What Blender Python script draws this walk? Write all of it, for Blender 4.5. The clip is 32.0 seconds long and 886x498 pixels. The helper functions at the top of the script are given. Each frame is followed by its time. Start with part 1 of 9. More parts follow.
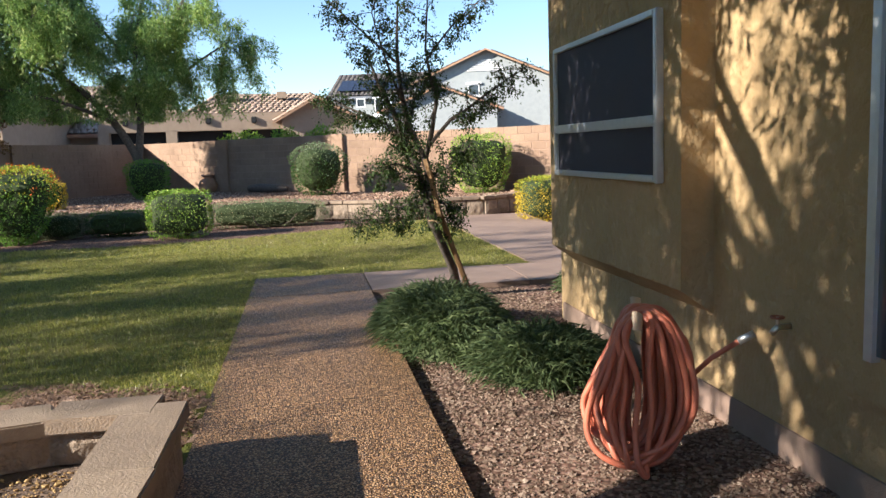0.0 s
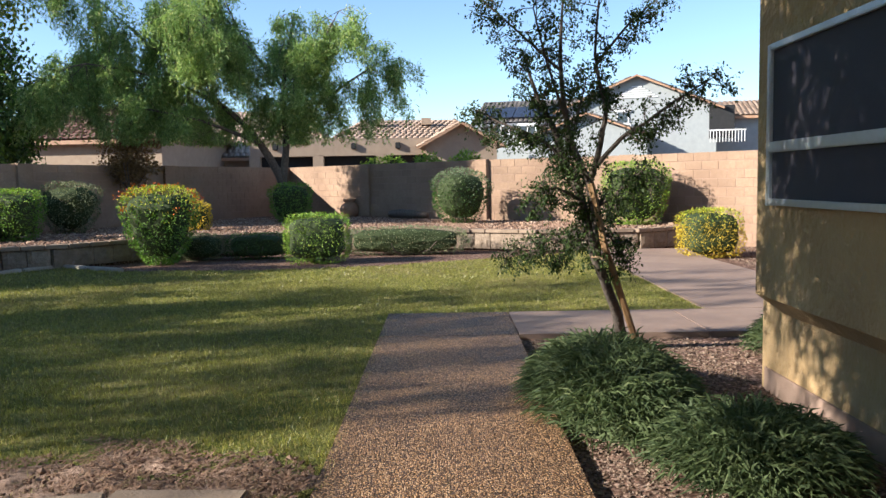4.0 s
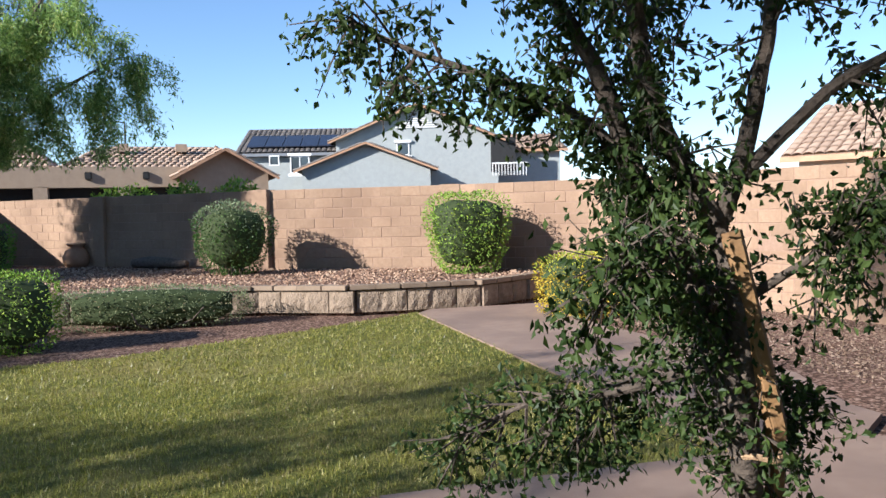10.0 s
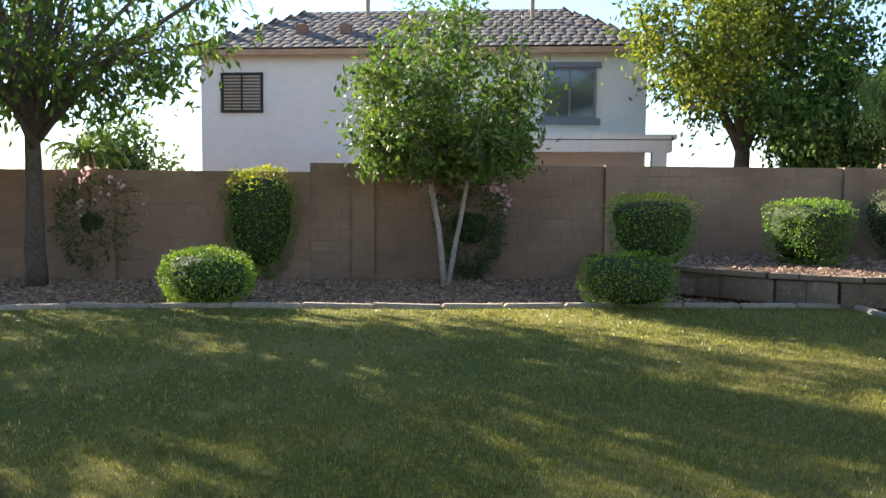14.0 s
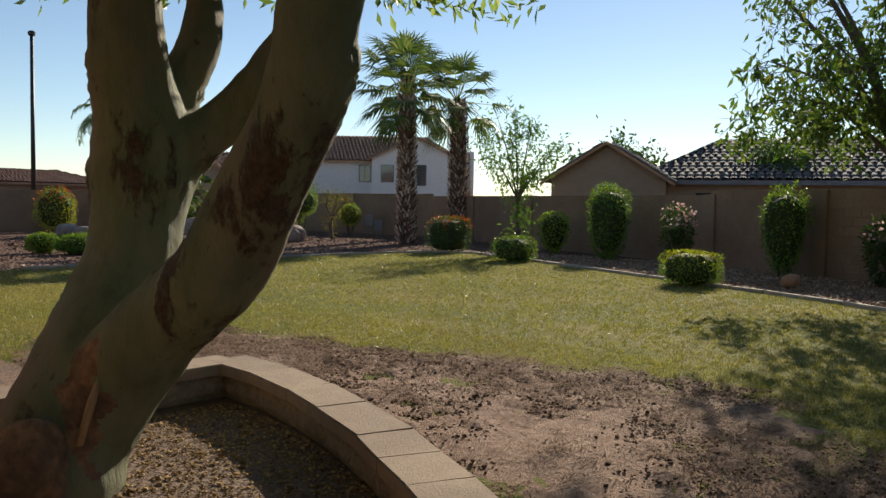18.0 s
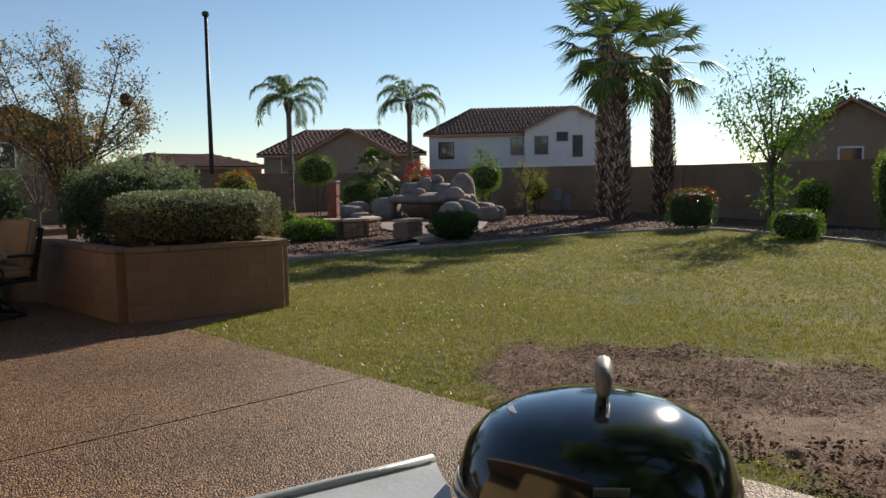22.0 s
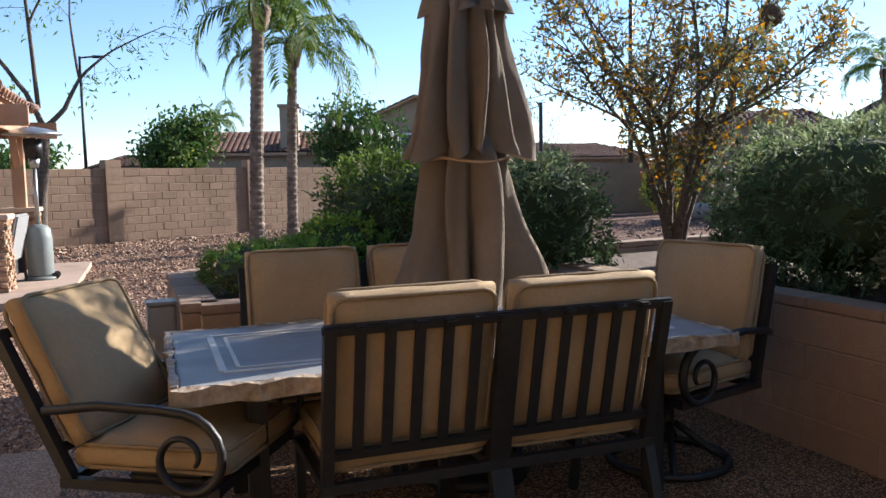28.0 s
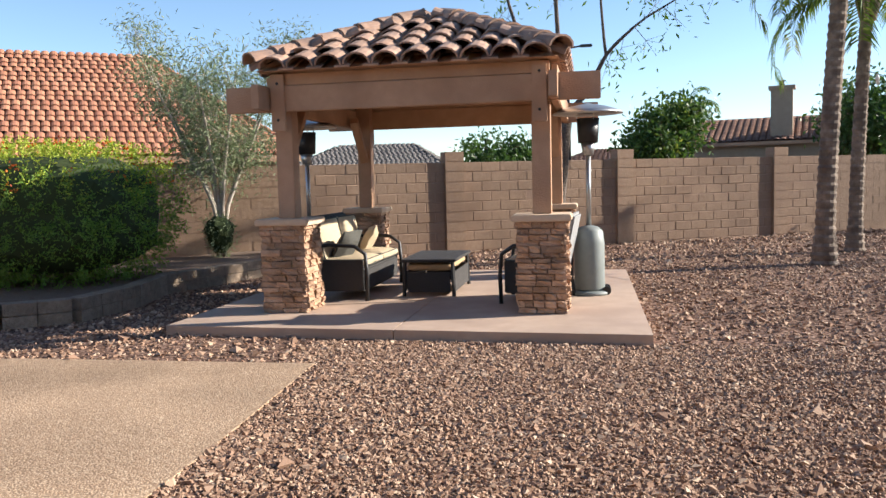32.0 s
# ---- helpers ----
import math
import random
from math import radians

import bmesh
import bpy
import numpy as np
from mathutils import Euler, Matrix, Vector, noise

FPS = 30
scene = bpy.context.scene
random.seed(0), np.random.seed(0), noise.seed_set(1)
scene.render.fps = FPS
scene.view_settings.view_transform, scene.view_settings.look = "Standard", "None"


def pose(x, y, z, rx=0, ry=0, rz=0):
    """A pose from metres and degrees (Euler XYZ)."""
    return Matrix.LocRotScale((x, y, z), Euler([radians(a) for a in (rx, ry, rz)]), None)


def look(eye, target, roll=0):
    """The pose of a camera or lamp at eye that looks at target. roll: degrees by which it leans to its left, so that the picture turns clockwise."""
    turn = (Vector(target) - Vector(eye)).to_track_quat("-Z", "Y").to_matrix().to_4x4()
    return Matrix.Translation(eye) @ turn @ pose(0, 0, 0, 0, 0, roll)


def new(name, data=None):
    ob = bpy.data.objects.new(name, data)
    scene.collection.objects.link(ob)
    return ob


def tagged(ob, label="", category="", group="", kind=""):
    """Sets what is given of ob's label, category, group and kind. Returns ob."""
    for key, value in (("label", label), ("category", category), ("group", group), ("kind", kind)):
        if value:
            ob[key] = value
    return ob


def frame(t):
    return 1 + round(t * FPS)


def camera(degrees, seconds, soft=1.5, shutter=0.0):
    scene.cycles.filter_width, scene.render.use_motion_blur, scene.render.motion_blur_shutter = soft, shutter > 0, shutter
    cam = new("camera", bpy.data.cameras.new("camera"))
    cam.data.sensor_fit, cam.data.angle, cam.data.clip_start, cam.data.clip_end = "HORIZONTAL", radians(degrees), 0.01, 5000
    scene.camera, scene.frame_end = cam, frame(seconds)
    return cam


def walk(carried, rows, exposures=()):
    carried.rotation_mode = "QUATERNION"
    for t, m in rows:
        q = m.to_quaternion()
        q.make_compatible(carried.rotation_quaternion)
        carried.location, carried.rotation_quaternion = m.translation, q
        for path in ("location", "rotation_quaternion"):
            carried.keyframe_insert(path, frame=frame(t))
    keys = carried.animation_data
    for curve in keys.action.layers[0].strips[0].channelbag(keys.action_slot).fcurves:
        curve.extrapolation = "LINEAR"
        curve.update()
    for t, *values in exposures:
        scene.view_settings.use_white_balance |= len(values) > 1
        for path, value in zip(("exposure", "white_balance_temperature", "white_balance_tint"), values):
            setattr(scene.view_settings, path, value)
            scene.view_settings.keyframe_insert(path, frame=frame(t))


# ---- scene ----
cam = camera(57.69, 32.0)
PATH = [
    (0, (0.14, -2.579, 1.542), (0.468, -0.622, 1.296), -2.0),
    (0.5, (0.185, -2.376, 1.521), (0.595, -0.43, 1.31), -1.0),
    (1, (0.199, -2.306, 1.52), (0.603, -0.355, 1.349), -0.8),
    (1.5, (0.18, -2.295, 1.525), (0.47, -0.321, 1.388), -0.1),
    (2, (0.149, -2.319, 1.529), (0.273, -0.327, 1.404), 0.5),
    (2.5, (0.132, -2.31, 1.525), (0.146, -0.316, 1.379), 0.2),
    (3, (0.12, -2.159, 1.511), (0.082, -0.166, 1.352), -0.7),
    (3.5, (0.126, -1.784, 1.481), (0.118, 0.21, 1.322), -1.1),
    (5.5, (0.098, 0.145, 1.491), (0.073, 2.132, 1.271), -0.4),
    (6, (0.01, 0.729, 1.455), (0.004, 2.716, 1.228), -0.8),
    (6.5, (-0.019, 1.359, 1.441), (0.056, 3.345, 1.223), -0.4),
    (7, (-0.097, 1.974, 1.437), (0.017, 3.958, 1.215), -0.4),
    (7.5, (-0.15, 2.5, 1.443), (0.221, 4.454, 1.230), 0.4),
    (8, (-0.096, 2.904, 1.476), (0.502, 4.803, 1.29), -0.1),
    (8.5, (-0.069, 3.112, 1.491), (0.828, 4.897, 1.383), -0.9),
    (9, (-0.041, 3.28, 1.507), (1.025, 4.967, 1.379), -2.4),
    (9.5, (-0.058, 3.39, 1.519), (0.868, 5.16, 1.431), -1.9),
    (10, (-0.042, 3.446, 1.518), (0.528, 5.362, 1.428), -1.3),
    (10.5, (-0.044, 3.487, 1.515), (0.229, 5.466, 1.406), -0.4),
    (11, (-0.061, 3.512, 1.511), (-0.135, 5.507, 1.384), -0.5),
    (11.5, (-0.122, 3.559, 1.501), (-0.577, 5.503, 1.376), -0.1),
    (12, (-0.217, 3.563, 1.509), (-1.071, 5.368, 1.396), -0.0),
    (12.5, (-0.277, 3.535, 1.52), (-1.445, 5.155, 1.419), -0.3),
    (13, (-0.315, 3.468, 1.53), (-1.727, 4.881, 1.442), -0.1),
    (13.5, (-0.32, 3.403, 1.538), (-1.91, 4.61, 1.42), 0.4),
    (15.5, (-0.527, 2.887, 1.479), (-2.516, 3.058, 1.347), 0.5),
    (16, (-0.503, 2.832, 1.483), (-2.49, 2.661, 1.338), 1.1),
    (16.5, (-0.473, 2.727, 1.484), (-2.406, 2.233, 1.347), 1.4),
    (17, (-0.421, 2.542, 1.481), (-2.271, 1.791, 1.375), 1.2),
    (17.5, (-0.332, 2.269, 1.471), (-2.02, 1.2, 1.383), 1.3),
    (18, (-0.189, 1.899, 1.457), (-1.754, 0.66, 1.345), 0.9),
    (18.5, (-0.011, 1.428, 1.452), (-1.533, 0.139, 1.305), 0.9),
    (19, (0.118, 0.945, 1.467), (-1.334, -0.423, 1.317), 1.4),
    (19.5, (0.235, 0.435, 1.48), (-1.159, -0.99, 1.32), 0.3),
    (20, (0.252, -0.197, 1.492), (-1.130, -1.627, 1.283), -1.7),
    (20.5, (0.298, -0.676, 1.486), (-1.057, -2.133, 1.279), -1.7),
    (21, (0.373, -1.079, 1.484), (-0.977, -2.545, 1.306), -1.1),
    (21.5, (0.402, -1.616, 1.481), (-0.975, -3.058, 1.313), -1.1),
    (22, (0.332, -2.18, 1.479), (-1.047, -3.617, 1.302), -0.9),
    (22.5, (0.333, -2.748, 1.488), (-1.042, -4.189, 1.311), -1.0),
    (23, (0.278, -3.262, 1.493), (-1.099, -4.702, 1.32), -1.1),
    (23.5, (0.207, -3.786, 1.488), (-1.129, -5.264, 1.318), -1.3),
    (24, (0.138, -4.33, 1.48), (-1.176, -5.827, 1.304), -1.8),
    (24.5, (0.075, -4.929, 1.453), (-1.131, -6.514, 1.271), -1.4),
    (26.5, (-0.079, -6.997, 1.498), (-0.983, -8.77, 1.296), -2.7),
    (27, (-0.029, -7.555, 1.479), (-0.896, -9.348, 1.3), -1.7),
    (27.5, (0.038, -8.116, 1.459), (-0.714, -9.961, 1.281), -1.4),
    (28, (0.162, -8.684, 1.449), (-0.517, -10.556, 1.268), -1.2),
    (28.5, (0.266, -9.243, 1.436), (-0.098, -11.202, 1.262), -0.9),
    (29, (0.404, -9.751, 1.407), (0.244, -11.735, 1.218), -0.0),
    (29.5, (0.56, -10.218, 1.401), (0.655, -12.207, 1.218), -0.1),
    (30, (0.732, -10.647, 1.411), (0.973, -12.626, 1.25), -0.0),
    (30.5, (0.971, -11.056, 1.437), (1.266, -13.026, 1.264), -0.9),
    (31, (1.18, -11.483, 1.455), (1.494, -13.452, 1.305), -0.8),
    (31.5, (1.407, -11.827, 1.451), (1.741, -13.794, 1.305), -1.3),
    (32, (1.668, -12.167, 1.435), (2.034, -14.125, 1.266), -1.5),
]
walk(cam, [(t, look(eye, target, roll)) for t, eye, target, roll in PATH],
     exposures=[(0.0, 1.5, 6100, 10), (5.5, 1.4, 6050, 10), (7.5, 1.2, 5950, 10), (9.0, 0.95, 5550, 10), (10.5, 1.4, 5850, 10), (12.0, 1.75, 6250, 10), (13.5, 2.1, 6500, 10), (15.5, 1.95, 6850, 10), (16.2, 1.65, 6950, 10), (17.0, 0.7, 7000, 10), (18.0, 0.55, 7000, 10), (20.0, 0.55, 6750, 10), (22.0, 0.35, 6600, 10),
                (24.5, 0.35, 6550, 10), (26.5, 1.1, 5800, 10), (28.0, 1.3, 5850, 10), (29.5, 1.25, 6050, 10), (32.0, 1.3, 6250, 10)])

# ---- world and sun ----
SUN = Vector((-math.cos(radians(17)), -math.sin(radians(17)), math.tan(radians(23.2)))).normalized()
world = bpy.data.worlds.new("sky")
scene.world = world
world.use_nodes = True
wt = world.node_tree
sky = wt.nodes.new("ShaderNodeTexSky")
sky.sky_type, sky.sun_disc = "NISHITA", False
sky.sun_elevation, sky.sun_rotation = radians(23.2), math.atan2(SUN.x, SUN.y)
sky.air_density, sky.dust_density, sky.ozone_density = 0.85, 0.03, 2.0
wt.links.new(sky.outputs[0], wt.nodes["Background"].inputs[0])
wt.nodes["Background"].inputs[1].default_value = 0.088
sun = new("sun", bpy.data.lights.new("sun", "SUN"))
sun.data.energy, sun.data.angle, sun.data.color = 5.0, radians(0.55), (1.0, 0.91, 0.78)
sun.matrix_world = look(SUN * 50, (0, 0, 0))

# ---- tools for meshes ----
RNG = np.random.default_rng(7)


def thing(name, label, category, at=(0, 0, 0), rz=0.0, group="", kind=""):
    ob = new(name)
    ob.matrix_world = pose(*at, 0, 0, rz)
    ob.empty_display_size = 0.1
    return tagged(ob, label, category, group, kind)


def finish(name, bm, material, smooth=False):
    me = bpy.data.meshes.new(name)
    bm.to_mesh(me)
    bm.free()
    me.materials.append(material)
    if smooth:
        me.polygons.foreach_set("use_smooth", [True] * len(me.polygons))
    return me


def part(name, bm, material, parent, label="", smooth=False, at=None, kind=""):
    """One mesh object under a thing or a part, in its parent's coordinates."""
    me = bm if isinstance(bm, bpy.types.Mesh) else finish(name, bm, material, smooth)
    ob = new(name, me)
    if parent is not None:
        ob.parent = parent
    if at is not None:
        ob.matrix_basis = at
    return tagged(ob, label, kind=kind)


def single(name, bm, material, label, category, at=(0, 0, 0), rz=0.0, smooth=False, group="", kind=""):
    """A thing of one mesh."""
    me = bm if isinstance(bm, bpy.types.Mesh) else finish(name, bm, material, smooth)
    ob = new(name, me)
    ob.matrix_world = pose(*at, 0, 0, rz)
    return tagged(ob, label, category, group, kind)


def box(bm, c, s, m=None, bevel=0.0):
    """A box at centre c of size s."""
    mat = (m or Matrix()) @ Matrix.LocRotScale(c, None, s)
    got = bmesh.ops.create_cube(bm, size=1.0, matrix=mat)
    if bevel:
        edges = list({e for v in got["verts"] for e in v.link_edges})
        bmesh.ops.bevel(bm, geom=edges, offset=bevel, segments=2, affect="EDGES", clamp_overlap=True)
    return bm


def cyl(bm, c, r1, r2, h, n=16, m=None):
    """An upright (tapered) cylinder whose base centre is c."""
    mat = (m or Matrix()) @ Matrix.Translation(Vector(c) + Vector((0, 0, h / 2)))
    bmesh.ops.create_cone(bm, cap_ends=True, segments=n, radius1=r1, radius2=r2, depth=h, matrix=mat)
    return bm


def tube(bm, pts, radii, n=8, closed=False, flat=1.0):
    """A tube along points with radii."""
    pts = [Vector(p) for p in pts]
    if not hasattr(radii, "__len__"):
        radii = [radii] * len(pts)
    rings, side = [], None
    for i, p in enumerate(pts):
        if closed:
            d = pts[(i + 1) % len(pts)] - pts[i - 1]
        else:
            d = pts[min(i + 1, len(pts) - 1)] - pts[max(i - 1, 0)]
        d = d.normalized() if d.length > 1e-9 else Vector((0, 0, 1))
        if side is None:
            side = d.orthogonal().normalized()
        side = (side - d * side.dot(d)).normalized()
        up = d.cross(side)
        rings.append([bm.verts.new(p + radii[i] * (math.cos(a) * side + flat * math.sin(a) * up)) for a in [2 * math.pi * k / n for k in range(n)]])
    last = len(rings) if closed else len(rings) - 1
    for i in range(last):
        a, b = rings[i], rings[(i + 1) % len(rings)]
        for k in range(n):
            bm.faces.new((a[k], a[(k + 1) % n], b[(k + 1) % n], b[k]))
    if not closed:
        bm.faces.new(rings[0][::-1])
        bm.faces.new(rings[-1])
    return bm


def prism(bm, outline, z0, z1):
    """A flat slab of the outline (counter-clockwise) from z0 to z1."""
    low, high = ([bm.verts.new((x, y, z)) for x, y in outline] for z in (z0, z1))
    bm.faces.new(high)
    bm.faces.new(low[::-1])
    n = len(outline)
    for i in range(n):
        bm.faces.new((low[i], low[(i + 1) % n], high[(i + 1) % n], high[i]))
    return bm


def lathe(bm, profile, n=24, at=(0, 0, 0)):
    """A turned shape from (radius, z) pairs, from the bottom up."""
    rings = []
    for r, z in profile:
        rings.append([bm.verts.new((at[0] + r * math.cos(2 * math.pi * k / n), at[1] + r * math.sin(2 * math.pi * k / n), at[2] + z)) for k in range(n)])
    for a, b in zip(rings, rings[1:]):
        for k in range(n):
            bm.faces.new((a[k], a[(k + 1) % n], b[(k + 1) % n], b[k]))
    bm.faces.new(rings[0][::-1])
    bm.faces.new(rings[-1])
    return bm


def raw_mesh(name, verts, sides, material, smooth=False):
    """A mesh of faces that share no vertices: verts (faces * sides, 3)."""
    verts = np.asarray(verts, np.float32).reshape(-1, 3)
    nf = len(verts) // sides
    me = bpy.data.meshes.new(name)
    me.vertices.add(len(verts))
    me.vertices.foreach_set("co", verts.ravel())
    me.loops.add(len(verts))
    me.loops.foreach_set("vertex_index", np.arange(len(verts), dtype=np.int32))
    me.polygons.add(nf)
    me.polygons.foreach_set("loop_start", np.arange(0, len(verts), sides, dtype=np.int32))
    me.polygons.foreach_set("use_smooth", np.full(nf, smooth))
    me.update(calc_edges=True)
    me.materials.append(material)
    return me


def solid_copies(name, verts, faces, mats, material):
    """Many copies of one small solid: verts (v, 3), faces of equal length, mats (n, 3, 4)."""
    verts, faces = np.asarray(verts, float), np.asarray(faces)
    out = np.einsum("nij,vj->nvi", mats[:, :, :3], verts) + mats[:, None, :, 3]
    me = bpy.data.meshes.new(name)
    n, v = out.shape[:2]
    me.vertices.add(n * v)
    me.vertices.foreach_set("co", out.astype(np.float32).ravel())
    index = (faces[None] + np.arange(n)[:, None, None] * v).astype(np.int32).ravel()
    me.loops.add(len(index))
    me.loops.foreach_set("vertex_index", index)
    me.polygons.add(n * len(faces))
    me.polygons.foreach_set("loop_start", np.arange(0, len(index), faces.shape[1], dtype=np.int32))
    me.polygons.foreach_set("use_smooth", np.zeros(n * len(faces), bool))
    me.update(calc_edges=True)
    me.materials.append(material)
    return me


def unit(v):
    return v / np.maximum(np.linalg.norm(v, axis=-1, keepdims=True), 1e-9)


def leaves(name, centres, length, aspect, material, along=None, wild=1.0, droop=0.0, rng=RNG):
    """Many small pointed leaves: four corners each, with a fold along the middle rib."""
    c = np.asarray(centres, float)
    n = len(c)
    d = rng.normal(size=(n, 3)) * wild
    if along is not None:
        d = d + along
    d[:, 2] -= droop
    d = unit(d)
    side = unit(np.cross(d, rng.normal(size=(n, 3))))
    up = np.cross(side, d)
    ln = (np.asarray(length) * rng.uniform(0.7, 1.25, n))[:, None]
    w = ln * aspect * 0.5
    a, t = c, c + d * ln - up * ln * 0.06
    m = c + d * ln * 0.5
    l, r = m + side * w + up * w * 0.35, m - side * w + up * w * 0.35
    return raw_mesh(name, np.stack([a, l, t, r], 1), 4, material)


def inside(x, y, poly):
    """Which of the points lie within the outline."""
    p = np.asarray(poly, float)
    hit = np.zeros(len(x), bool)
    for (x0, y0), (x1, y1) in zip(p, np.roll(p, -1, 0)):
        cross = (y0 > y) != (y1 > y)
        hit ^= cross & (x < (x1 - x0) * (y - y0) / (y1 - y0 + 1e-12) + x0)
    return hit


# ---- materials ----
def node_mat(name):
    m = bpy.data.materials.new(name)
    m.use_nodes = True
    return m, m.node_tree.nodes, m.node_tree.links, m.node_tree.nodes["Principled BSDF"]


def rgb(c):
    return (*c, 1.0)


def surf(name, c1, c2, scale=6.0, rough=0.85, bump=0.3, bscale=60.0, stain=None, sscale=0.8, metal=0.0, shift=0.0, coat=0.0, bdist=0.01, spec=0.5):
    """A plain surface: two colours mixed by fine noise, wide stains, a fine relief; shift: change of tone from piece to piece."""
    m, n, l, b = node_mat(name)
    geo = n.new("ShaderNodeNewGeometry")
    t1 = n.new("ShaderNodeTexNoise")
    t1.inputs["Scale"].default_value, t1.inputs["Detail"].default_value = scale, 6
    t1.inputs["Roughness"].default_value = 0.65
    l.new(geo.outputs["Position"], t1.inputs["Vector"])
    ramp = n.new("ShaderNodeValToRGB")
    ramp.color_ramp.elements[0].position, ramp.color_ramp.elements[1].position = 0.3, 0.7
    ramp.color_ramp.elements[0].color, ramp.color_ramp.elements[1].color = rgb(c1), rgb(c2)
    l.new(t1.outputs[0], ramp.inputs[0])
    colour = ramp.outputs[0]
    if stain:
        t2 = n.new("ShaderNodeTexNoise")
        t2.inputs["Scale"].default_value, t2.inputs["Detail"].default_value = sscale, 4
        l.new(geo.outputs["Position"], t2.inputs["Vector"])
        r2 = n.new("ShaderNodeValToRGB")
        r2.color_ramp.elements[0].position, r2.color_ramp.elements[1].position = 0.42, 0.66
        r2.color_ramp.elements[0].color, r2.color_ramp.elements[1].color = (0, 0, 0, 1), (0.85, 0.85, 0.85, 1)
        l.new(t2.outputs[0], r2.inputs[0])
        mix = n.new("ShaderNodeMix")
        mix.data_type = "RGBA"
        l.new(r2.outputs[0], mix.inputs[0])
        l.new(colour, mix.inputs[6])
        mix.inputs[7].default_value = rgb(stain)
        colour = mix.outputs[2]
    if shift:
        info = n.new("ShaderNodeObjectInfo")
        hsv = n.new("ShaderNodeHueSaturation")
        rng_map = n.new("ShaderNodeMapRange")
        rng_map.inputs[3].default_value, rng_map.inputs[4].default_value = 1 - shift, 1 + shift
        l.new(info.outputs["Random"], rng_map.inputs[0])
        l.new(rng_map.outputs[0], hsv.inputs["Value"])
        l.new(colour, hsv.inputs["Color"])
        colour = hsv.outputs[0]
    l.new(colour, b.inputs["Base Color"])
    b.inputs["Roughness"].default_value, b.inputs["Metallic"].default_value = rough, metal
    b.inputs["Coat Weight"].default_value = coat
    b.inputs["Coat Roughness"].default_value = 0.06
    b.inputs["Specular IOR Level"].default_value = spec
    if bump:
        t3 = n.new("ShaderNodeTexNoise")
        t3.inputs["Scale"].default_value, t3.inputs["Detail"].default_value = bscale, 5
        l.new(geo.outputs["Position"], t3.inputs["Vector"])
        bp = n.new("ShaderNodeBump")
        bp.inputs["Strength"].default_value, bp.inputs["Distance"].default_value = bump, bdist
        l.new(t3.outputs[0], bp.inputs["Height"])
        l.new(bp.outputs[0], b.inputs["Normal"])
    return m


def leaf_mat(name, c1, c2, c3=None, glow=0.45, rough=0.5):
    """Leaves that differ from one to the next and let some light through."""
    m, n, l, b = node_mat(name)
    geo = n.new("ShaderNodeNewGeometry")
    ramp = n.new("ShaderNodeValToRGB")
    ramp.color_ramp.elements[0].color, ramp.color_ramp.elements[1].color = rgb(c1), rgb(c2)
    if c3:
        e = ramp.color_ramp.elements.new(0.88)
        e.color = rgb(c2)
        ramp.color_ramp.elements[2].color = rgb(c3)
    l.new(geo.outputs["Random Per Island"], ramp.inputs[0])
    l.new(ramp.outputs[0], b.inputs["Base Color"])
    b.inputs["Roughness"].default_value = rough
    b.inputs["Specular IOR Level"].default_value = 0.22
    tr = n.new("ShaderNodeBsdfTranslucent")
    hsv = n.new("ShaderNodeHueSaturation")
    hsv.inputs["Saturation"].default_value, hsv.inputs["Value"].default_value = 1.1, 1.15
    l.new(ramp.outputs[0], hsv.inputs["Color"])
    l.new(hsv.outputs[0], tr.inputs[0])
    mix = n.new("ShaderNodeMixShader")
    mix.inputs[0].default_value = glow
    l.new(b.outputs[0], mix.inputs[1])
    l.new(tr.outputs[0], mix.inputs[2])
    l.new(mix.outputs[0], n["Material Output"].inputs[0])
    return m


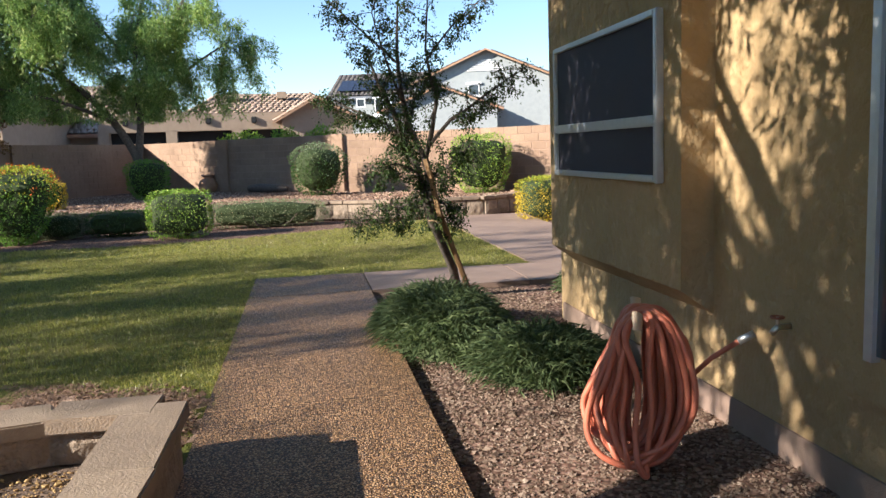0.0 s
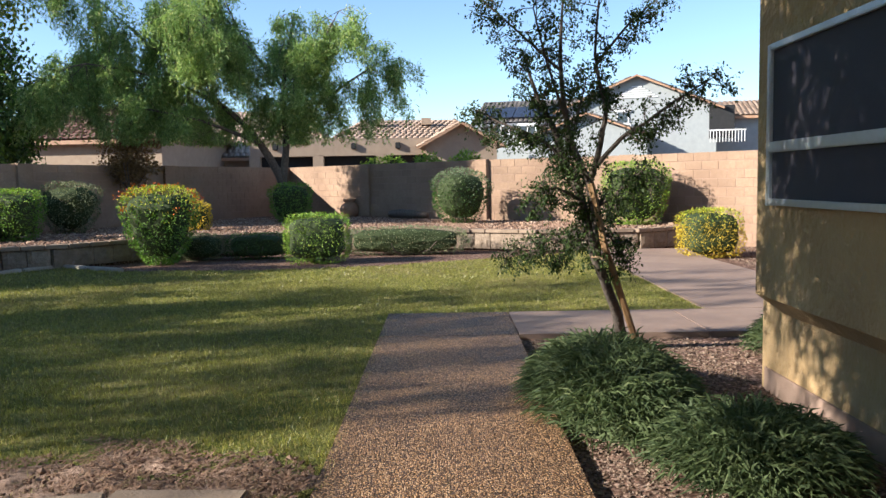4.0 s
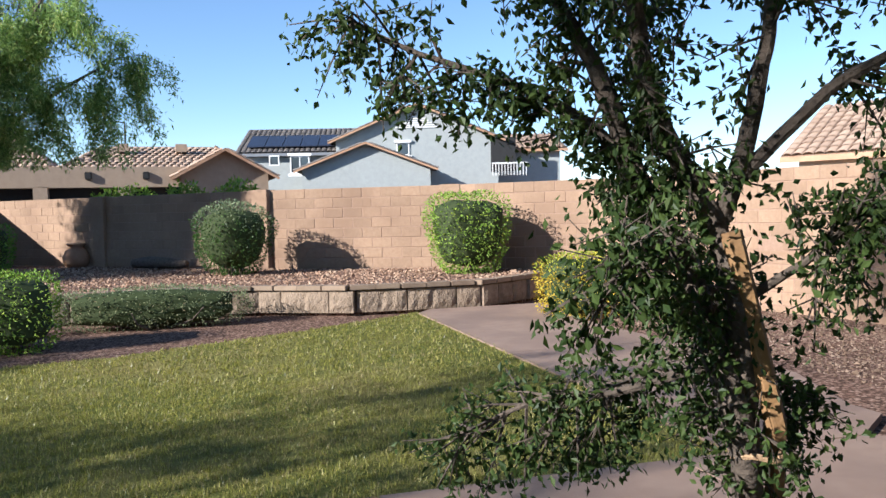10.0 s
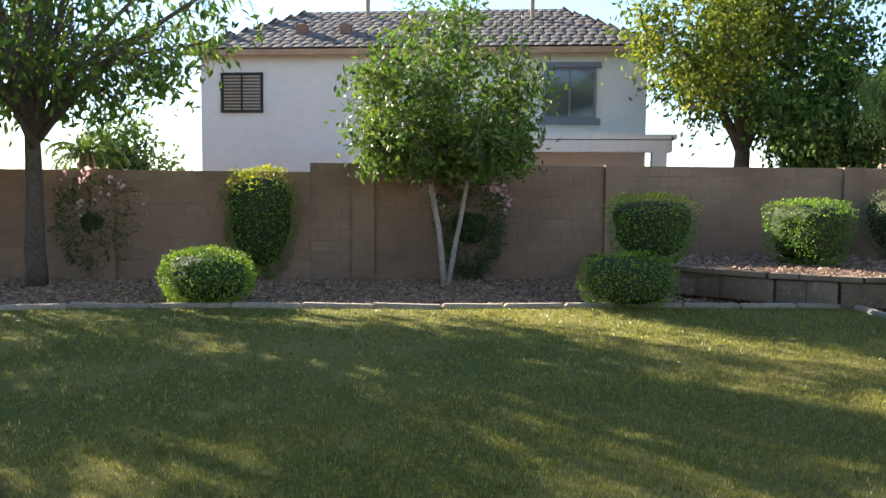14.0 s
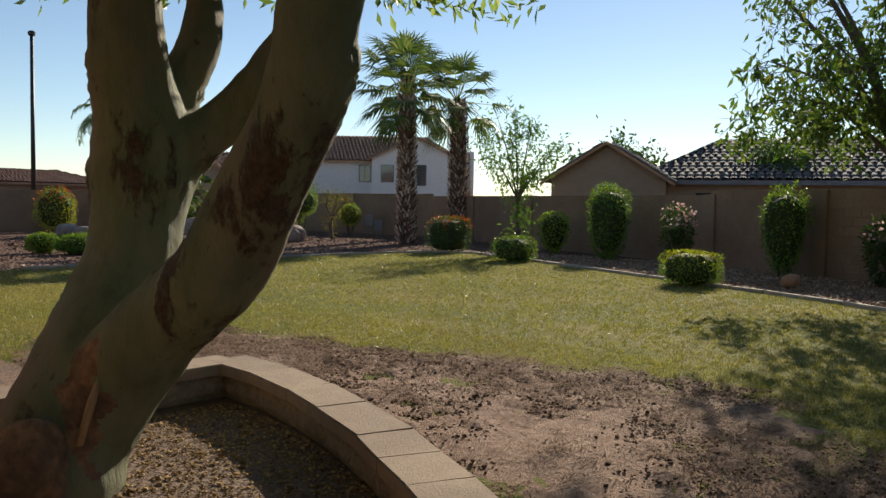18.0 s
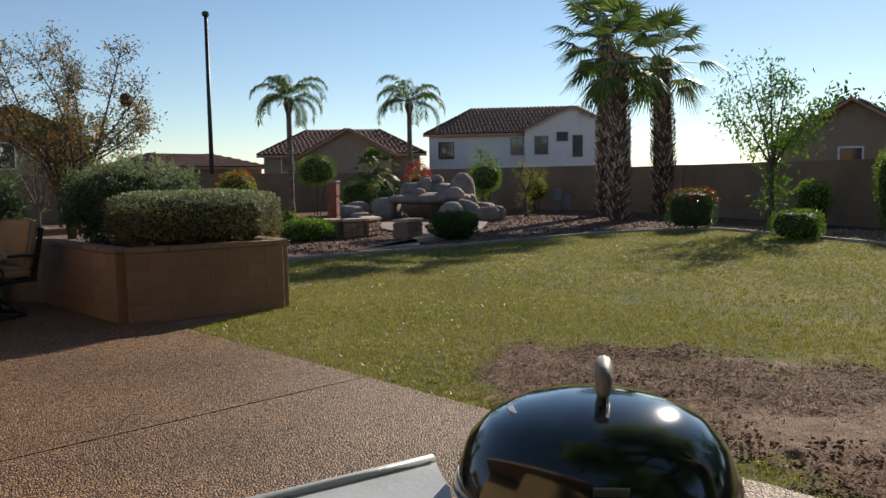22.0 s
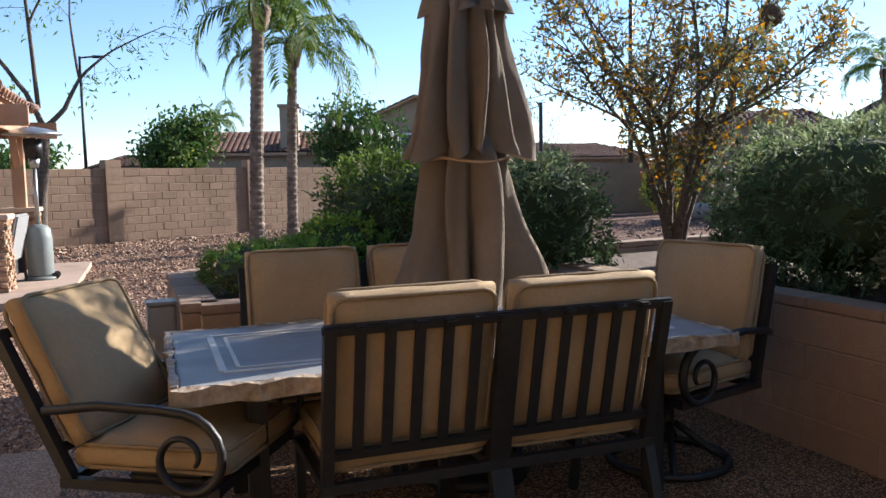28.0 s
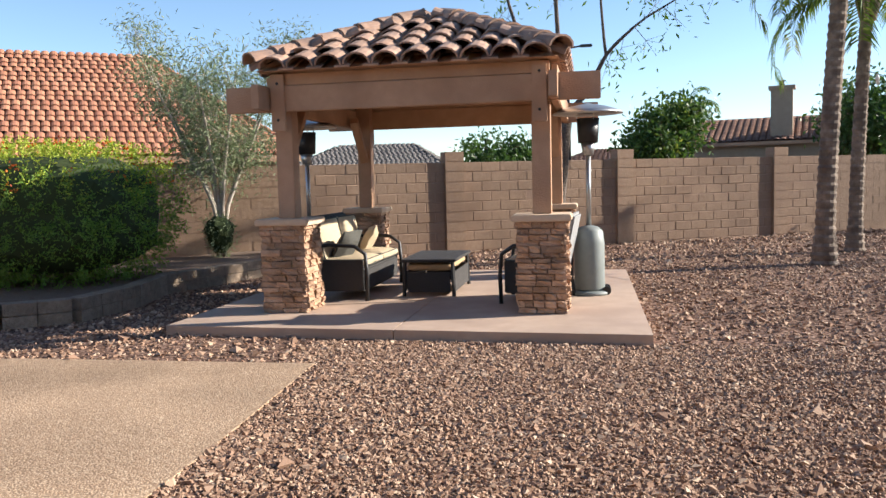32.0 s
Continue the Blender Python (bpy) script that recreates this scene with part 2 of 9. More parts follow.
def pebble_mat(name, colours, scale, rough=0.6, bump=0.8, dist=0.01, gap=(0.08, 0.06, 0.045), spec=0.2):
    """Close-set small stones: cells of several colours with rounded tops and dark gaps."""
    m, n, l, b = node_mat(name)
    geo = n.new("ShaderNodeNewGeometry")
    v = n.new("ShaderNodeTexVoronoi")
    v.inputs["Scale"].default_value = scale
    l.new(geo.outputs["Position"], v.inputs["Vector"])
    ramp = n.new("ShaderNodeValToRGB")
    ramp.color_ramp.interpolation = "CONSTANT"
    els = ramp.color_ramp.elements
    els[0].color, els[1].color = rgb(colours[0]), rgb(colours[-1])
    els[1].position = 1 - 1 / len(colours)
    for i, c in enumerate(colours[1:-1], 1):
        els.new(i / len(colours)).color = rgb(c)
    sep = n.new("ShaderNodeSeparateColor")
    l.new(v.outputs["Color"], sep.inputs[0])
    l.new(sep.outputs[0], ramp.inputs[0])
    r2 = n.new("ShaderNodeValToRGB")
    r2.color_ramp.elements[0].position, r2.color_ramp.elements[1].position = 0.35, 0.75
    l.new(v.outputs["Distance"], r2.inputs[0])
    mix = n.new("ShaderNodeMix")
    mix.data_type = "RGBA"
    l.new(r2.outputs[0], mix.inputs[0])
    l.new(ramp.outputs[0], mix.inputs[6])
    mix.inputs[7].default_value = rgb(gap)
    wide = n.new("ShaderNodeTexNoise")
    wide.inputs["Scale"].default_value = 0.7
    l.new(geo.outputs["Position"], wide.inputs["Vector"])
    mr = n.new("ShaderNodeMapRange")
    mr.inputs[1].default_value, mr.inputs[2].default_value = 0.3, 0.7
    mr.inputs[3].default_value, mr.inputs[4].default_value = 0.78, 1.2
    l.new(wide.outputs[0], mr.inputs[0])
    hsv = n.new("ShaderNodeHueSaturation")
    l.new(mr.outputs[0], hsv.inputs["Value"])
    l.new(mix.outputs[2], hsv.inputs["Color"])
    l.new(hsv.outputs[0], b.inputs["Base Color"])
    b.inputs["Roughness"].default_value = rough
    b.inputs["Specular IOR Level"].default_value = spec
    inv = n.new("ShaderNodeMath")
    inv.operation = "SUBTRACT"
    inv.inputs[0].default_value = 1.0
    l.new(v.outputs["Distance"], inv.inputs[1])
    bp = n.new("ShaderNodeBump")
    bp.inputs["Strength"].default_value, bp.inputs["Distance"].default_value = bump, dist
    l.new(inv.outputs[0], bp.inputs["Height"])
    l.new(bp.outputs[0], b.inputs["Normal"])
    return m


def earth_mat(name):
    """Trampled earth: pale packed crust broken by dark crumbly patches."""
    m, n, l, b = node_mat(name)
    geo = n.new("ShaderNodeNewGeometry")

    def tex(scale, detail, rough=0.6):
        t = n.new("ShaderNodeTexNoise")
        t.inputs["Scale"].default_value, t.inputs["Detail"].default_value, t.inputs["Roughness"].default_value = scale, detail, rough
        l.new(geo.outputs["Position"], t.inputs["Vector"])
        return t.outputs[0]

    def ramp(src, p0, c0, p1, c1):
        r = n.new("ShaderNodeValToRGB")
        e = r.color_ramp.elements
        e[0].position, e[0].color, e[1].position, e[1].color = p0, rgb(c0), p1, rgb(c1)
        l.new(src, r.inputs[0])
        return r.outputs[0]

    def mixed(f, a, c):
        x = n.new("ShaderNodeMix")
        x.data_type = "RGBA"
        l.new(f, x.inputs[0])
        l.new(a, x.inputs[6])
        l.new(c, x.inputs[7])
        return x.outputs[2]

    wide, fine = tex(1.6, 3), tex(24, 8, 0.75)
    crust = ramp(tex(12, 9, 0.8), 0.34, (0.195, 0.122, 0.088), 0.66, (0.415, 0.292, 0.222))
    crumb = ramp(fine, 0.38, (0.060, 0.034, 0.023), 0.66, (0.250, 0.152, 0.104))
    where = n.new("ShaderNodeMath")
    where.operation = "MULTIPLY_ADD"
    where.inputs[1].default_value = 1.0
    l.new(tex(19, 9, 0.82), where.inputs[0])
    l.new(wide, where.inputs[2])
    l.new(mixed(ramp(where.outputs[0], 1.0, (0, 0, 0), 1.16, (1, 1, 1)), crust, crumb), b.inputs["Base Color"])
    b.inputs["Roughness"].default_value, b.inputs["Specular IOR Level"].default_value = 0.9, 0.08
    bp = n.new("ShaderNodeBump")
    bp.inputs["Strength"].default_value, bp.inputs["Distance"].default_value = 1.0, 0.035
    l.new(fine, bp.inputs["Height"])
    l.new(bp.outputs[0], b.inputs["Normal"])
    return m


def island_mat(name, colours, rough=0.8, bump=0.3, bscale=80):
    """For stuff made of many loose pieces: each takes one tone of the row of colours."""
    m, n, l, b = node_mat(name)
    geo = n.new("ShaderNodeNewGeometry")
    ramp = n.new("ShaderNodeValToRGB")
    els = ramp.color_ramp.elements
    els[0].color, els[1].color = rgb(colours[0]), rgb(colours[-1])
    for i, c in enumerate(colours[1:-1], 1):
        els.new(i / (len(colours) - 1)).color = rgb(c)
    l.new(geo.outputs["Random Per Island"], ramp.inputs[0])
    l.new(ramp.outputs[0], b.inputs["Base Color"])
    b.inputs["Roughness"].default_value = rough
    b.inputs["Specular IOR Level"].default_value = 0.15
    if bump:
        t3 = n.new("ShaderNodeTexNoise")
        t3.inputs["Scale"].default_value = bscale
        l.new(geo.outputs["Position"], t3.inputs["Vector"])
        bp = n.new("ShaderNodeBump")
        bp.inputs["Strength"].default_value, bp.inputs["Distance"].default_value = bump, 0.005
        l.new(t3.outputs[0], bp.inputs["Height"])
        l.new(bp.outputs[0], b.inputs["Normal"])
    return m


def living_bark(name):
    """Smooth green bark with long darker streaks, fine pits and ragged brown scabs."""
    m, n, l, b = node_mat(name)
    geo = n.new("ShaderNodeNewGeometry")
    tall = n.new("ShaderNodeMapping")
    tall.inputs["Scale"].default_value = (1.0, 1.0, 0.35)
    l.new(geo.outputs["Position"], tall.inputs["Vector"])

    def tex(scale, detail, rough, stretched=False):
        t = n.new("ShaderNodeTexNoise")
        t.inputs["Scale"].default_value, t.inputs["Detail"].default_value, t.inputs["Roughness"].default_value = scale, detail, rough
        l.new(tall.outputs[0] if stretched else geo.outputs["Position"], t.inputs["Vector"])
        return t.outputs[0]

    def ramp(src, p0, c0, p1, c1):
        r = n.new("ShaderNodeValToRGB")
        e = r.color_ramp.elements
        e[0].position, e[0].color, e[1].position, e[1].color = p0, rgb(c0), p1, rgb(c1)
        l.new(src, r.inputs[0])
        return r.outputs[0]

    def mixed(f, a, c):
        x = n.new("ShaderNodeMix")
        x.data_type = "RGBA"
        l.new(f, x.inputs[0])
        l.new(a, x.inputs[6])
        l.new(c, x.inputs[7])
        return x.outputs[2]

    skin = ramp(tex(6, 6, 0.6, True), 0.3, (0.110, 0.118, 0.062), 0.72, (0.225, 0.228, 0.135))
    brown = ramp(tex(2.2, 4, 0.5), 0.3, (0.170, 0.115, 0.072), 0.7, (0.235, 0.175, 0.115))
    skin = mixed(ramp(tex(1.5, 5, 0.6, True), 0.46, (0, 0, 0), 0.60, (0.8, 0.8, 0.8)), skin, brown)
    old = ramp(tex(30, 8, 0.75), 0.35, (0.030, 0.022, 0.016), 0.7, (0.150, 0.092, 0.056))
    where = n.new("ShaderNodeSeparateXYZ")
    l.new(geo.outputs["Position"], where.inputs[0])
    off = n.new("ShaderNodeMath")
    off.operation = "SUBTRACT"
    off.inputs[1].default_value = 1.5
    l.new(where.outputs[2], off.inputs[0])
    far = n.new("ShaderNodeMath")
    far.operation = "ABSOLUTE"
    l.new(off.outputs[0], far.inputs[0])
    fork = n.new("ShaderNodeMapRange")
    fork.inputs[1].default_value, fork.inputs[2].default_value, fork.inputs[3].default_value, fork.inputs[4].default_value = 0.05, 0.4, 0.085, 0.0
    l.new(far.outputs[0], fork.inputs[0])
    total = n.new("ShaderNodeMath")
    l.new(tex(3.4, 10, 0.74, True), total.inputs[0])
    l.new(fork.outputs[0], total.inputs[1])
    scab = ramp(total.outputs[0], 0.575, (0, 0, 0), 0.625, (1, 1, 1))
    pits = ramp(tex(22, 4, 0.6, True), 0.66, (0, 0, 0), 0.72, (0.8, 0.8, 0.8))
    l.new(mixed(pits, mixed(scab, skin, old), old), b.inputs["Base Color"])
    b.inputs["Roughness"].default_value, b.inputs["Specular IOR Level"].default_value = 0.75, 0.3
    height = n.new("ShaderNodeMath")
    height.operation = "MULTIPLY_ADD"
    height.inputs[1].default_value = 0.6
    l.new(scab, height.inputs[0])
    l.new(tex(38, 8, 0.7, True), height.inputs[2])
    bp = n.new("ShaderNodeBump")
    bp.inputs["Strength"].default_value, bp.inputs["Distance"].default_value = 0.8, 0.018
    l.new(height.outputs[0], bp.inputs["Height"])
    l.new(bp.outputs[0], b.inputs["Normal"])
    return m


def glass_mat(name, tint=(0.05, 0.06, 0.07), rough=0.05):
    m, n, l, b = node_mat(name)
    b.inputs["Base Color"].default_value = rgb(tint)
    b.inputs["Roughness"].default_value = rough
    b.inputs["Specular IOR Level"].default_value = 0.8
    t3 = n.new("ShaderNodeTexNoise")
    t3.inputs["Scale"].default_value = 1.5
    bp = n.new("ShaderNodeBump")
    bp.inputs["Strength"].default_value, bp.inputs["Distance"].default_value = 0.05, 0.01
    l.new(t3.outputs[0], bp.inputs["Height"])
    l.new(bp.outputs[0], b.inputs["Normal"])
    return m


M = {}
M["soil"] = surf("soil", (0.10, 0.062, 0.04), (0.19, 0.125, 0.085), 9, 0.95, 0.9, 30, stain=(0.13, 0.085, 0.06), sscale=0.7, bdist=0.03)
M["gravel_far"] = pebble_mat("gravel_far", [(0.205, 0.122, 0.090), (0.290, 0.184, 0.138), (0.138, 0.082, 0.060), (0.365, 0.242, 0.184), (0.230, 0.138, 0.103)], 30, 0.95, 0.45, 0.014, gap=(0.075, 0.046, 0.034), spec=0.03)
M["gravel"] = island_mat("gravel", [(0.130, 0.074, 0.049), (0.315, 0.197, 0.134), (0.225, 0.133, 0.088), (0.440, 0.302, 0.210), (0.268, 0.164, 0.110), (0.530, 0.395, 0.285)], 0.75, 0.4, 120)
M["gravel_fine"] = island_mat("gravel_fine", [(0.075, 0.048, 0.033), (0.175, 0.120, 0.085), (0.125, 0.082, 0.057), (0.255, 0.182, 0.134), (0.148, 0.098, 0.070), (0.310, 0.235, 0.180)], 0.75, 0.4, 120)
M["lawn"] = surf("lawn", (0.062, 0.076, 0.019), (0.205, 0.208, 0.052), 30, 0.95, 1.0, 70, stain=(0.25, 0.21, 0.072), sscale=0.55, bdist=0.03, spec=0.1)
M["blade"] = leaf_mat("blade", (0.086, 0.102, 0.022), (0.362, 0.345, 0.076), (0.61, 0.53, 0.18), 0.44, 0.6)
M["blade"].node_tree.nodes["Principled BSDF"].inputs["Roughness"].default_value = 0.38
M["blade"].node_tree.nodes["Principled BSDF"].inputs["Specular IOR Level"].default_value = 0.5
M["straw"] = leaf_mat("straw", (0.17, 0.15, 0.06), (0.38, 0.32, 0.14), (0.52, 0.43, 0.24), 0.35, 0.7)
M["mud"] = earth_mat("mud")
M["clod"] = island_mat("clod", [(0.070, 0.038, 0.026), (0.150, 0.088, 0.060), (0.260, 0.170, 0.122)], 0.9, 0.5, 60)
M["thatch"] = island_mat("thatch", [(0.095, 0.052, 0.032), (0.205, 0.120, 0.076), (0.320, 0.208, 0.142), (0.145, 0.080, 0.050)], 0.95, 0.2, 60)
M["aggregate"] = pebble_mat("aggregate", [(0.425, 0.236, 0.112), (0.122, 0.062, 0.032), (0.590, 0.378, 0.210), (0.255, 0.139, 0.070), (0.075, 0.044, 0.025), (0.490, 0.282, 0.136)], 95, 0.52, 0.95, 0.010, gap=(0.055, 0.031, 0.016), spec=0.24)
M["walk"] = surf("walk", (0.245, 0.161, 0.117), (0.306, 0.213, 0.160), 5, 0.85, 0.35, 140, stain=(0.198, 0.132, 0.101), sscale=0.9)
M["slab"] = surf("slab", (0.46, 0.345, 0.26), (0.55, 0.42, 0.33), 4, 0.8, 0.25, 150, stain=(0.40, 0.29, 0.215), sscale=1.3)
# walk concrete made lighter for the pavilion: brighter light put into the colour
M["walk_lit"] = surf("walk_lit", (0.40, 0.285, 0.21), (0.49, 0.36, 0.275), 4, 0.75, 0.25, 160, stain=(0.345, 0.245, 0.185), sscale=1.1)
M["edging"] = surf("edging", (0.30, 0.26, 0.21), (0.44, 0.38, 0.31), 12, 0.9, 0.6, 60, shift=0.12)
M["block"] = surf("block", (0.268, 0.174, 0.112), (0.335, 0.225, 0.150), 14, 0.92, 0.6, 110, stain=(0.225, 0.143, 0.094), sscale=0.9, shift=0.09)
M["mortar"] = surf("mortar", (0.25, 0.16, 0.11), (0.30, 0.20, 0.145), 20, 0.95, 0.4, 120)
M["split"] = surf("split", (0.190, 0.138, 0.096), (0.310, 0.235, 0.170), 10, 0.95, 1.0, 35, bdist=0.03, shift=0.12)
M["cap"] = surf("cap", (0.235, 0.168, 0.115), (0.310, 0.230, 0.162), 9, 0.9, 0.5, 90, stain=(0.185, 0.130, 0.092), sscale=1.6, shift=0.10)
M["stucco"] = surf("stucco", (0.344, 0.228, 0.107), (0.413, 0.284, 0.146), 5, 0.92, 0.9, 16, stain=(0.310, 0.202, 0.095), sscale=1.2, bdist=0.035)
M["stucco_white"] = surf("stucco_white", (0.66, 0.63, 0.60), (0.74, 0.71, 0.68), 4, 0.9, 0.3, 40)
M["stucco_tan"] = surf("stucco_tan", (0.30, 0.22, 0.155), (0.36, 0.27, 0.19), 4, 0.9, 0.3, 40)
M["stucco_grey"] = surf("stucco_grey", (0.30, 0.32, 0.315), (0.35, 0.37, 0.365), 4, 0.9, 0.3, 40)
M["stucco_cream"] = surf("stucco_cream", (0.72, 0.64, 0.50), (0.80, 0.71, 0.57), 4, 0.9, 0.3, 40)
M["tile_brown"] = island_mat("tile_brown", [(0.19, 0.105, 0.075), (0.28, 0.16, 0.115), (0.23, 0.13, 0.09)], 0.85)
M["tile_slate"] = island_mat("tile_slate", [(0.150, 0.122, 0.105), (0.215, 0.180, 0.158), (0.180, 0.150, 0.130)], 0.85)
M["tile_tan"] = island_mat("tile_tan", [(0.36, 0.25, 0.18), (0.47, 0.34, 0.25), (0.41, 0.29, 0.21)], 0.85)
M["tile_grey"] = island_mat("tile_grey", [(0.14, 0.125, 0.115), (0.22, 0.195, 0.175), (0.18, 0.16, 0.145)], 0.85)
M["tile_orange"] = island_mat("tile_orange", [(0.36, 0.155, 0.09), (0.47, 0.225, 0.135), (0.42, 0.19, 0.115), (0.33, 0.14, 0.085)], 0.85)
M["tile_pav"] = surf("tile_pav", (0.30, 0.17, 0.11), (0.43, 0.28, 0.20), 5, 0.85, 0.4, 90, stain=(0.22, 0.145, 0.115), sscale=4, shift=0.22)
M["panel"] = surf("panel", (0.02, 0.025, 0.04), (0.03, 0.035, 0.055), 5, 0.25, 0.05, 20)
M["trim_white"] = surf("trim_white", (0.72, 0.71, 0.69), (0.80, 0.79, 0.77), 6, 0.6, 0.1, 60)
M["trim_grey"] = surf("trim_grey", (0.15, 0.16, 0.18), (0.19, 0.20, 0.22), 6, 0.7, 0.1, 60)
M["dark"] = surf("dark", (0.012, 0.012, 0.013), (0.02, 0.02, 0.02), 6, 0.8, 0.1, 60)
M["glass"] = glass_mat("glass")
M["screen"] = surf("screen", (0.025, 0.022, 0.03), (0.035, 0.03, 0.04), 40, 0.7, 0.3, 900)
M["aluminium"] = surf("aluminium", (0.62, 0.62, 0.62), (0.70, 0.70, 0.70), 20, 0.4, 0.1, 100, metal=0.7)
M["hose"] = surf("hose", (0.42, 0.115, 0.065), (0.52, 0.16, 0.09), 12, 0.45, 0.15, 120)
M["brass"] = surf("brass", (0.5, 0.48, 0.42), (0.65, 0.62, 0.55), 20, 0.3, 0.1, 100, metal=1.0)
M["bark"] = surf("bark", (0.075, 0.055, 0.042), (0.17, 0.13, 0.10), 18, 0.95, 1.0, 35, bdist=0.03)
M["bark_dark"] = surf("bark_dark", (0.045, 0.034, 0.026), (0.115, 0.088, 0.068), 20, 0.95, 0.8, 40, bdist=0.02)
M["bark_pale"] = surf("bark_pale", (0.30, 0.25, 0.20), (0.50, 0.44, 0.37), 14, 0.9, 0.6, 40)
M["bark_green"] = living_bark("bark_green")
M["bark_old"] = surf("bark_old", (0.05, 0.035, 0.026), (0.20, 0.12, 0.07), 12, 0.95, 1.0, 40, bdist=0.04)
M["cut_wood"] = surf("cut_wood", (0.12, 0.062, 0.036), (0.38, 0.215, 0.115), 16, 0.9, 1.0, 40, stain=(0.085, 0.055, 0.04), sscale=6, bdist=0.02)
M["stake"] = surf("stake", (0.240, 0.132, 0.051), (0.312, 0.180, 0.078), 14, 0.8, 0.4, 50, stain=(0.144, 0.078, 0.036), sscale=3)
M["rope"] = surf("rope", (0.35, 0.22, 0.12), (0.45, 0.30, 0.18), 60, 0.9, 0.6, 200)
M["palm_trunk"] = surf("palm_trunk", (0.150, 0.108, 0.078), (0.300, 0.228, 0.170), 11, 0.92, 0.9, 34, stain=(0.095, 0.066, 0.048), sscale=5)
M["palm_boot"] = island_mat("palm_boot", [(0.075, 0.042, 0.030), (0.255, 0.143, 0.098), (0.630, 0.495, 0.390), (0.135, 0.075, 0.051), (0.750, 0.630, 0.525)], 0.9)
M["wood_beam"] = surf("wood_beam", (0.40, 0.235, 0.14), (0.47, 0.285, 0.175), 7, 0.75, 0.35, 60, stain=(0.34, 0.19, 0.11), sscale=2)
M["ledge"] = surf("ledge", (0.30, 0.175, 0.10), (0.50, 0.32, 0.21), 6, 0.9, 0.9, 40, bdist=0.02, shift=0.3)
M["pale_cap"] = surf("pale_cap", (0.52, 0.38, 0.26), (0.60, 0.45, 0.32), 6, 0.85, 0.35, 80)
M["iron"] = surf("iron", (0.018, 0.018, 0.019), (0.032, 0.03, 0.03), 20, 0.45, 0.2, 120, metal=0.3)
M["cushion"] = surf("cushion", (0.405, 0.278, 0.150), (0.480, 0.335, 0.185), 60, 0.95, 0.6, 420, stain=(0.365, 0.245, 0.130), sscale=3)
M["piping"] = surf("piping", (0.26, 0.18, 0.10), (0.31, 0.22, 0.125), 60, 0.95, 0.3, 300)
M["canvas"] = surf("canvas", (0.345, 0.268, 0.198), (0.405, 0.318, 0.240), 30, 0.95, 0.5, 500, stain=(0.300, 0.228, 0.165), sscale=2.5)
M["stone_top"] = surf("stone_top", (0.225, 0.215, 0.205), (0.315, 0.300, 0.285), 5, 0.5, 0.2, 60, stain=(0.19, 0.18, 0.17), sscale=3)
M["stone_line"] = surf("stone_line", (0.55, 0.50, 0.44), (0.62, 0.57, 0.5), 8, 0.5, 0.2, 60)
M["stone_rim"] = surf("stone_rim", (0.20, 0.13, 0.08), (0.48, 0.38, 0.28), 25, 0.6, 0.8, 40)
M["enamel"] = surf("enamel", (0.006, 0.014, 0.016), (0.008, 0.018, 0.02), 4, 0.12, 0.02, 30, coat=0.8)
M["shelf_grey"] = surf("shelf_grey", (0.46, 0.49, 0.51), (0.54, 0.57, 0.59), 9, 0.42, 0.15, 60, stain=(0.38, 0.41, 0.43), sscale=3)
M["steel"] = surf("steel", (0.50, 0.48, 0.45), (0.62, 0.60, 0.57), 30, 0.35, 0.15, 120, metal=0.8)
M["ash_can"] = surf("ash_can", (0.42, 0.38, 0.32), (0.55, 0.50, 0.43), 12, 0.5, 0.3, 50, metal=0.4)
M["wicker"] = surf("wicker", (0.02, 0.018, 0.017), (0.045, 0.04, 0.037), 120, 0.7, 1.0, 160)
M["wicker_grey"] = surf("wicker_grey", (0.22, 0.22, 0.22), (0.34, 0.33, 0.32), 90, 0.7, 1.0, 140)
M["cushion_stripe"] = surf("cushion_stripe", (0.42, 0.33, 0.21), (0.50, 0.40, 0.27), 50, 0.95, 0.5, 300)
M["cushion_dark"] = surf("cushion_dark", (0.05, 0.05, 0.045), (0.09, 0.085, 0.07), 50, 0.95, 0.5, 300)
M["tank_grey"] = surf("tank_grey", (0.17, 0.19, 0.18), (0.21, 0.23, 0.215), 9, 0.55, 0.2, 60)
M["boulder"] = surf("boulder", (0.26, 0.20, 0.165), (0.42, 0.34, 0.285), 5, 0.95, 1.0, 18, stain=(0.22, 0.165, 0.14), sscale=1.5, bdist=0.05)
M["rust"] = surf("rust", (0.22, 0.075, 0.045), (0.34, 0.13, 0.075), 16, 0.9, 0.6, 60)
M["terracotta"] = surf("terracotta", (0.36, 0.19, 0.11), (0.44, 0.25, 0.15), 9, 0.9, 0.3, 60)
M["pole_black"] = surf("pole_black", (0.012, 0.012, 0.015), (0.02, 0.02, 0.024), 20, 0.5, 0.1, 60)
M["box_grey"] = surf("box_grey", (0.20, 0.21, 0.22), (0.25, 0.26, 0.27), 9, 0.6, 0.2, 60)
M["heater_metal"] = surf("heater_metal", (0.40, 0.40, 0.39), (0.5, 0.5, 0.49), 15, 0.35, 0.1, 60, metal=0.8)
M["bulb"] = surf("bulb", (0.7, 0.68, 0.62), (0.8, 0.78, 0.72), 9, 0.2, 0.0, 60)
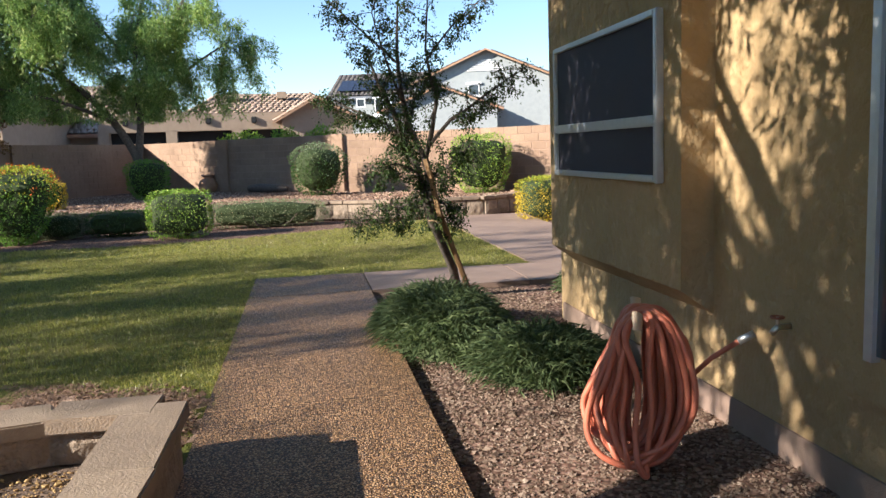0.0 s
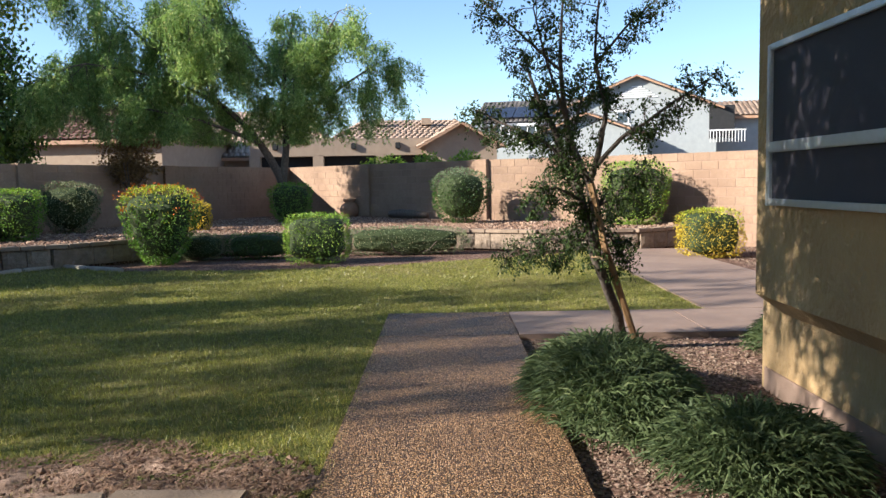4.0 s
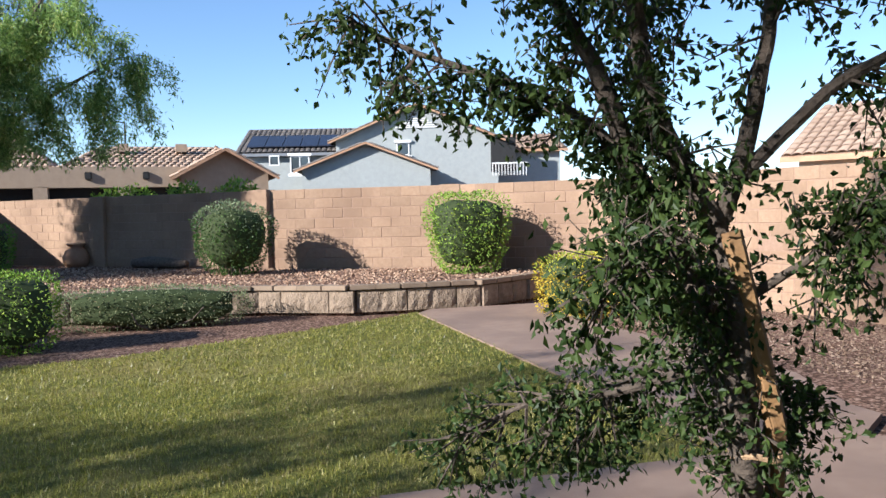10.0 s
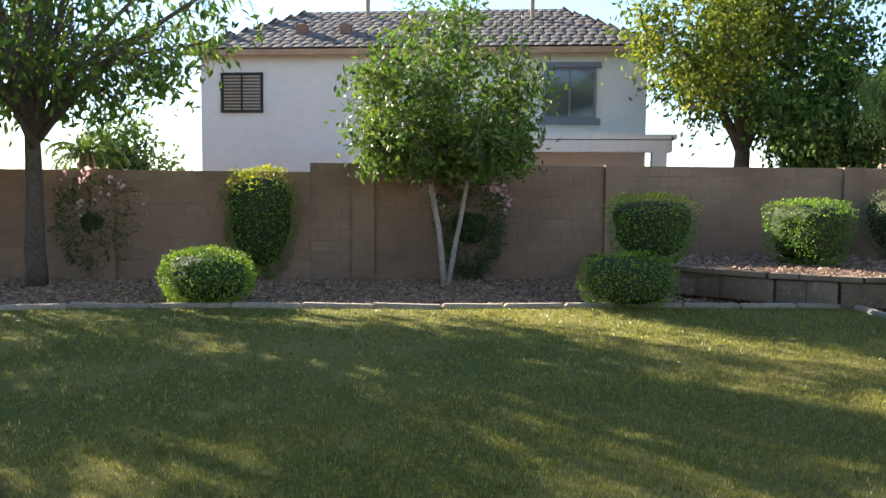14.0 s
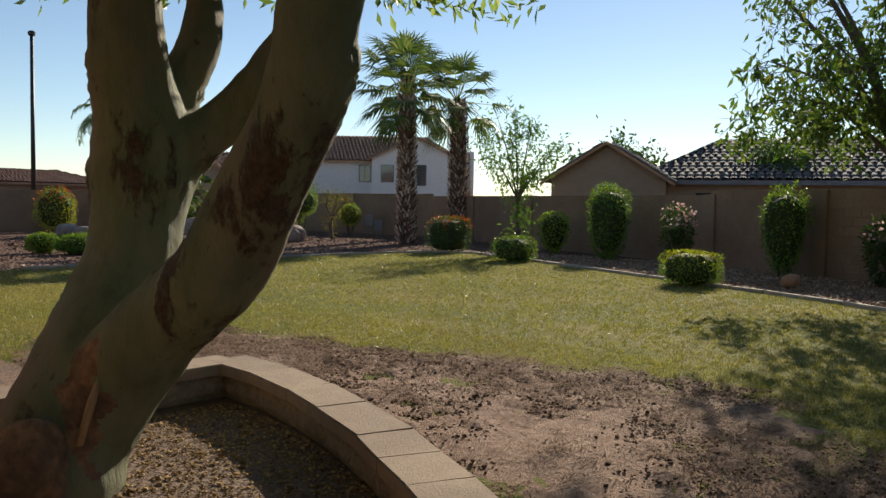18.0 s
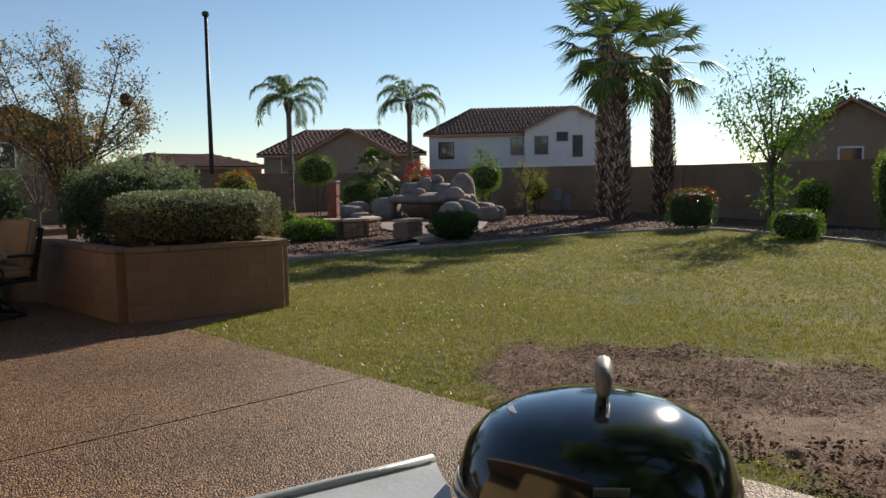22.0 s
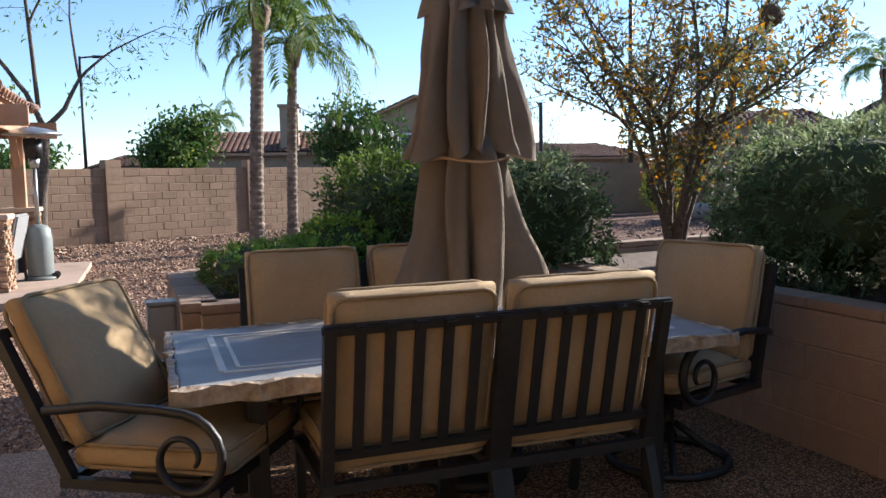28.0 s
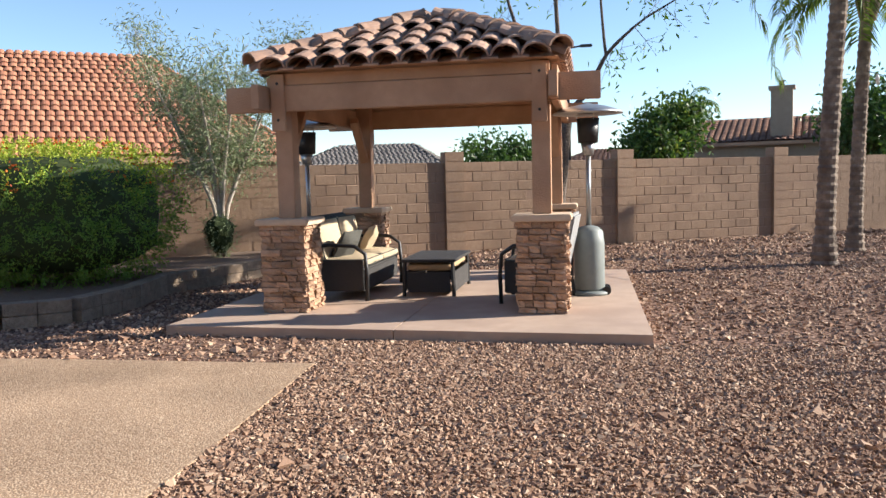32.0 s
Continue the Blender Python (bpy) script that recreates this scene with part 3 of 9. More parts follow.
# foliage
M["lf_dark"] = leaf_mat("lf_dark", (0.035, 0.070, 0.019), (0.086, 0.149, 0.035), None, 0.3, 0.4)
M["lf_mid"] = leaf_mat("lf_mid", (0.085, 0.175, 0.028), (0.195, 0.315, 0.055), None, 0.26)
M["lf_bright"] = leaf_mat("lf_bright", (0.120, 0.215, 0.034), (0.270, 0.390, 0.060), (0.430, 0.490, 0.080), 0.26)
# sunlight on the flowering hedge's top, put into the leaf colour
M["lf_sunlit"] = leaf_mat("lf_sunlit", (0.240, 0.320, 0.040), (0.440, 0.500, 0.070), (0.600, 0.580, 0.100), 0.3)
M["lf_yellow"] = leaf_mat("lf_yellow", (0.190, 0.260, 0.036), (0.450, 0.450, 0.058), (0.760, 0.570, 0.060), 0.28)
M["lf_gold"] = leaf_mat("lf_gold", (0.343, 0.281, 0.047), (0.720, 0.530, 0.078), (0.720, 0.562, 0.078), 0.45)
M["lf_grey"] = leaf_mat("lf_grey", (0.105, 0.122, 0.060), (0.225, 0.245, 0.128), (0.330, 0.250, 0.150), 0.3, 0.7)
M["lf_olive"] = leaf_mat("lf_olive", (0.120, 0.155, 0.077), (0.275, 0.317, 0.172), (0.378, 0.430, 0.258), 0.35)
M["lf_feather"] = leaf_mat("lf_feather", (0.130, 0.215, 0.060), (0.345, 0.455, 0.142), (0.590, 0.585, 0.240), 0.4)
M["lf_brown"] = leaf_mat("lf_brown", (0.144, 0.090, 0.042), (0.312, 0.192, 0.084), None, 0.3, 0.8)
M["lf_palm"] = leaf_mat("lf_palm", (0.048, 0.086, 0.020), (0.128, 0.182, 0.045), (0.270, 0.255, 0.090), 0.3)
# for cores of shrubs and mounds: the shade between leaves is put into this dark tone
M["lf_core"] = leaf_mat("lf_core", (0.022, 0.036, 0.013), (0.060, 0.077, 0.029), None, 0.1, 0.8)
M["fl_red"] = leaf_mat("fl_red", (0.42, 0.06, 0.02), (0.62, 0.20, 0.03), None, 0.3)
M["fl_pink"] = leaf_mat("fl_pink", (0.62, 0.36, 0.36), (0.8, 0.62, 0.58), None, 0.3)
M["fl_magenta"] = leaf_mat("fl_magenta", (0.50, 0.02, 0.07), (0.68, 0.05, 0.12), None, 0.3)

M["lf_sage"] = leaf_mat("lf_sage", (0.114, 0.106, 0.056), (0.244, 0.227, 0.138), (0.276, 0.179, 0.097), 0.3, 0.8)
M["lf_mound"] = leaf_mat("lf_mound", (0.043, 0.066, 0.027), (0.106, 0.138, 0.056), (0.160, 0.188, 0.086), 0.35, 0.6)
M["lf_autumn"] = leaf_mat("lf_autumn", (0.085, 0.100, 0.055), (0.175, 0.185, 0.100), (0.340, 0.235, 0.085), 0.35, 0.6)
M["lf_orange"] = leaf_mat("lf_orange", (0.306, 0.174, 0.030), (0.510, 0.254, 0.041), (0.490, 0.347, 0.061), 0.45, 0.6)
M["lf_young"] = leaf_mat("lf_young", (0.022, 0.042, 0.012), (0.060, 0.090, 0.022), None, 0.3, 0.5)
M["gravel_dark"] = island_mat("gravel_dark", [(0.065, 0.038, 0.030), (0.165, 0.102, 0.080), (0.115, 0.070, 0.055), (0.215, 0.145, 0.117)], 0.85, 0.4, 120)
M["lf_juniper"] = leaf_mat("lf_juniper", (0.046, 0.080, 0.035), (0.122, 0.172, 0.076), (0.215, 0.262, 0.135), 0.28, 0.6)
M["lf_citrus"] = leaf_mat("lf_citrus", (0.054, 0.096, 0.022), (0.144, 0.198, 0.042), (0.240, 0.264, 0.060), 0.38, 0.5)
M["lf_ash"] = leaf_mat("lf_ash", (0.060, 0.102, 0.024), (0.144, 0.204, 0.048), (0.288, 0.300, 0.072), 0.45, 0.6)
M["lf_talltree"] = leaf_mat("lf_talltree", (0.095, 0.135, 0.022), (0.235, 0.265, 0.042), (0.420, 0.370, 0.055), 0.4, 0.6)
M["aggregate_pale"] = pebble_mat("aggregate_pale", [(0.500, 0.352, 0.228), (0.360, 0.236, 0.148), (0.590, 0.438, 0.298), (0.425, 0.286, 0.183)], 85, 0.75, 0.45, 0.008, gap=(0.268, 0.182, 0.118), spec=0.15)

# ---- ground, lawn, paths ----
LAWN = [(-0.48, 7.56), (3.06, 7.56), (3.08, 15.35), (1.2, 14.15), (-1.0, 13.0), (-3.2, 12.55), (-5.6, 12.72), (-7.1, 13.62), (-8.6, 10.85), (-9.6, 8.55),
        (-10.95, 6.1), (-11.8, 4.2), (-12.75, 0.55), (-14.1, -1.6), (-15.5, -4.4), (-17.7, -8.7), (-19.4, -12.2), (-18.6, -13.3), (-16.2, -14.1), (-11.0, -14.5),
        (-7.6, -14.8), (-5.0, -15.3), (-4.9, -10.3), (-3.2, -9.72), (-3.2, -2.8), (-2.8, -0.2), (-1.8, 1.2), (-0.48, 1.3)]
MUD = [(-0.62, 1.5), (-0.62, 2.9), (-1.9, 3.2), (-3.0, 2.8), (-4.2, 1.95), (-4.9, 1.5), (-5.7, 1.0), (-6.4, 0.3), (-6.75, -0.6), (-6.55, -1.7), (-6.15, -3.4),
       (-5.95, -4.85), (-5.55, -6.0), (-5.0, -6.75), (-4.5, -6.85), (-3.9, -6.3), (-3.4, -5.6), (-3.3, -3.0), (-3.75, -2.8), (-3.45, -0.6), (-2.5, 0.9), (-1.6, 1.45)]
YARD = [(8.3, 6.0), (8.3, 12.0), (7.4, 15.6), (4.6, 18.4), (1.2, 20.3), (-1.95, 24.0), (-5.3, 26.5), (-28.6, -21.5), (-27.5, -34.5), (-8.0, -35.1), (10.0, -25.2), (12.5, -12.0)]


def ragged(outline, step, amount, seed):
    """The outline with points every step, pushed about a little."""
    rng, out = np.random.default_rng(seed), []
    for (x0, y0), (x1, y1) in zip(outline, outline[1:] + outline[:1]):
        n = max(1, int(math.hypot(x1 - x0, y1 - y0) / step))
        for i in range(n):
            dx, dy = rng.normal(0, amount, 2)
            out.append((x0 + (x1 - x0) * i / n + dx, y0 + (y1 - y0) * i / n + dy))
    return out


def sheet(outline, z, thick=0.0):
    bm = bmesh.new()
    if thick:
        return prism(bm, outline, z - thick, z)
    bm.faces.new([bm.verts.new((x, y, z)) for x, y in outline])
    return bm


bm = bmesh.new()
bmesh.ops.create_grid(bm, x_segments=60, y_segments=60, size=400)
single("ground", bm, M["gravel_far"], "reddish brown crushed gravel over bare desert ground", "ground", (0, 0, -0.035), kind="structure")
single("lawn", sheet(ragged(LAWN, 0.25, 0.025, 1), 0.0, 0.05), M["lawn"], "patchy bermuda lawn, green and straw-coloured, in dappled shade", "lawn", kind="structure")
# bare earth round the planter, slightly lumpy
def lumps(x, y):
    """Height of trampled ground: broad swells, footprints and crumbs."""
    return (0.012 * np.sin(1.7 * x + 0.6) * np.sin(2.1 * y) + 0.008 * np.sin(5.3 * x + 2.1 * y) + 0.007 * np.sin(7.1 * y - 3.3 * x + 1) + 0.005 * np.sin(13 * x + 9 * y) * np.sin(11 * y - 6 * x)
            + 0.004 * np.sin(29 * x + 3 * np.sin(7 * y)) * np.sin(31 * y + 2 * np.sin(9 * x)))


single("earth_underlay", sheet([(-8.0, 3.6), (-8.0, -12.0), (-0.56, -12.0), (-0.56, 3.6)], -0.012), M["mud"], "bare brown earth under the turf", "bare earth", kind="structure")
OUT = np.array(ragged(MUD, 0.2, 0.13, 2))
step = 0.032
gx, gy = np.meshgrid(np.arange(OUT[:, 0].min() - 0.3, -0.5, step), np.arange(OUT[:, 1].min() - 0.3, OUT[:, 1].max() + 0.3, step), indexing="ij")
dist = np.full(gx.shape, 9.0)
for (x0, y0), (x1, y1) in zip(OUT, np.roll(OUT, -1, 0)):
    ll = (x1 - x0) ** 2 + (y1 - y0) ** 2 + 1e-9
    f = np.clip(((gx - x0) * (x1 - x0) + (gy - y0) * (y1 - y0)) / ll, 0, 1)
    dist = np.minimum(dist, np.hypot(gx - x0 - f * (x1 - x0), gy - y0 - f * (y1 - y0)))
dist = np.where(inside(gx.ravel(), gy.ravel(), OUT).reshape(gx.shape), dist, -dist)
crumb_rng = np.random.default_rng(7)


def rough_field(x, y, cell):
    """Random heights on a square lattice, smoothly joined."""
    u, w = (x + 40) / cell, (y + 40) / cell
    i, j = u.astype(int), w.astype(int)
    fu, fw = u - i, w - j
    tab = np.random.default_rng(int(cell * 1000)).normal(0, 1, (257, 263))
    at = lambda a, b: tab[a % 257, b % 263]
    fu, fw = fu * fu * (3 - 2 * fu), fw * fw * (3 - 2 * fw)
    return (at(i, j) * (1 - fu) + at(i + 1, j) * fu) * (1 - fw) + (at(i, j + 1) * (1 - fu) + at(i + 1, j + 1) * fu) * fw


crumbly = np.clip(0.5 + 0.8 * rough_field(gx, gy, 0.9) + 0.5 * rough_field(gx, gy, 0.31), 0.12, 1)
bumps = (0.007 * rough_field(gx, gy, 0.13) + 0.006 * rough_field(gx, gy, 0.07) + 0.0035 * crumb_rng.normal(0, 1, gx.shape)) * crumbly * 1.6
gz = np.where(dist > -0.28, -0.03 + 0.05 * np.clip((dist + 0.22) / 0.5, 0, 1) + (lumps(gx, gy) + bumps) * np.clip((dist + 0.25) / 0.5, 0, 1), -0.05)
ni, nj = gx.shape
idx = np.arange(ni * nj).reshape(ni, nj)
quads = np.stack([idx[:-1, :-1], idx[1:, :-1], idx[1:, 1:], idx[:-1, 1:]], -1).reshape(-1, 4)
quads = quads[(dist.ravel()[quads] > -0.3).all(1)]
me = bpy.data.meshes.new("bare_earth")
me.from_pydata(np.stack([gx.ravel(), gy.ravel(), gz.ravel()], 1).tolist(), [], quads.tolist())
me.materials.append(M["mud"])
me.polygons.foreach_set("use_smooth", [True] * len(me.polygons))
single("bare_earth", me, None, "trampled bare brown earth where the grass has died", "bare earth", kind="structure")

# exposed aggregate walk and patio with sawn joints
agg = thing("aggregate_path", "exposed aggregate concrete path with pinkish pebbles", "path", kind="structure")
for y0, y1 in [(-6.79, -2.2), (-2.19, 2.3), (2.31, 6.235), (6.25, 7.6)]:
    part("slab", prism(bmesh.new(), [(-0.535, y0), (0.795, y0), (0.795, y1), (-0.535, y1)], -0.1, 0.018), M["aggregate"], agg)
patio = thing("patio", "exposed aggregate concrete patio, tan and brown pebbles", "patio", kind="structure")
for x0, y0, x1, y1 in [(-3.3, -6.80, -0.545, -2.95), (0.805, -6.8, 2.3, -4.6)]:
    part("slab", prism(bmesh.new(), [(x0, y0), (x1, y0), (x1, y1), (x0, y1)], -0.1, 0.018), M["aggregate"], patio)
part("slab", prism(bmesh.new(), [(-3.3, -10.38), (3.4, -10.38), (3.4, -6.815), (-3.3, -6.815)], -0.1, 0.018), M["aggregate"], patio)
part("slab", prism(bmesh.new(), [(-3.05, -13.3), (0.62, -13.3), (0.62, -10.395), (-3.05, -10.395)], -0.1, 0.018), M["aggregate"], patio)
PALE = [(0.635, -13.55), (2.3, -13.5), (3.1, -13.75), (3.6, -14.3), (3.75, -15.0), (3.78, -16.2), (3.91, -18.33), (6.8, -18.33), (7.2, -10.4), (0.635, -10.4)]
part("slab", prism(bmesh.new(), PALE, -0.1, -0.022), M["aggregate_pale"], patio)
# smooth side path that turns north along the lawn
side = thing("side_path", "smooth tan concrete side path with a joint", "path", kind="structure")
for o in ([(0.81, 6.25), (2.62, 6.25), (2.62, 7.6), (0.81, 7.6)], [(2.635, 6.25), (4.4, 6.25), (4.6, 7.15), (4.05, 7.6), (2.635, 7.6)],
          [(3.02, 7.62), (4.02, 7.62), (4.55, 8.0), (4.55, 8.3), (5.0, 9.4), (4.95, 11.4), (3.02, 11.4)],
          [(3.02, 11.41), (4.95, 11.41), (4.9, 13.4), (5.3, 15.5), (3.3, 15.5), (3.02, 15.1)], [(4.6, 6.1), (8.1, 6.1), (8.1, 7.25), (4.62, 7.15)]):
    part("slab", prism(bmesh.new(), o, -0.1, 0.02), M["walk"], side)
single("flagstone_walk", prism(bmesh.new(), [(-9.6, -15.3), (-11.4, -15.1), (-12.6, -16.6), (-14.2, -19.2), (-16.0, -23.2), (-20.5, -23.5), (-19.0, -20.2), (-15.4, -17.2), (-13.0, -16.1)], -0.1, 0.015),
       M["walk"], "pale concrete walk and pool deck round the rock grotto", "path", kind="structure")
single("round_pad", prism(bmesh.new(), [(-6.3 + 2.2 * math.cos(a), -25.6 + 1.5 * math.sin(a)) for a in np.linspace(0, 2 * math.pi, 28, endpoint=False)], -0.1, 0.04), M["slab"],
       "pale round concrete pad set in the gravel", "path", kind="structure")

# concrete kerb stones between lawn and beds
kerb = thing("lawn_edging", "pale concrete lawn edging of short curb stones", "edging", kind="structure")
line = LAWN[6:21]
for (x0, y0), (x1, y1) in zip(line, line[1:]):
    L = math.hypot(x1 - x0, y1 - y0)
    n = max(1, round(L / 0.85))
    for i in range(n):
        f0, f1 = i / n, (i + 1) / n
        a = math.degrees(math.atan2(y1 - y0, x1 - x0))
        bm = box(bmesh.new(), (0, 0, 0), (L / n - 0.02, 0.12, 0.12), bevel=0.02)
        part("curb_stone", bm, M["edging"], kerb, at=pose(x0 + (x1 - x0) * (f0 + f1) / 2, y0 + (y1 - y0) * (f0 + f1) / 2, 0.0, 0, RNG.normal(0, 0.6), a + RNG.normal(0, 1.5)))

# ---- block walls ----
def chamfered(w, d, h, c=0.008):
    bm = box(bmesh.new(), (0, 0, 0), (w, d, h))
    bmesh.ops.bevel(bm, geom=bm.edges[:], offset=c, segments=1, affect="EDGES")
    return bm


def block_wall(name, label, p0, p1, z0, z1, near=300, pick=None, pilasters=(), thick=0.15, course=0.2, length=0.4, pil_up=0.0):
    """A wall of masonry blocks from p0 to p1: a mortar core and blocks laid in running bond on both faces."""
    (x0, y0), (x1, y1) = p0, p1
    L, a = math.hypot(x1 - x0, y1 - y0), math.atan2(y1 - y0, x1 - x0)
    root = thing(name, label, "wall", (x0, y0, 0), math.degrees(a), kind="structure")
    rows = int(round((z1 - z0) / course))
    part("mortar_core", box(bmesh.new(), (L / 2, 0, (z0 - 0.2 + z1) / 2 - 0.004), (L - 0.004, thick - 0.012, z1 - z0 + 0.2 - 0.008)), M["mortar"], root)
    spots = []
    for r in range(rows):
        off = 0.0 if r % 2 else -length / 2
        u = off
        while u < L:
            a0, a1 = max(u, 0.0), min(u + length, L)
            if a1 - a0 > 0.06:
                spots.append(((a0 + a1) / 2, z1 - (rows - r - 0.5) * course, a1 - a0))
            u += length
    me = finish("block", chamfered(length - 0.011, thick, course - 0.011), M["block"])
    if pick:
        spots.sort(key=lambda s: abs(s[0] - pick))
    for u, z, w in spots[:near]:
        part("block", me, None, root, at=Matrix.Translation((u, RNG.normal(0, 0.0025), z)) @ Matrix.Diagonal(((w - 0.011) / (length - 0.011), 1, 1, 1)))
    rest = spots[near:]
    if rest:
        v = [(sx / 2, sy * thick / 2, sz * (course - 0.011) / 2) for sx in (-1, 1) for sy in (-1, 1) for sz in (-1, 1)]
        fc = [(0, 1, 3, 2), (4, 6, 7, 5), (0, 4, 5, 1), (2, 3, 7, 6), (0, 2, 6, 4), (1, 5, 7, 3)]
        mats = np.zeros((len(rest), 3, 4))
        for i, (u, z, w) in enumerate(rest):
            mats[i, :, :3] = np.diag((w - 0.011, 1, 1))
            mats[i, :, 3] = (u, RNG.normal(0, 0.0025), z)
        part("more_blocks", solid_copies("more_blocks", v, fc, mats, M["block"]), None, root, kind="stuff")
    for u in pilasters:
        bm = bmesh.new()
        for r in range(rows + (1 if pil_up else 0)):
            box(bm, (0, 0, z1 - (rows - r - 0.5) * course + (0.012 if r >= rows - 1 else 0)), (0.4, thick + 0.15, course - 0.011), bevel=0.006)
        box(bm, (0, 0, (z0 + z1 + pil_up) / 2 - 0.1), (0.385, thick + 0.135, z1 - z0 + pil_up + 0.19))
        part("pilaster", bm, M["block"], root, "square block pilaster", at=Matrix.Translation((u, 0, 0)))
    return root


block_wall("wall_north_a", "tan block wall dappled by tree shade above the terrace", (4.6, 18.4), (1.2, 20.3), 0.2, 2.06, pilasters=(0.0,))
block_wall("wall_north_b", "tan block wall dappled by tree shade above the terrace", (1.2, 20.3), (-5.3, 26.5), 0.2, 2.06, pilasters=(0.05, 4.8), near=200)
block_wall("wall_east_a", "sunlit tan block wall", (7.4, 15.6), (4.6, 18.4), -0.1, 2.06, near=150, pilasters=(0.0,))
block_wall("wall_east_b", "sunlit tan block wall", (8.3, 12.0), (7.4, 15.6), -0.1, 2.06, near=150)
block_wall("wall_east_c", "sunlit tan block wall with a pilaster and tree shade", (8.35, 4.5), (8.3, 12.0), -0.1, 2.08, near=220, pilasters=(3.3,))
block_wall("wall_west_a", "tall brown block wall in shade with pilasters", (-5.3, 26.5), (-14.15, 8.4), 0.0, 2.06, pick=14, pilasters=(0.0, 5.6, 10.1, 14.6, 19.2))
block_wall("wall_west_b", "long brown block wall in shade", (-14.15, 8.4), (-20.9, -5.6), -0.15, 1.9, pick=4, pilasters=(3.6, 8.0, 12.2))
block_wall("wall_west_c", "long brown block wall in shade", (-20.9, -5.6), (-28.6, -21.5), -0.2, 1.8, near=120, pilasters=(0.0, 4.4, 8.8, 13.2))
block_wall("wall_far", "brown block wall behind the rock grotto", (-28.6, -21.5), (-27.5, -34.5), -0.2, 1.9, near=60, pilasters=(0.0, 4.5))
block_wall("wall_far_south", "brown block wall behind the rock grotto", (-27.5, -34.5), (-8.0, -35.1), -0.2, 1.8, near=60, pilasters=(4.5, 9.0, 13.5))
block_wall("wall_south", "sunlit brown block wall with tall pilasters", (-8.0, -35.1), (10.0, -25.2), -0.1, 1.8, pick=11, pilasters=(2.2, 6.2, 10.3, 14.2), pil_up=0.2)
block_wall("wall_southeast", "brown block wall by the neighbouring house", (10.0, -25.2), (13.5, -12.0), -0.1, 1.8, near=40)

# raised terrace with its curved retaining wall of split-face blocks
TER = [(-9.3, 12.6), (-8.0, 12.95), (-7.1, 13.55), (-6.3, 14.6), (-5.0, 15.75), (-3.0, 16.4), (-0.6, 16.55), (0.8, 16.35), (2.0, 15.7), (3.0, 15.6), (4.2, 15.6), (5.3, 16.3), (5.9, 17.0)]
single("terrace_bed", sheet(TER + [(4.6, 18.3), (1.2, 20.2), (-1.95, 23.9), (-5.3, 26.4), (-11.9, 12.9)], 0.44, 0.5), M["gravel_far"], "raised terrace bed of brown crushed gravel", "planting bed", kind="structure")
ret = thing("retaining_wall", "low curved retaining wall of split-face blocks with caps", "retaining wall", kind="structure")
pts, acc = [Vector((*p, 0)) for p in TER], 0.0
dense = []
for a, b in zip(pts, pts[1:]):
    n = max(1, int((b - a).length / 0.02))
    dense += [a + (b - a) * (i / n) for i in range(n)]
dense.append(pts[-1])


def along(step, start=0.0):
    """Places and headings at even steps along the dense line."""
    out, want, run = [], start, 0.0
    for a, b in zip(dense, dense[1:]):
        run += (b - a).length
        if run >= want:
            out.append((b.copy(), math.degrees(math.atan2(b.y - a.y, b.x - a.x))))
            want += step
    return out


def split_block(w, d, h, seed):
    rng = np.random.default_rng(seed)
    bm = bmesh.new()
    nx, nz = 5, 3
    front = [[bm.verts.new((-w / 2 + w * i / nx, -d / 2 - (rng.uniform(0, 0.022) if 0 < i < nx and 0 < k < nz else -0.012), -h / 2 + h * k / nz)) for k in range(nz + 1)] for i in range(nx + 1)]
    for i in range(nx):
        for k in range(nz):
            bm.faces.new((front[i][k], front[i + 1][k], front[i + 1][k + 1], front[i][k + 1]))
    back = {c: bm.verts.new((c[0] * w / 2, d / 2, c[1] * h / 2)) for c in ((-1, -1), (1, -1), (1, 1), (-1, 1))}
    bm.faces.new([back[(-1, -1)], back[(-1, 1)], back[(1, 1)], back[(1, -1)]])
    bm.faces.new([front[i][nz] for i in range(nx + 1)] + [back[(1, 1)], back[(-1, 1)]])
    bm.faces.new([front[i][0] for i in range(nx, -1, -1)] + [back[(-1, -1)], back[(1, -1)]])
    bm.faces.new([front[0][k] for k in range(nz + 1)] + [back[(-1, 1)], back[(-1, -1)]])
    bm.faces.new([front[nx][k] for k in range(nz, -1, -1)] + [back[(1, -1)], back[(1, 1)]])
    return bm


SPLIT = [finish("split_block", split_block(0.385, 0.2, 0.33, s), M["split"]) for s in range(6)]
for p, a in along(0.395, 0.1):
    part("split_block", SPLIT[int(RNG.integers(6))], None, ret, at=pose(p.x, p.y, 0.185, 0, 0, a))
cap_me = finish("cap_block", box(bmesh.new(), (0, 0, 0), (0.385, 0.27, 0.075), bevel=0.008), M["cap"])
for p, a in along(0.395):
    part("cap_block", cap_me, None, ret, at=pose(p.x, p.y, 0.385 + 0.02, 0, 0, a + RNG.normal(0, 0.6)))

# ---- round tree planter by the path ----
planter = thing("tree_planter", "low round tree planter of tan blocks with flat caps", "planter", kind="structure")
RING = [(-0.62, 1.34), (-1.1, 1.36), (-1.65, 1.2), (-2.15, 0.72), (-2.6, 0.0), (-2.95, -0.62), (-3.2, -1.15), (-3.36, -1.6), (-3.5, -2.1), (-3.56, -2.62), (-3.0, -2.66), (-2.3, -2.7), (-1.6, -2.74), (-0.95, -2.78), (-0.68, -2.2), (-0.67, -1.3), (-0.65, -0.4), (-0.63, 0.5)]
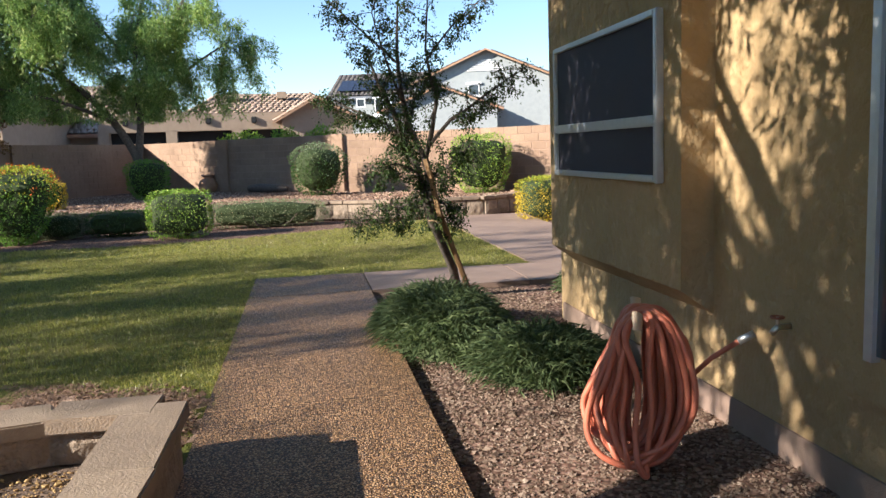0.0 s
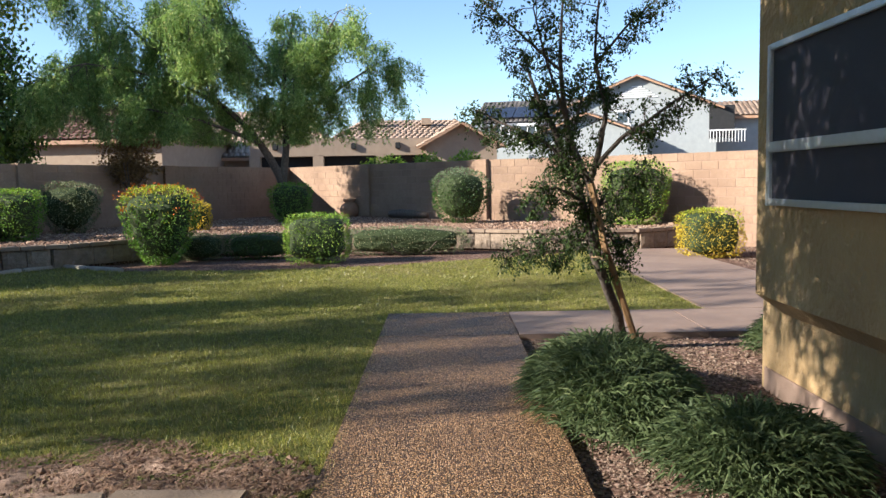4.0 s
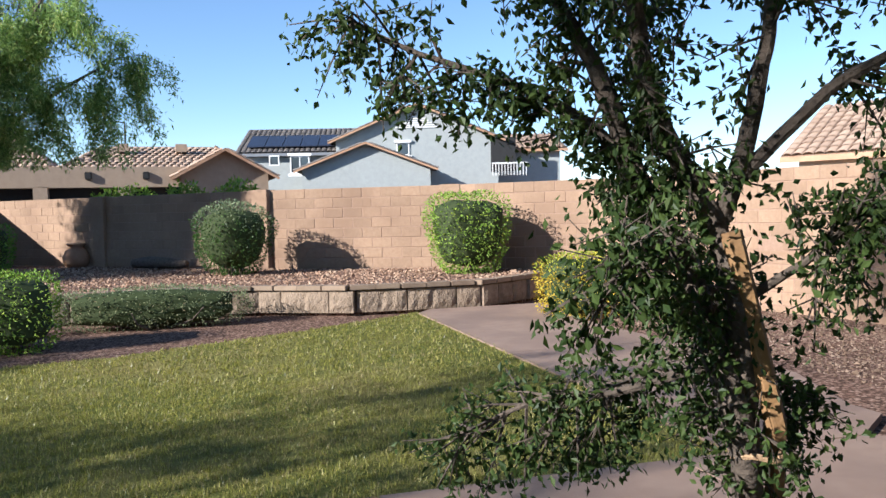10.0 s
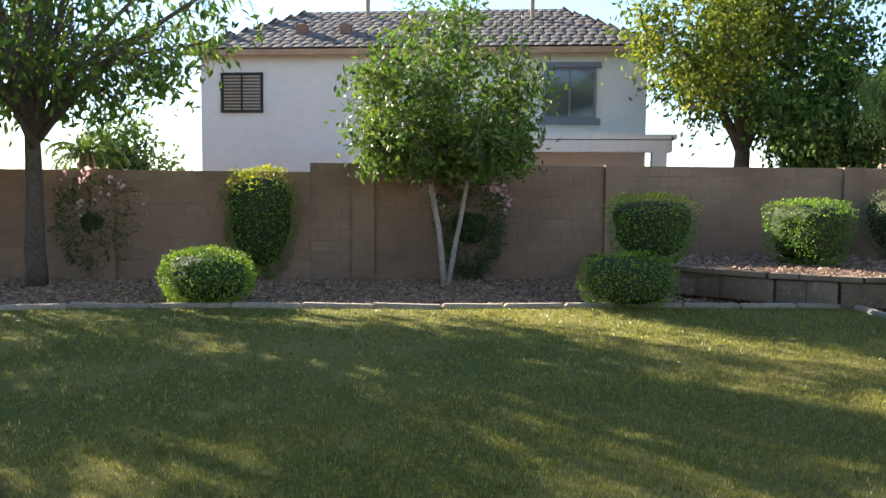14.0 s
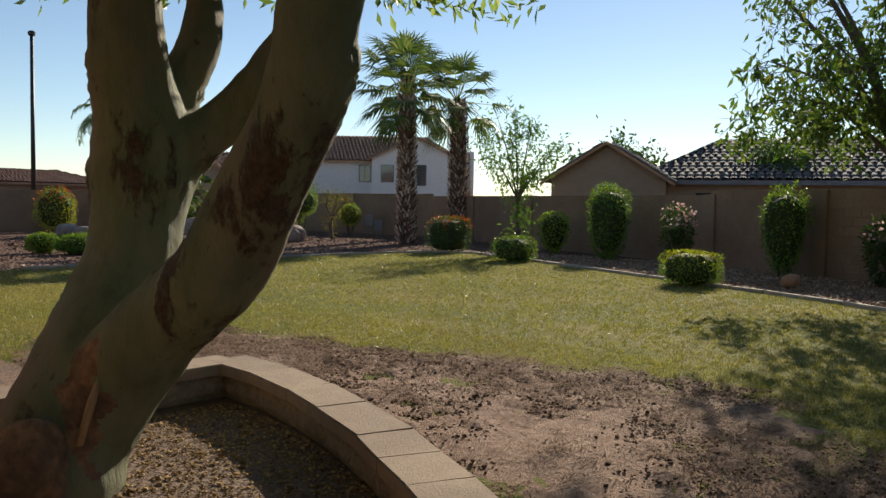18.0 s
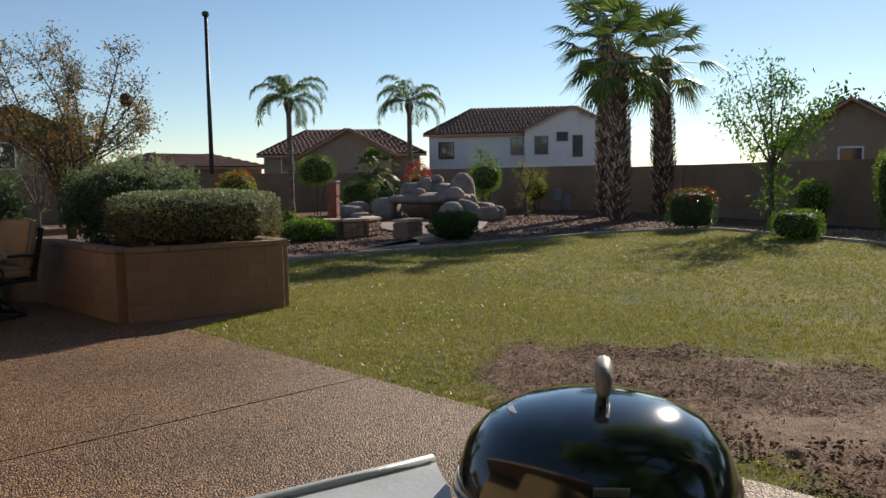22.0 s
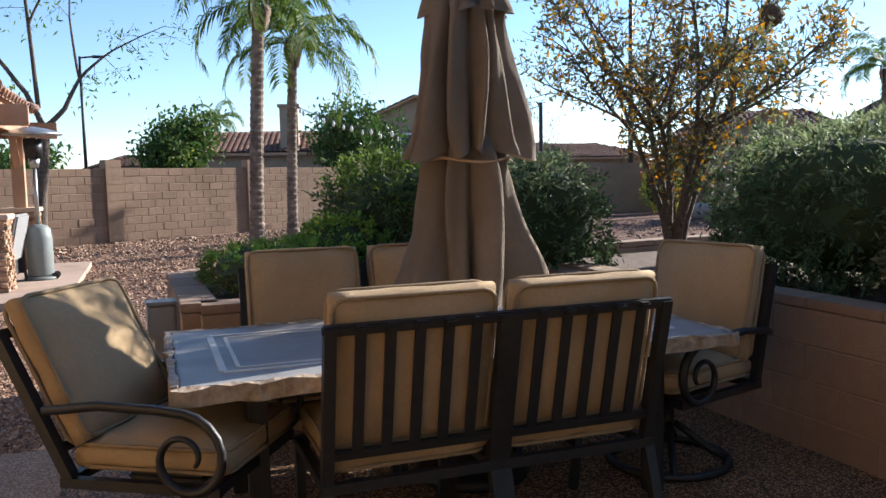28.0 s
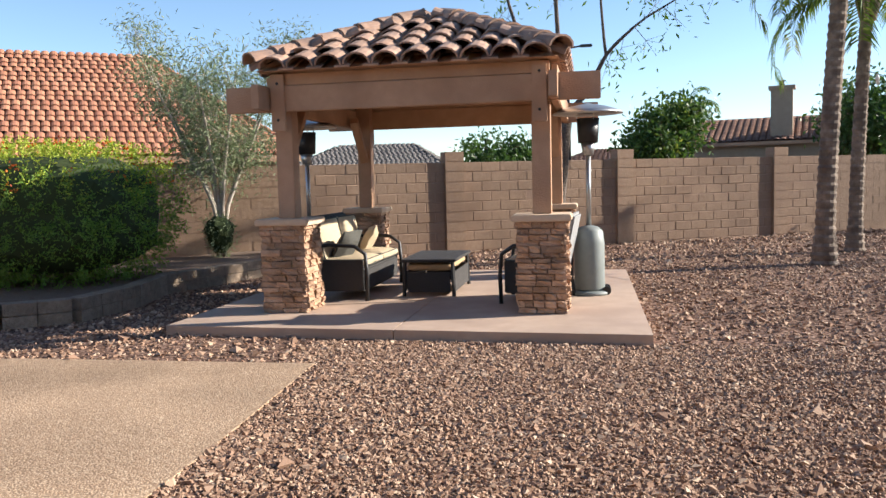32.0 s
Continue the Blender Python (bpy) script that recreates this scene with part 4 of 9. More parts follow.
single("planter_soil", sheet(RING, 0.14, 0.2), M["soil"], "dry soil and straw-coloured litter inside the tree planter", "soil", kind="structure")
ring = [Vector((*p, 0)) for p in RING]
for i, a in enumerate(ring):
    b = ring[(i + 1) % len(ring)]
    seg, ang = (b - a).length, math.degrees(math.atan2(b.y - a.y, b.x - a.x))
    n = max(1, round(seg / 0.4))
    for k in range(n):
        p = a + (b - a) * ((k + 0.5) / n)
        w = seg / n
        for r in range(2):
            part("planter_block", split_block(w - 0.006, 0.2, 0.16, i * 10 + k + r), M["split"], planter, at=pose(p.x, p.y, 0.06 + 0.165 * r, 0, 0, ang + 180))
        part("planter_cap", box(bmesh.new(), (0, 0, 0), (w + 0.015, 0.30, 0.075), bevel=0.008), M["cap"], planter, at=pose(p.x, p.y, 0.345, 0, RNG.normal(0, 0.5), ang + RNG.normal(0, 1.2)))

# ---- raised planters by the dining table ----
def raised_planter(name, label, outline, top, cap=True, rows=4):
    root = thing(name, label, "planter", kind="structure")
    pts = [Vector((*p, 0)) for p in outline]
    h = (top - 0.05) / rows
    for i, a in enumerate(pts):
        b = pts[(i + 1) % len(pts)]
        seg, ang = (b - a).length, math.degrees(math.atan2(b.y - a.y, b.x - a.x))
        part("mortar_core", box(bmesh.new(), (0, 0.0, 0), (seg - 0.02, 0.19, top - 0.06)), M["mortar"], root, at=pose(*((a + b) / 2 + Vector((0, 0, top / 2 - 0.04))), 0, 0, ang))
        for r in range(rows):
            n = max(1, round(seg / 0.42))
            for k in range(n + (r % 2)):
                u0, u1 = ((k, k + 1) if r % 2 == 0 else (max(k - 0.5, 0), min(k + 0.5, n)))
                p = a + (b - a) * ((u0 + u1) / 2 / n)
                bm = chamfered(seg * (u1 - u0) / n - 0.004, 0.2, h - 0.004, 0.005)
                part("block", bm, M["block"], root, at=pose(p.x, p.y, h * (r + 0.5), 0, 0, ang))
        if cap:
            n = max(1, round(seg / 0.42))
            for k in range(n):
                p = a + (b - a) * ((k + 0.5) / n)
                part("cap_block", box(bmesh.new(), (0, 0, 0), (seg / n - 0.004, 0.206, 0.05), bevel=0.006), M["block"], root, at=pose(p.x, p.y, top - 0.022, 0, 0, ang))
    single("planter_soil", sheet(outline, top - 0.1, 0.2), M["soil"], "dark soil and litter in the raised planter", "soil", kind="structure")
    return root


PL2 = [(-3.05, -10.5), (-3.03, -12.75), (-2.75, -13.35), (-2.7, -15.1), (-5.6, -15.5), (-4.74, -10.2)]
raised_planter("planter_hedge", "raised tan block planter filled with clipped hedges", PL2, 0.79)
PL3 = [(-0.03, -15.0), (-0.07, -13.3), (-2.6, -13.25), (-2.58, -15.5), (-0.9, -15.5)]
raised_planter("planter_low", "raised brown block planter with trimmed green shrubs", PL3, 0.77)
bed = thing("side_bed_edging", "low edging of rough concrete blocks round a raised bed", "edging", kind="structure")
BEDL = [(9.6, -19.3), (7.9, -19.7), (7.35, -20.1), (7.3, -21.2), (7.55, -22.3), (7.2, -23.4), (6.95, -24.4), (6.4, -26.4)]
single("side_bed", sheet(BEDL + [(8.0, -26.2), (11.5, -22.0)], 0.22, 0.3), M["soil"], "raised bed of soil and leaf litter", "planting bed", kind="structure")
for a, b in zip(BEDL, BEDL[1:]):
    seg, ang = math.hypot(b[0] - a[0], b[1] - a[1]), math.degrees(math.atan2(b[1] - a[1], b[0] - a[0]))
    n = max(1, round(seg / 0.42))
    for r in range(2):
        for k in range(n):
            f0 = (k + 0.5) / n
            part("edging_block", split_block(seg / n - 0.008, 0.22, 0.13, 40 + k + r), M["split"], bed, at=pose(a[0] + (b[0] - a[0]) * f0, a[1] + (b[1] - a[1]) * f0, 0.04 + 0.14 * r, 0, 0, ang + 180 + RNG.normal(0, 2)))

# ---- plants ----
def ball_points(n, rng, power=2.0):
    """Points on a rounded box of half size one; power 2 is a ball, 6 nearly a box."""
    v = unit(rng.normal(size=(n, 3)))
    return v / (np.abs(v) ** power).sum(1, keepdims=True) ** (1 / power)


def clipped(name, label, x, y, z, w, d, h, leaf, n=1500, size=0.045, power=3.5, rz=0.0, taper=1.0, core="lf_core", lift=0.0, flowers=None, fl_n=60, second=None, rough=0.05, stems=5, aspect=0.5, seed=None, group="", flat_top=False, stem_mat="bark", inner=0.8, tuft=0.0, bare=0.0):
    """A clipped shrub (tuft: length of the leaf tufts; bare: share of the height that shows twigs): stems, a dark inner mass and a shell of leaves; taper: width at the foot over width at the top."""
    rng = np.random.default_rng(abs(hash((round(x * 10), round(y * 10)))) % 9999 if seed is None else seed)
    root = thing(name, label, "shrub", (x, y, z), rz, group=group)
    hh, n = h - lift, int(n * 1.6)

    def shape(p, s=1.0):
        q = p * np.array([w / 2, d / 2, hh / 2]) * s
        k = taper + (1 - taper) * np.clip((p[:, 2:] + 1) / 2, 0, 1)
        q[:, :2] *= k
        q[:, 2] += hh / 2 + lift
        return q
    p = ball_points(n, rng, power)
    bumps = np.array([noise.noise(Vector(v) * 2.3 + Vector((x, y, 0))) for v in p])[:, None]
    s = 1 + bumps * rough * 2.2 - np.abs(rng.normal(0, rough, (n, 1))) - 0.13 * (rng.random((n, 1)) < 0.38) * rng.random((n, 1))
    pts = shape(p * s)
    out = unit(p * np.array([1 / w, 1 / d, 1 / hh]))
    if tuft:
        own = rng.integers(0, max(n // 16, 1), n)
        pts = pts[own] + out[own] * (rng.random((n, 1)) - 0.35) * tuft + rng.normal(0, tuft * 0.22, (n, 3))
        p, out = p[own], unit(out[own] + rng.normal(0, 0.45, (n, 3)))
    if bare:
        edge = -1 + 2 * bare + rng.normal(0, 0.16, n)
        low = p[:, 2] < edge
        part("twiggy_underside", leaves("twiggy_underside", pts[low][::3] - out[low][::3] * 0.04, size * 2.2, 0.07, M["lf_brown"], along=out[low][::3] + np.array([0, 0, 0.7]), rng=rng), None, root, "bare brown twigs low on the sides", kind="stuff")
        keep = ~low | (rng.random(n) < 0.12)
        p, pts, out, n = p[keep], pts[keep], out[keep], int(keep.sum())
    # second colour on top: tips of some shrubs, on others sunlight put into the leaves
    if second:
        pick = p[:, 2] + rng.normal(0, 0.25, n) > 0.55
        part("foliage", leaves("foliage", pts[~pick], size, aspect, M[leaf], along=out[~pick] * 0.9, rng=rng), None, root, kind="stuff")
        part("top_leaves", leaves("top_leaves", pts[pick], size, aspect, M[second], along=out[pick] * 0.9, rng=rng), None, root, "leaves of a second colour on top", kind="stuff")
    else:
        part("foliage", leaves("foliage", pts, size, aspect, M[leaf], along=out * 0.9, rng=rng), None, root, kind="stuff")
    # solid core that blocks the view; lf_core puts the shade among leaves into it
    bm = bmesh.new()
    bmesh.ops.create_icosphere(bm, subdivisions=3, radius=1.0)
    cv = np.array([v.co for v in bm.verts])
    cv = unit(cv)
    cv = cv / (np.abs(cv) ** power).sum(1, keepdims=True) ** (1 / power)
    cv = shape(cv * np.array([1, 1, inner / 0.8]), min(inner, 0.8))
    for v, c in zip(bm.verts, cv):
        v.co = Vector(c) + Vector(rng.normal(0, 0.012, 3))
    part("inner_core", bm, M[core], root, "solid core behind the shell of leaves")
    bm = bmesh.new()
    for i in range(stems):
        a = 2 * math.pi * i / stems + rng.uniform(0, 1)
        r0, r1 = 0.06 * w, 0.22 * w * taper
        tube(bm, [(r0 * math.cos(a), r0 * math.sin(a), -0.03), (r1 * math.cos(a), r1 * math.sin(a), lift + 0.2 * hh), (1.3 * r1 * math.cos(a), 1.3 * r1 * math.sin(a), lift + 0.5 * hh)], [0.02, 0.014, 0.008], 5)
    part("stem_work", bm, M[stem_mat], root)
    if flowers:
        q = ball_points(fl_n * 3, rng, power)
        q = q[q[:, 2] > 0.35][:fl_n]
        k = 5
        c = np.repeat(shape(q * 1.03), k, 0) + rng.normal(0, size * 0.5, (len(q) * k, 3))
        part("blossom", leaves("blossom", c, size * 0.75, 0.8, M[flowers], rng=rng), None, root, kind="stuff")
    return root


def weather(stem, k):
    """Melts crossing limbs into one stem, then adds swellings, scabs of old bark and bare split wood."""
    mod = stem.modifiers.new("blend", "REMESH")
    mod.mode, mod.voxel_size = "VOXEL", 0.024
    soft = stem.modifiers.new("soften", "SMOOTH")
    soft.factor, soft.iterations = 0.5, 8
    bpy.context.view_layer.update()
    me = bpy.data.meshes.new_from_object(stem.evaluated_get(bpy.context.evaluated_depsgraph_get()))
    stem.modifiers.clear()
    stem.data = me
    scab = lambda c: noise.noise(c * 3.1 + Vector((3, 1, 7))) + 0.35 * noise.noise(c * 14) + 0.75 * max(0, 1 - abs(c.z - 1.5) / 0.28) * (c.y < -1.5) + 0.3 * max(0, 1 - abs(c.z - 2.0) / 0.3) - 0.5
    for v in me.vertices:
        c = v.co.copy()
        if c.z < 3.2:
            slow = Vector((c.x * 3.2, c.y * 3.2, c.z * 1.5))
            out = noise.noise(slow) * 0.035 + noise.noise(Vector((c.x * 11, c.y * 11, c.z * 3))) * 0.009 + noise.noise(c * 26) * 0.0022
            s = scab(c)
            if s > 0:
                out += min(s * 4, 1) * (0.008 + 0.016 * abs(noise.noise(c * 24)) + 0.012 * noise.noise(c * 55))
            v.co = c + v.normal * out * k
    me.materials.append(M["cut_wood"])
    gash = Vector((-1.9, -1.4, 0.56))
    for p in me.polygons:
        p.use_smooth = True
        c = p.center
        if c.z < 3.2:
            g = c - gash
            if math.hypot(g.x, g.y) + abs(g.z) * 0.35 < 0.11 + 0.14 * noise.noise(c * 8):
                p.material_index = 1


def limb_tree(name, label, at, limbs, leaf, bark, n=6000, size=0.07, aspect=0.4, spread=0.35, twigs=4, twig_len=0.6, droop=0.0, seed=1, hang=0.0, clump=1, second=None, min_h=0.0, sub=3, thin=0.012, leaf_from=0.35, category="tree", wild=1.0, sag=0.0, rugged=0.0):
    """A tree from its main limbs, given as lists of (x, y, z, radius); twigs and leaves grow out along the thinner limbs."""
    rng = np.random.default_rng(seed)
    root = thing(name, label, category, at)
    trunk, branch, anchors = bmesh.new(), bmesh.new(), []
    for j, limb in enumerate(limbs):
        p = [Vector(q[:3]) for q in limb]
        r = [q[3] for q in limb]
        fine_p, fine_r = [], []
        for i in range(len(p) - 1):
            fine = 10 if rugged and r[i] > 0.1 else 4
            for k in range(fine):
                f = k / fine
                a, b = p[max(i - 1, 0)], p[min(i + 2, len(p) - 1)]
                m = p[i].lerp(p[i + 1], f) + ((p[i] - a) - (b - p[i + 1])) * 0.12 * f * (1 - f) * 2
                fine_p.append(m + Vector(rng.normal(0, r[i] * (0.012 if rugged and r[i] > 0.1 else 0.045), 3)))
                fine_r.append(r[i] + (r[i + 1] - r[i]) * f)
        fine_p.append(p[-1])
        fine_r.append(r[-1])
        tube(trunk if r[0] > (0.1 if rugged else 0.035) else branch, fine_p, fine_r, (36 if rugged else 20) if r[0] > 0.14 else (12 if r[0] > 0.08 else 7))
        length = sum((b - a).length for a, b in zip(fine_p, fine_p[1:]))
        run = 0.0
        for a, b, rr in zip(fine_p, fine_p[1:], fine_r[1:]):
            run += (b - a).length
            if run / length > leaf_from and rr < 0.09:
                d = (b - a).normalized()
                for _ in range(twigs):
                    o = Vector(rng.normal(0, 1, 3))
                    o = (d * 0.7 + o - Vector((0, 0, droop))).normalized()
                    ln = twig_len * rng.uniform(0.5, 1.2)
                    q = [b, b + o * ln * 0.5 + Vector((0, 0, -0.04 * ln - sag * ln * 0.15)), b + o * ln + Vector((0, 0, -0.15 * ln - sag * ln * 0.6))]
                    if q[2].z < min_h:
                        continue
                    tube(branch, q, [min(rr, thin), thin * 0.6, thin * 0.3], 4)
                    anchors += [q[1], q[2], q[1].lerp(q[2], 0.5)]
                    for _ in range(sub):
                        o2 = (o * 0.6 + Vector(rng.normal(0, 1, 3)) - Vector((0, 0, droop))).normalized()
                        e = q[1] + o2 * ln * 0.55 + Vector((0, 0, -sag * ln * 0.35))
                        tube(branch, [q[1], e], [thin * 0.5, thin * 0.25], 3)
                        anchors += [e, q[1].lerp(e, 0.6)]
    stem = part("trunk", trunk, bark, root, smooth=True)
    if rugged:
        weather(stem, rugged)
    part("branch_work", branch, bark, root, "thin spreading branches", kind="stuff")
    a = np.array(anchors)
    c = a[rng.integers(len(a), size=n)] + rng.normal(0, spread * 0.5, (n, 3))
    if hang:
        c[:, 2] -= np.abs(rng.normal(0, hang, n))
    if min_h:
        c = c[c[:, 2] > min_h]
    if second:
        pick = rng.random(len(c)) < 0.28
        part("crown", leaves("crown", c[~pick], size, aspect, M[leaf], droop=0.5 + droop, wild=wild, rng=rng), None, root, kind="stuff")
        part("bright_leaves", leaves("bright_leaves", c[pick], size, aspect, M[second], droop=0.5 + droop, wild=wild, rng=rng), None, root, "leaves turning yellow", kind="stuff")
    else:
        part("crown", leaves("crown", c, size, aspect, M[leaf], droop=0.5 + droop, wild=wild, rng=rng), None, root, kind="stuff")
    return root


def auto_limbs(h, r, width, seed, fork=0.35, n=6, lean=(0, 0), low=0.0):
    """Main limbs of a round-crowned tree of height h and crown width."""
    rng = np.random.default_rng(seed)
    zf = h * fork
    out = [[(0, 0, -0.05, r * 1.25), (lean[0] * 0.3, lean[1] * 0.3, zf * 0.5, r), (lean[0] * 0.6, lean[1] * 0.6, zf, r * 0.8)]]
    for i in range(n):
        a = 2 * math.pi * (i + rng.uniform(-0.3, 0.3)) / n
        reach = width / 2 * rng.uniform(0.65, 1.0) * (0.45 if i % 3 == 0 else 1.0)
        top = h * rng.uniform(0.82, 1.0) if i % 3 == 0 else h * rng.uniform(0.55 + low, 0.85)
        x, y = lean[0] * 0.6, lean[1] * 0.6
        out.append([(x, y, zf * rng.uniform(0.85, 1.0), r * 0.6), (x + reach * 0.4 * math.cos(a), y + reach * 0.4 * math.sin(a), zf + (top - zf) * 0.45, r * 0.38),
                    (x + reach * math.cos(a), y + reach * math.sin(a), top, r * 0.1)])
    return out


def fan_palm(name, label, at, h, lean=(0, 0), r=0.26, seed=1, fronds=24, crown=1.95):
    """A fan palm with a shaggy booted trunk."""
    rng = np.random.default_rng(seed)
    root = thing(name, label, "palm tree", at)
    bm = bmesh.new()
    k = 10
    ax = [(lean[0] * (i / k) ** 1.5, lean[1] * (i / k) ** 1.5, h * i / k - 0.05) for i in range(k + 1)]
    tube(bm, ax, [r * (1.15 - 0.35 * i / k) for i in range(k + 1)], 14)
    part("trunk", bm, M["bark_old"], root)
    v, mats = [(-0.5, 0, 0), (0.5, 0, 0), (0.28, 0.10, 1), (-0.28, 0.10, 1), (0, 0.14, 0.5)], []
    f = [(0, 1, 4), (1, 2, 4), (2, 3, 4), (3, 0, 4)]
    nb = int(h * 130)
    for i in range(nb):
        t = i / nb
        a, zz = i * 2.399963, h * t
        rr = r * (1.15 - 0.35 * t) + 0.01
        c = np.array([lean[0] * t ** 1.5, lean[1] * t ** 1.5, zz])
        o = np.array([math.cos(a), math.sin(a), 0])
        s = np.array([-math.sin(a), math.cos(a), 0])
        up = unit((np.array([0, 0, 1.0]) + o * rng.uniform(0.1, 0.75))[None])[0]
        m = np.zeros((3, 4))
        m[:, 0], m[:, 1], m[:, 2], m[:, 3] = s * rng.uniform(0.07, 0.12), o * 0.45, up * rng.uniform(0.12, 0.24), c + o * rr
        mats.append(m)
    part("leaf_sheath", solid_copies("leaf_sheath", v, f, np.array(mats), M["palm_boot"]), None, root, "shaggy grey-brown old leaf bases", kind="stuff")
    top = Vector((lean[0], lean[1], h))
    blades, stalk = [], bmesh.new()
    for i in range(fronds):
        a, e = i * 2.399963, math.radians(80 - 138 * (i / fronds) ** 0.9)
        o = Vector((math.cos(a) * math.cos(e), math.sin(a) * math.cos(e), math.sin(e)))
        hub = top + o * crown * rng.uniform(0.5, 0.8)
        tube(stalk, [top + o * 0.05, hub], [0.025, 0.014], 4)
        sidev = o.cross(Vector((0, 0, 1)))
        sidev = sidev.normalized() if sidev.length > 0.05 else Vector((1, 0, 0))
        nrm = sidev.cross(o)
        for j in range(17):
            b = math.radians(-80 + 160 * j / 16)
            d = (o * math.cos(b) + sidev * math.sin(b)).normalized()
            ln = crown * rng.uniform(0.5, 0.62) * (0.75 + 0.25 * math.cos(b))
            mid, tip = hub + d * ln * 0.55 + nrm * 0.02, hub + d * ln * 1.1 + Vector((0, 0, -0.3 * ln))
            w = d.cross(nrm) * 0.046
            blades.append([hub, mid + w, tip, mid - w])
    part("frond_stalk", stalk, M["lf_yellow"], root)
    part("crown", raw_mesh("crown", np.array([[tuple(q) for q in b] for b in blades]), 4, M["lf_palm"]), None, root, "stiff fan-shaped green fronds", kind="stuff")
    return root


def feather_palm(name, label, at, h, lean=(0, 0), r=0.13, seed=1, fronds=15, reach=2.0, skirt=True, leaf="lf_citrus", dark=False):
    """A queen palm: a ringed trunk and arching feather fronds."""
    rng = np.random.default_rng(seed)
    root = thing(name, label, "palm tree", at)
    bm = bmesh.new()
    k = max(24, int(h / 0.045))
    ax = [(lean[0] * (i / k) ** 1.6, lean[1] * (i / k) ** 1.6, h * i / k - 0.05) for i in range(k + 1)]
    ring = [(1.0, 1.05, 0.93)[i % 3] + rng.normal(0, 0.012) for i in range(k + 1)]
    rad = [r * (1.45 - 0.4 * min(1, i / (0.12 * k)) - 0.22 * i / k) * ring[i] for i in range(k + 1)]
    tube(bm, ax, rad, 14)
    part("trunk", bm, M["palm_trunk"], root, "grey-brown ringed trunk")
    top = Vector((lean[0], lean[1], h))
    if skirt:
        bm = bmesh.new()
        for i in range(16):
            a = i * 2.399963
            o = Vector((math.cos(a), math.sin(a), 0))
            tube(bm, [top + o * r * 0.9 + Vector((0, 0, -0.55)), top + o * r * 1.5 + Vector((0, 0, -0.2)), top + o * r * 1.2 + Vector((0, 0, 0.15))], [0.03, 0.05, 0.02], 5, flat=0.4)
        part("leaf_sheath", bm, M["palm_boot"], root, "fibrous brown leaf sheaths")
    stalk, leaf_c = bmesh.new(), []
    for i in range(fronds):
        a = i * 2.399963 + rng.uniform(-0.2, 0.2)
        e = math.radians(82 - 88 * (i / fronds) + rng.normal(0, 6))
        o = Vector((math.cos(a), math.sin(a), 0))
        ln, pts = reach * rng.uniform(0.75, 1.12), []
        ang, q = e, top.copy()
        for s in range(9):
            pts.append(q.copy())
            q = q + (o * math.cos(ang) + Vector((0, 0, math.sin(ang)))) * ln / 8
            ang -= math.radians(9 + 4.5 * s * 0.6)
        tube(stalk, pts, [0.022 * (1 - 0.85 * s / 8) for s in range(9)], 5)
        side_v = o.cross(Vector((0, 0, 1)))
        for s in range(60):
            f = 0.14 + 0.86 * s / 60
            j = min(int(f * 8), 7)
            p = pts[j].lerp(pts[j + 1], f * 8 - j)
            d = (pts[j + 1] - pts[j]).normalized()
            for sg in (-1, 1):
                l2 = 0.42 * reach / 2 * (1 - 0.55 * abs(f - 0.45)) * rng.uniform(0.8, 1.1)
                out = (side_v * sg * 0.8 + d * 0.55 + Vector((0, 0, rng.uniform(-0.25, 0.3)))).normalized()
                m2 = p + out * l2 * 0.5
                tip = p + out * l2 * 0.9 + Vector((0, 0, -0.42 * l2))
                w = d * 0.021
                leaf_c.append([p, m2 + w, tip, m2 - w])
    part("frond_stalk", stalk, M["lf_feather"], root)
    part("crown", raw_mesh("crown", np.array([[tuple(q) for q in b] for b in leaf_c]), 4, M[leaf]), None, root, "arching feathery fronds", kind="stuff")
    return root


def strap_plant(name, label, at, w, d, h, n, leaf, seed=1, length=0.3, wid=0.02, group=""):
    """A mound of long narrow leaves."""
    rng = np.random.default_rng(seed)
    root = thing(name, label, "plant", at, group=group)
    ang, rad = rng.uniform(0, 2 * math.pi, n), np.sqrt(rng.random(n))
    base = np.stack([rad * np.cos(ang) * w / 2, rad * np.sin(ang) * d / 2, np.zeros(n)], 1)
    base[:, 2] = h * 0.8 * np.sqrt(np.clip(1 - rad ** 2, 0, 1)) * rng.uniform(0.55, 1.0, n)
    o = np.stack([np.cos(ang), np.sin(ang), np.zeros(n)], 1) + rng.normal(0, 0.8, (n, 3))
    o[:, 2] = rng.uniform(-0.1, 1.2, n)
    o = unit(o)
    ln = length * rng.uniform(0.6, 1.2, n)[:, None]
    s = unit(np.cross(o, rng.normal(size=(n, 3)))) * wid * 0.5
    m = base + o * ln * 0.55
    tip = base + o * ln + np.array([0, 0, -0.3]) * ln
    low = base - o * 0.02
    part("foliage", raw_mesh("foliage", np.stack([low, m + s, tip, m - s], 1), 4, M[leaf]), None, root, kind="stuff")
    # dark core in place of the shade deep in the mound
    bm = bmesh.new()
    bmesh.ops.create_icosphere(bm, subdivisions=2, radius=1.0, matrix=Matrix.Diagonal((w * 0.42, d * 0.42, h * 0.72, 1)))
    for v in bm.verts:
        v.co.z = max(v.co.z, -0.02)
    part("inner_core", bm, M["lf_core"], root, "dark core for the shade inside the mound")
    return root


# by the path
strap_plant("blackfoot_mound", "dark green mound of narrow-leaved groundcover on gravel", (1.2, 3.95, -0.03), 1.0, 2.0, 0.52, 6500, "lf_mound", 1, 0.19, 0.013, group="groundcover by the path")
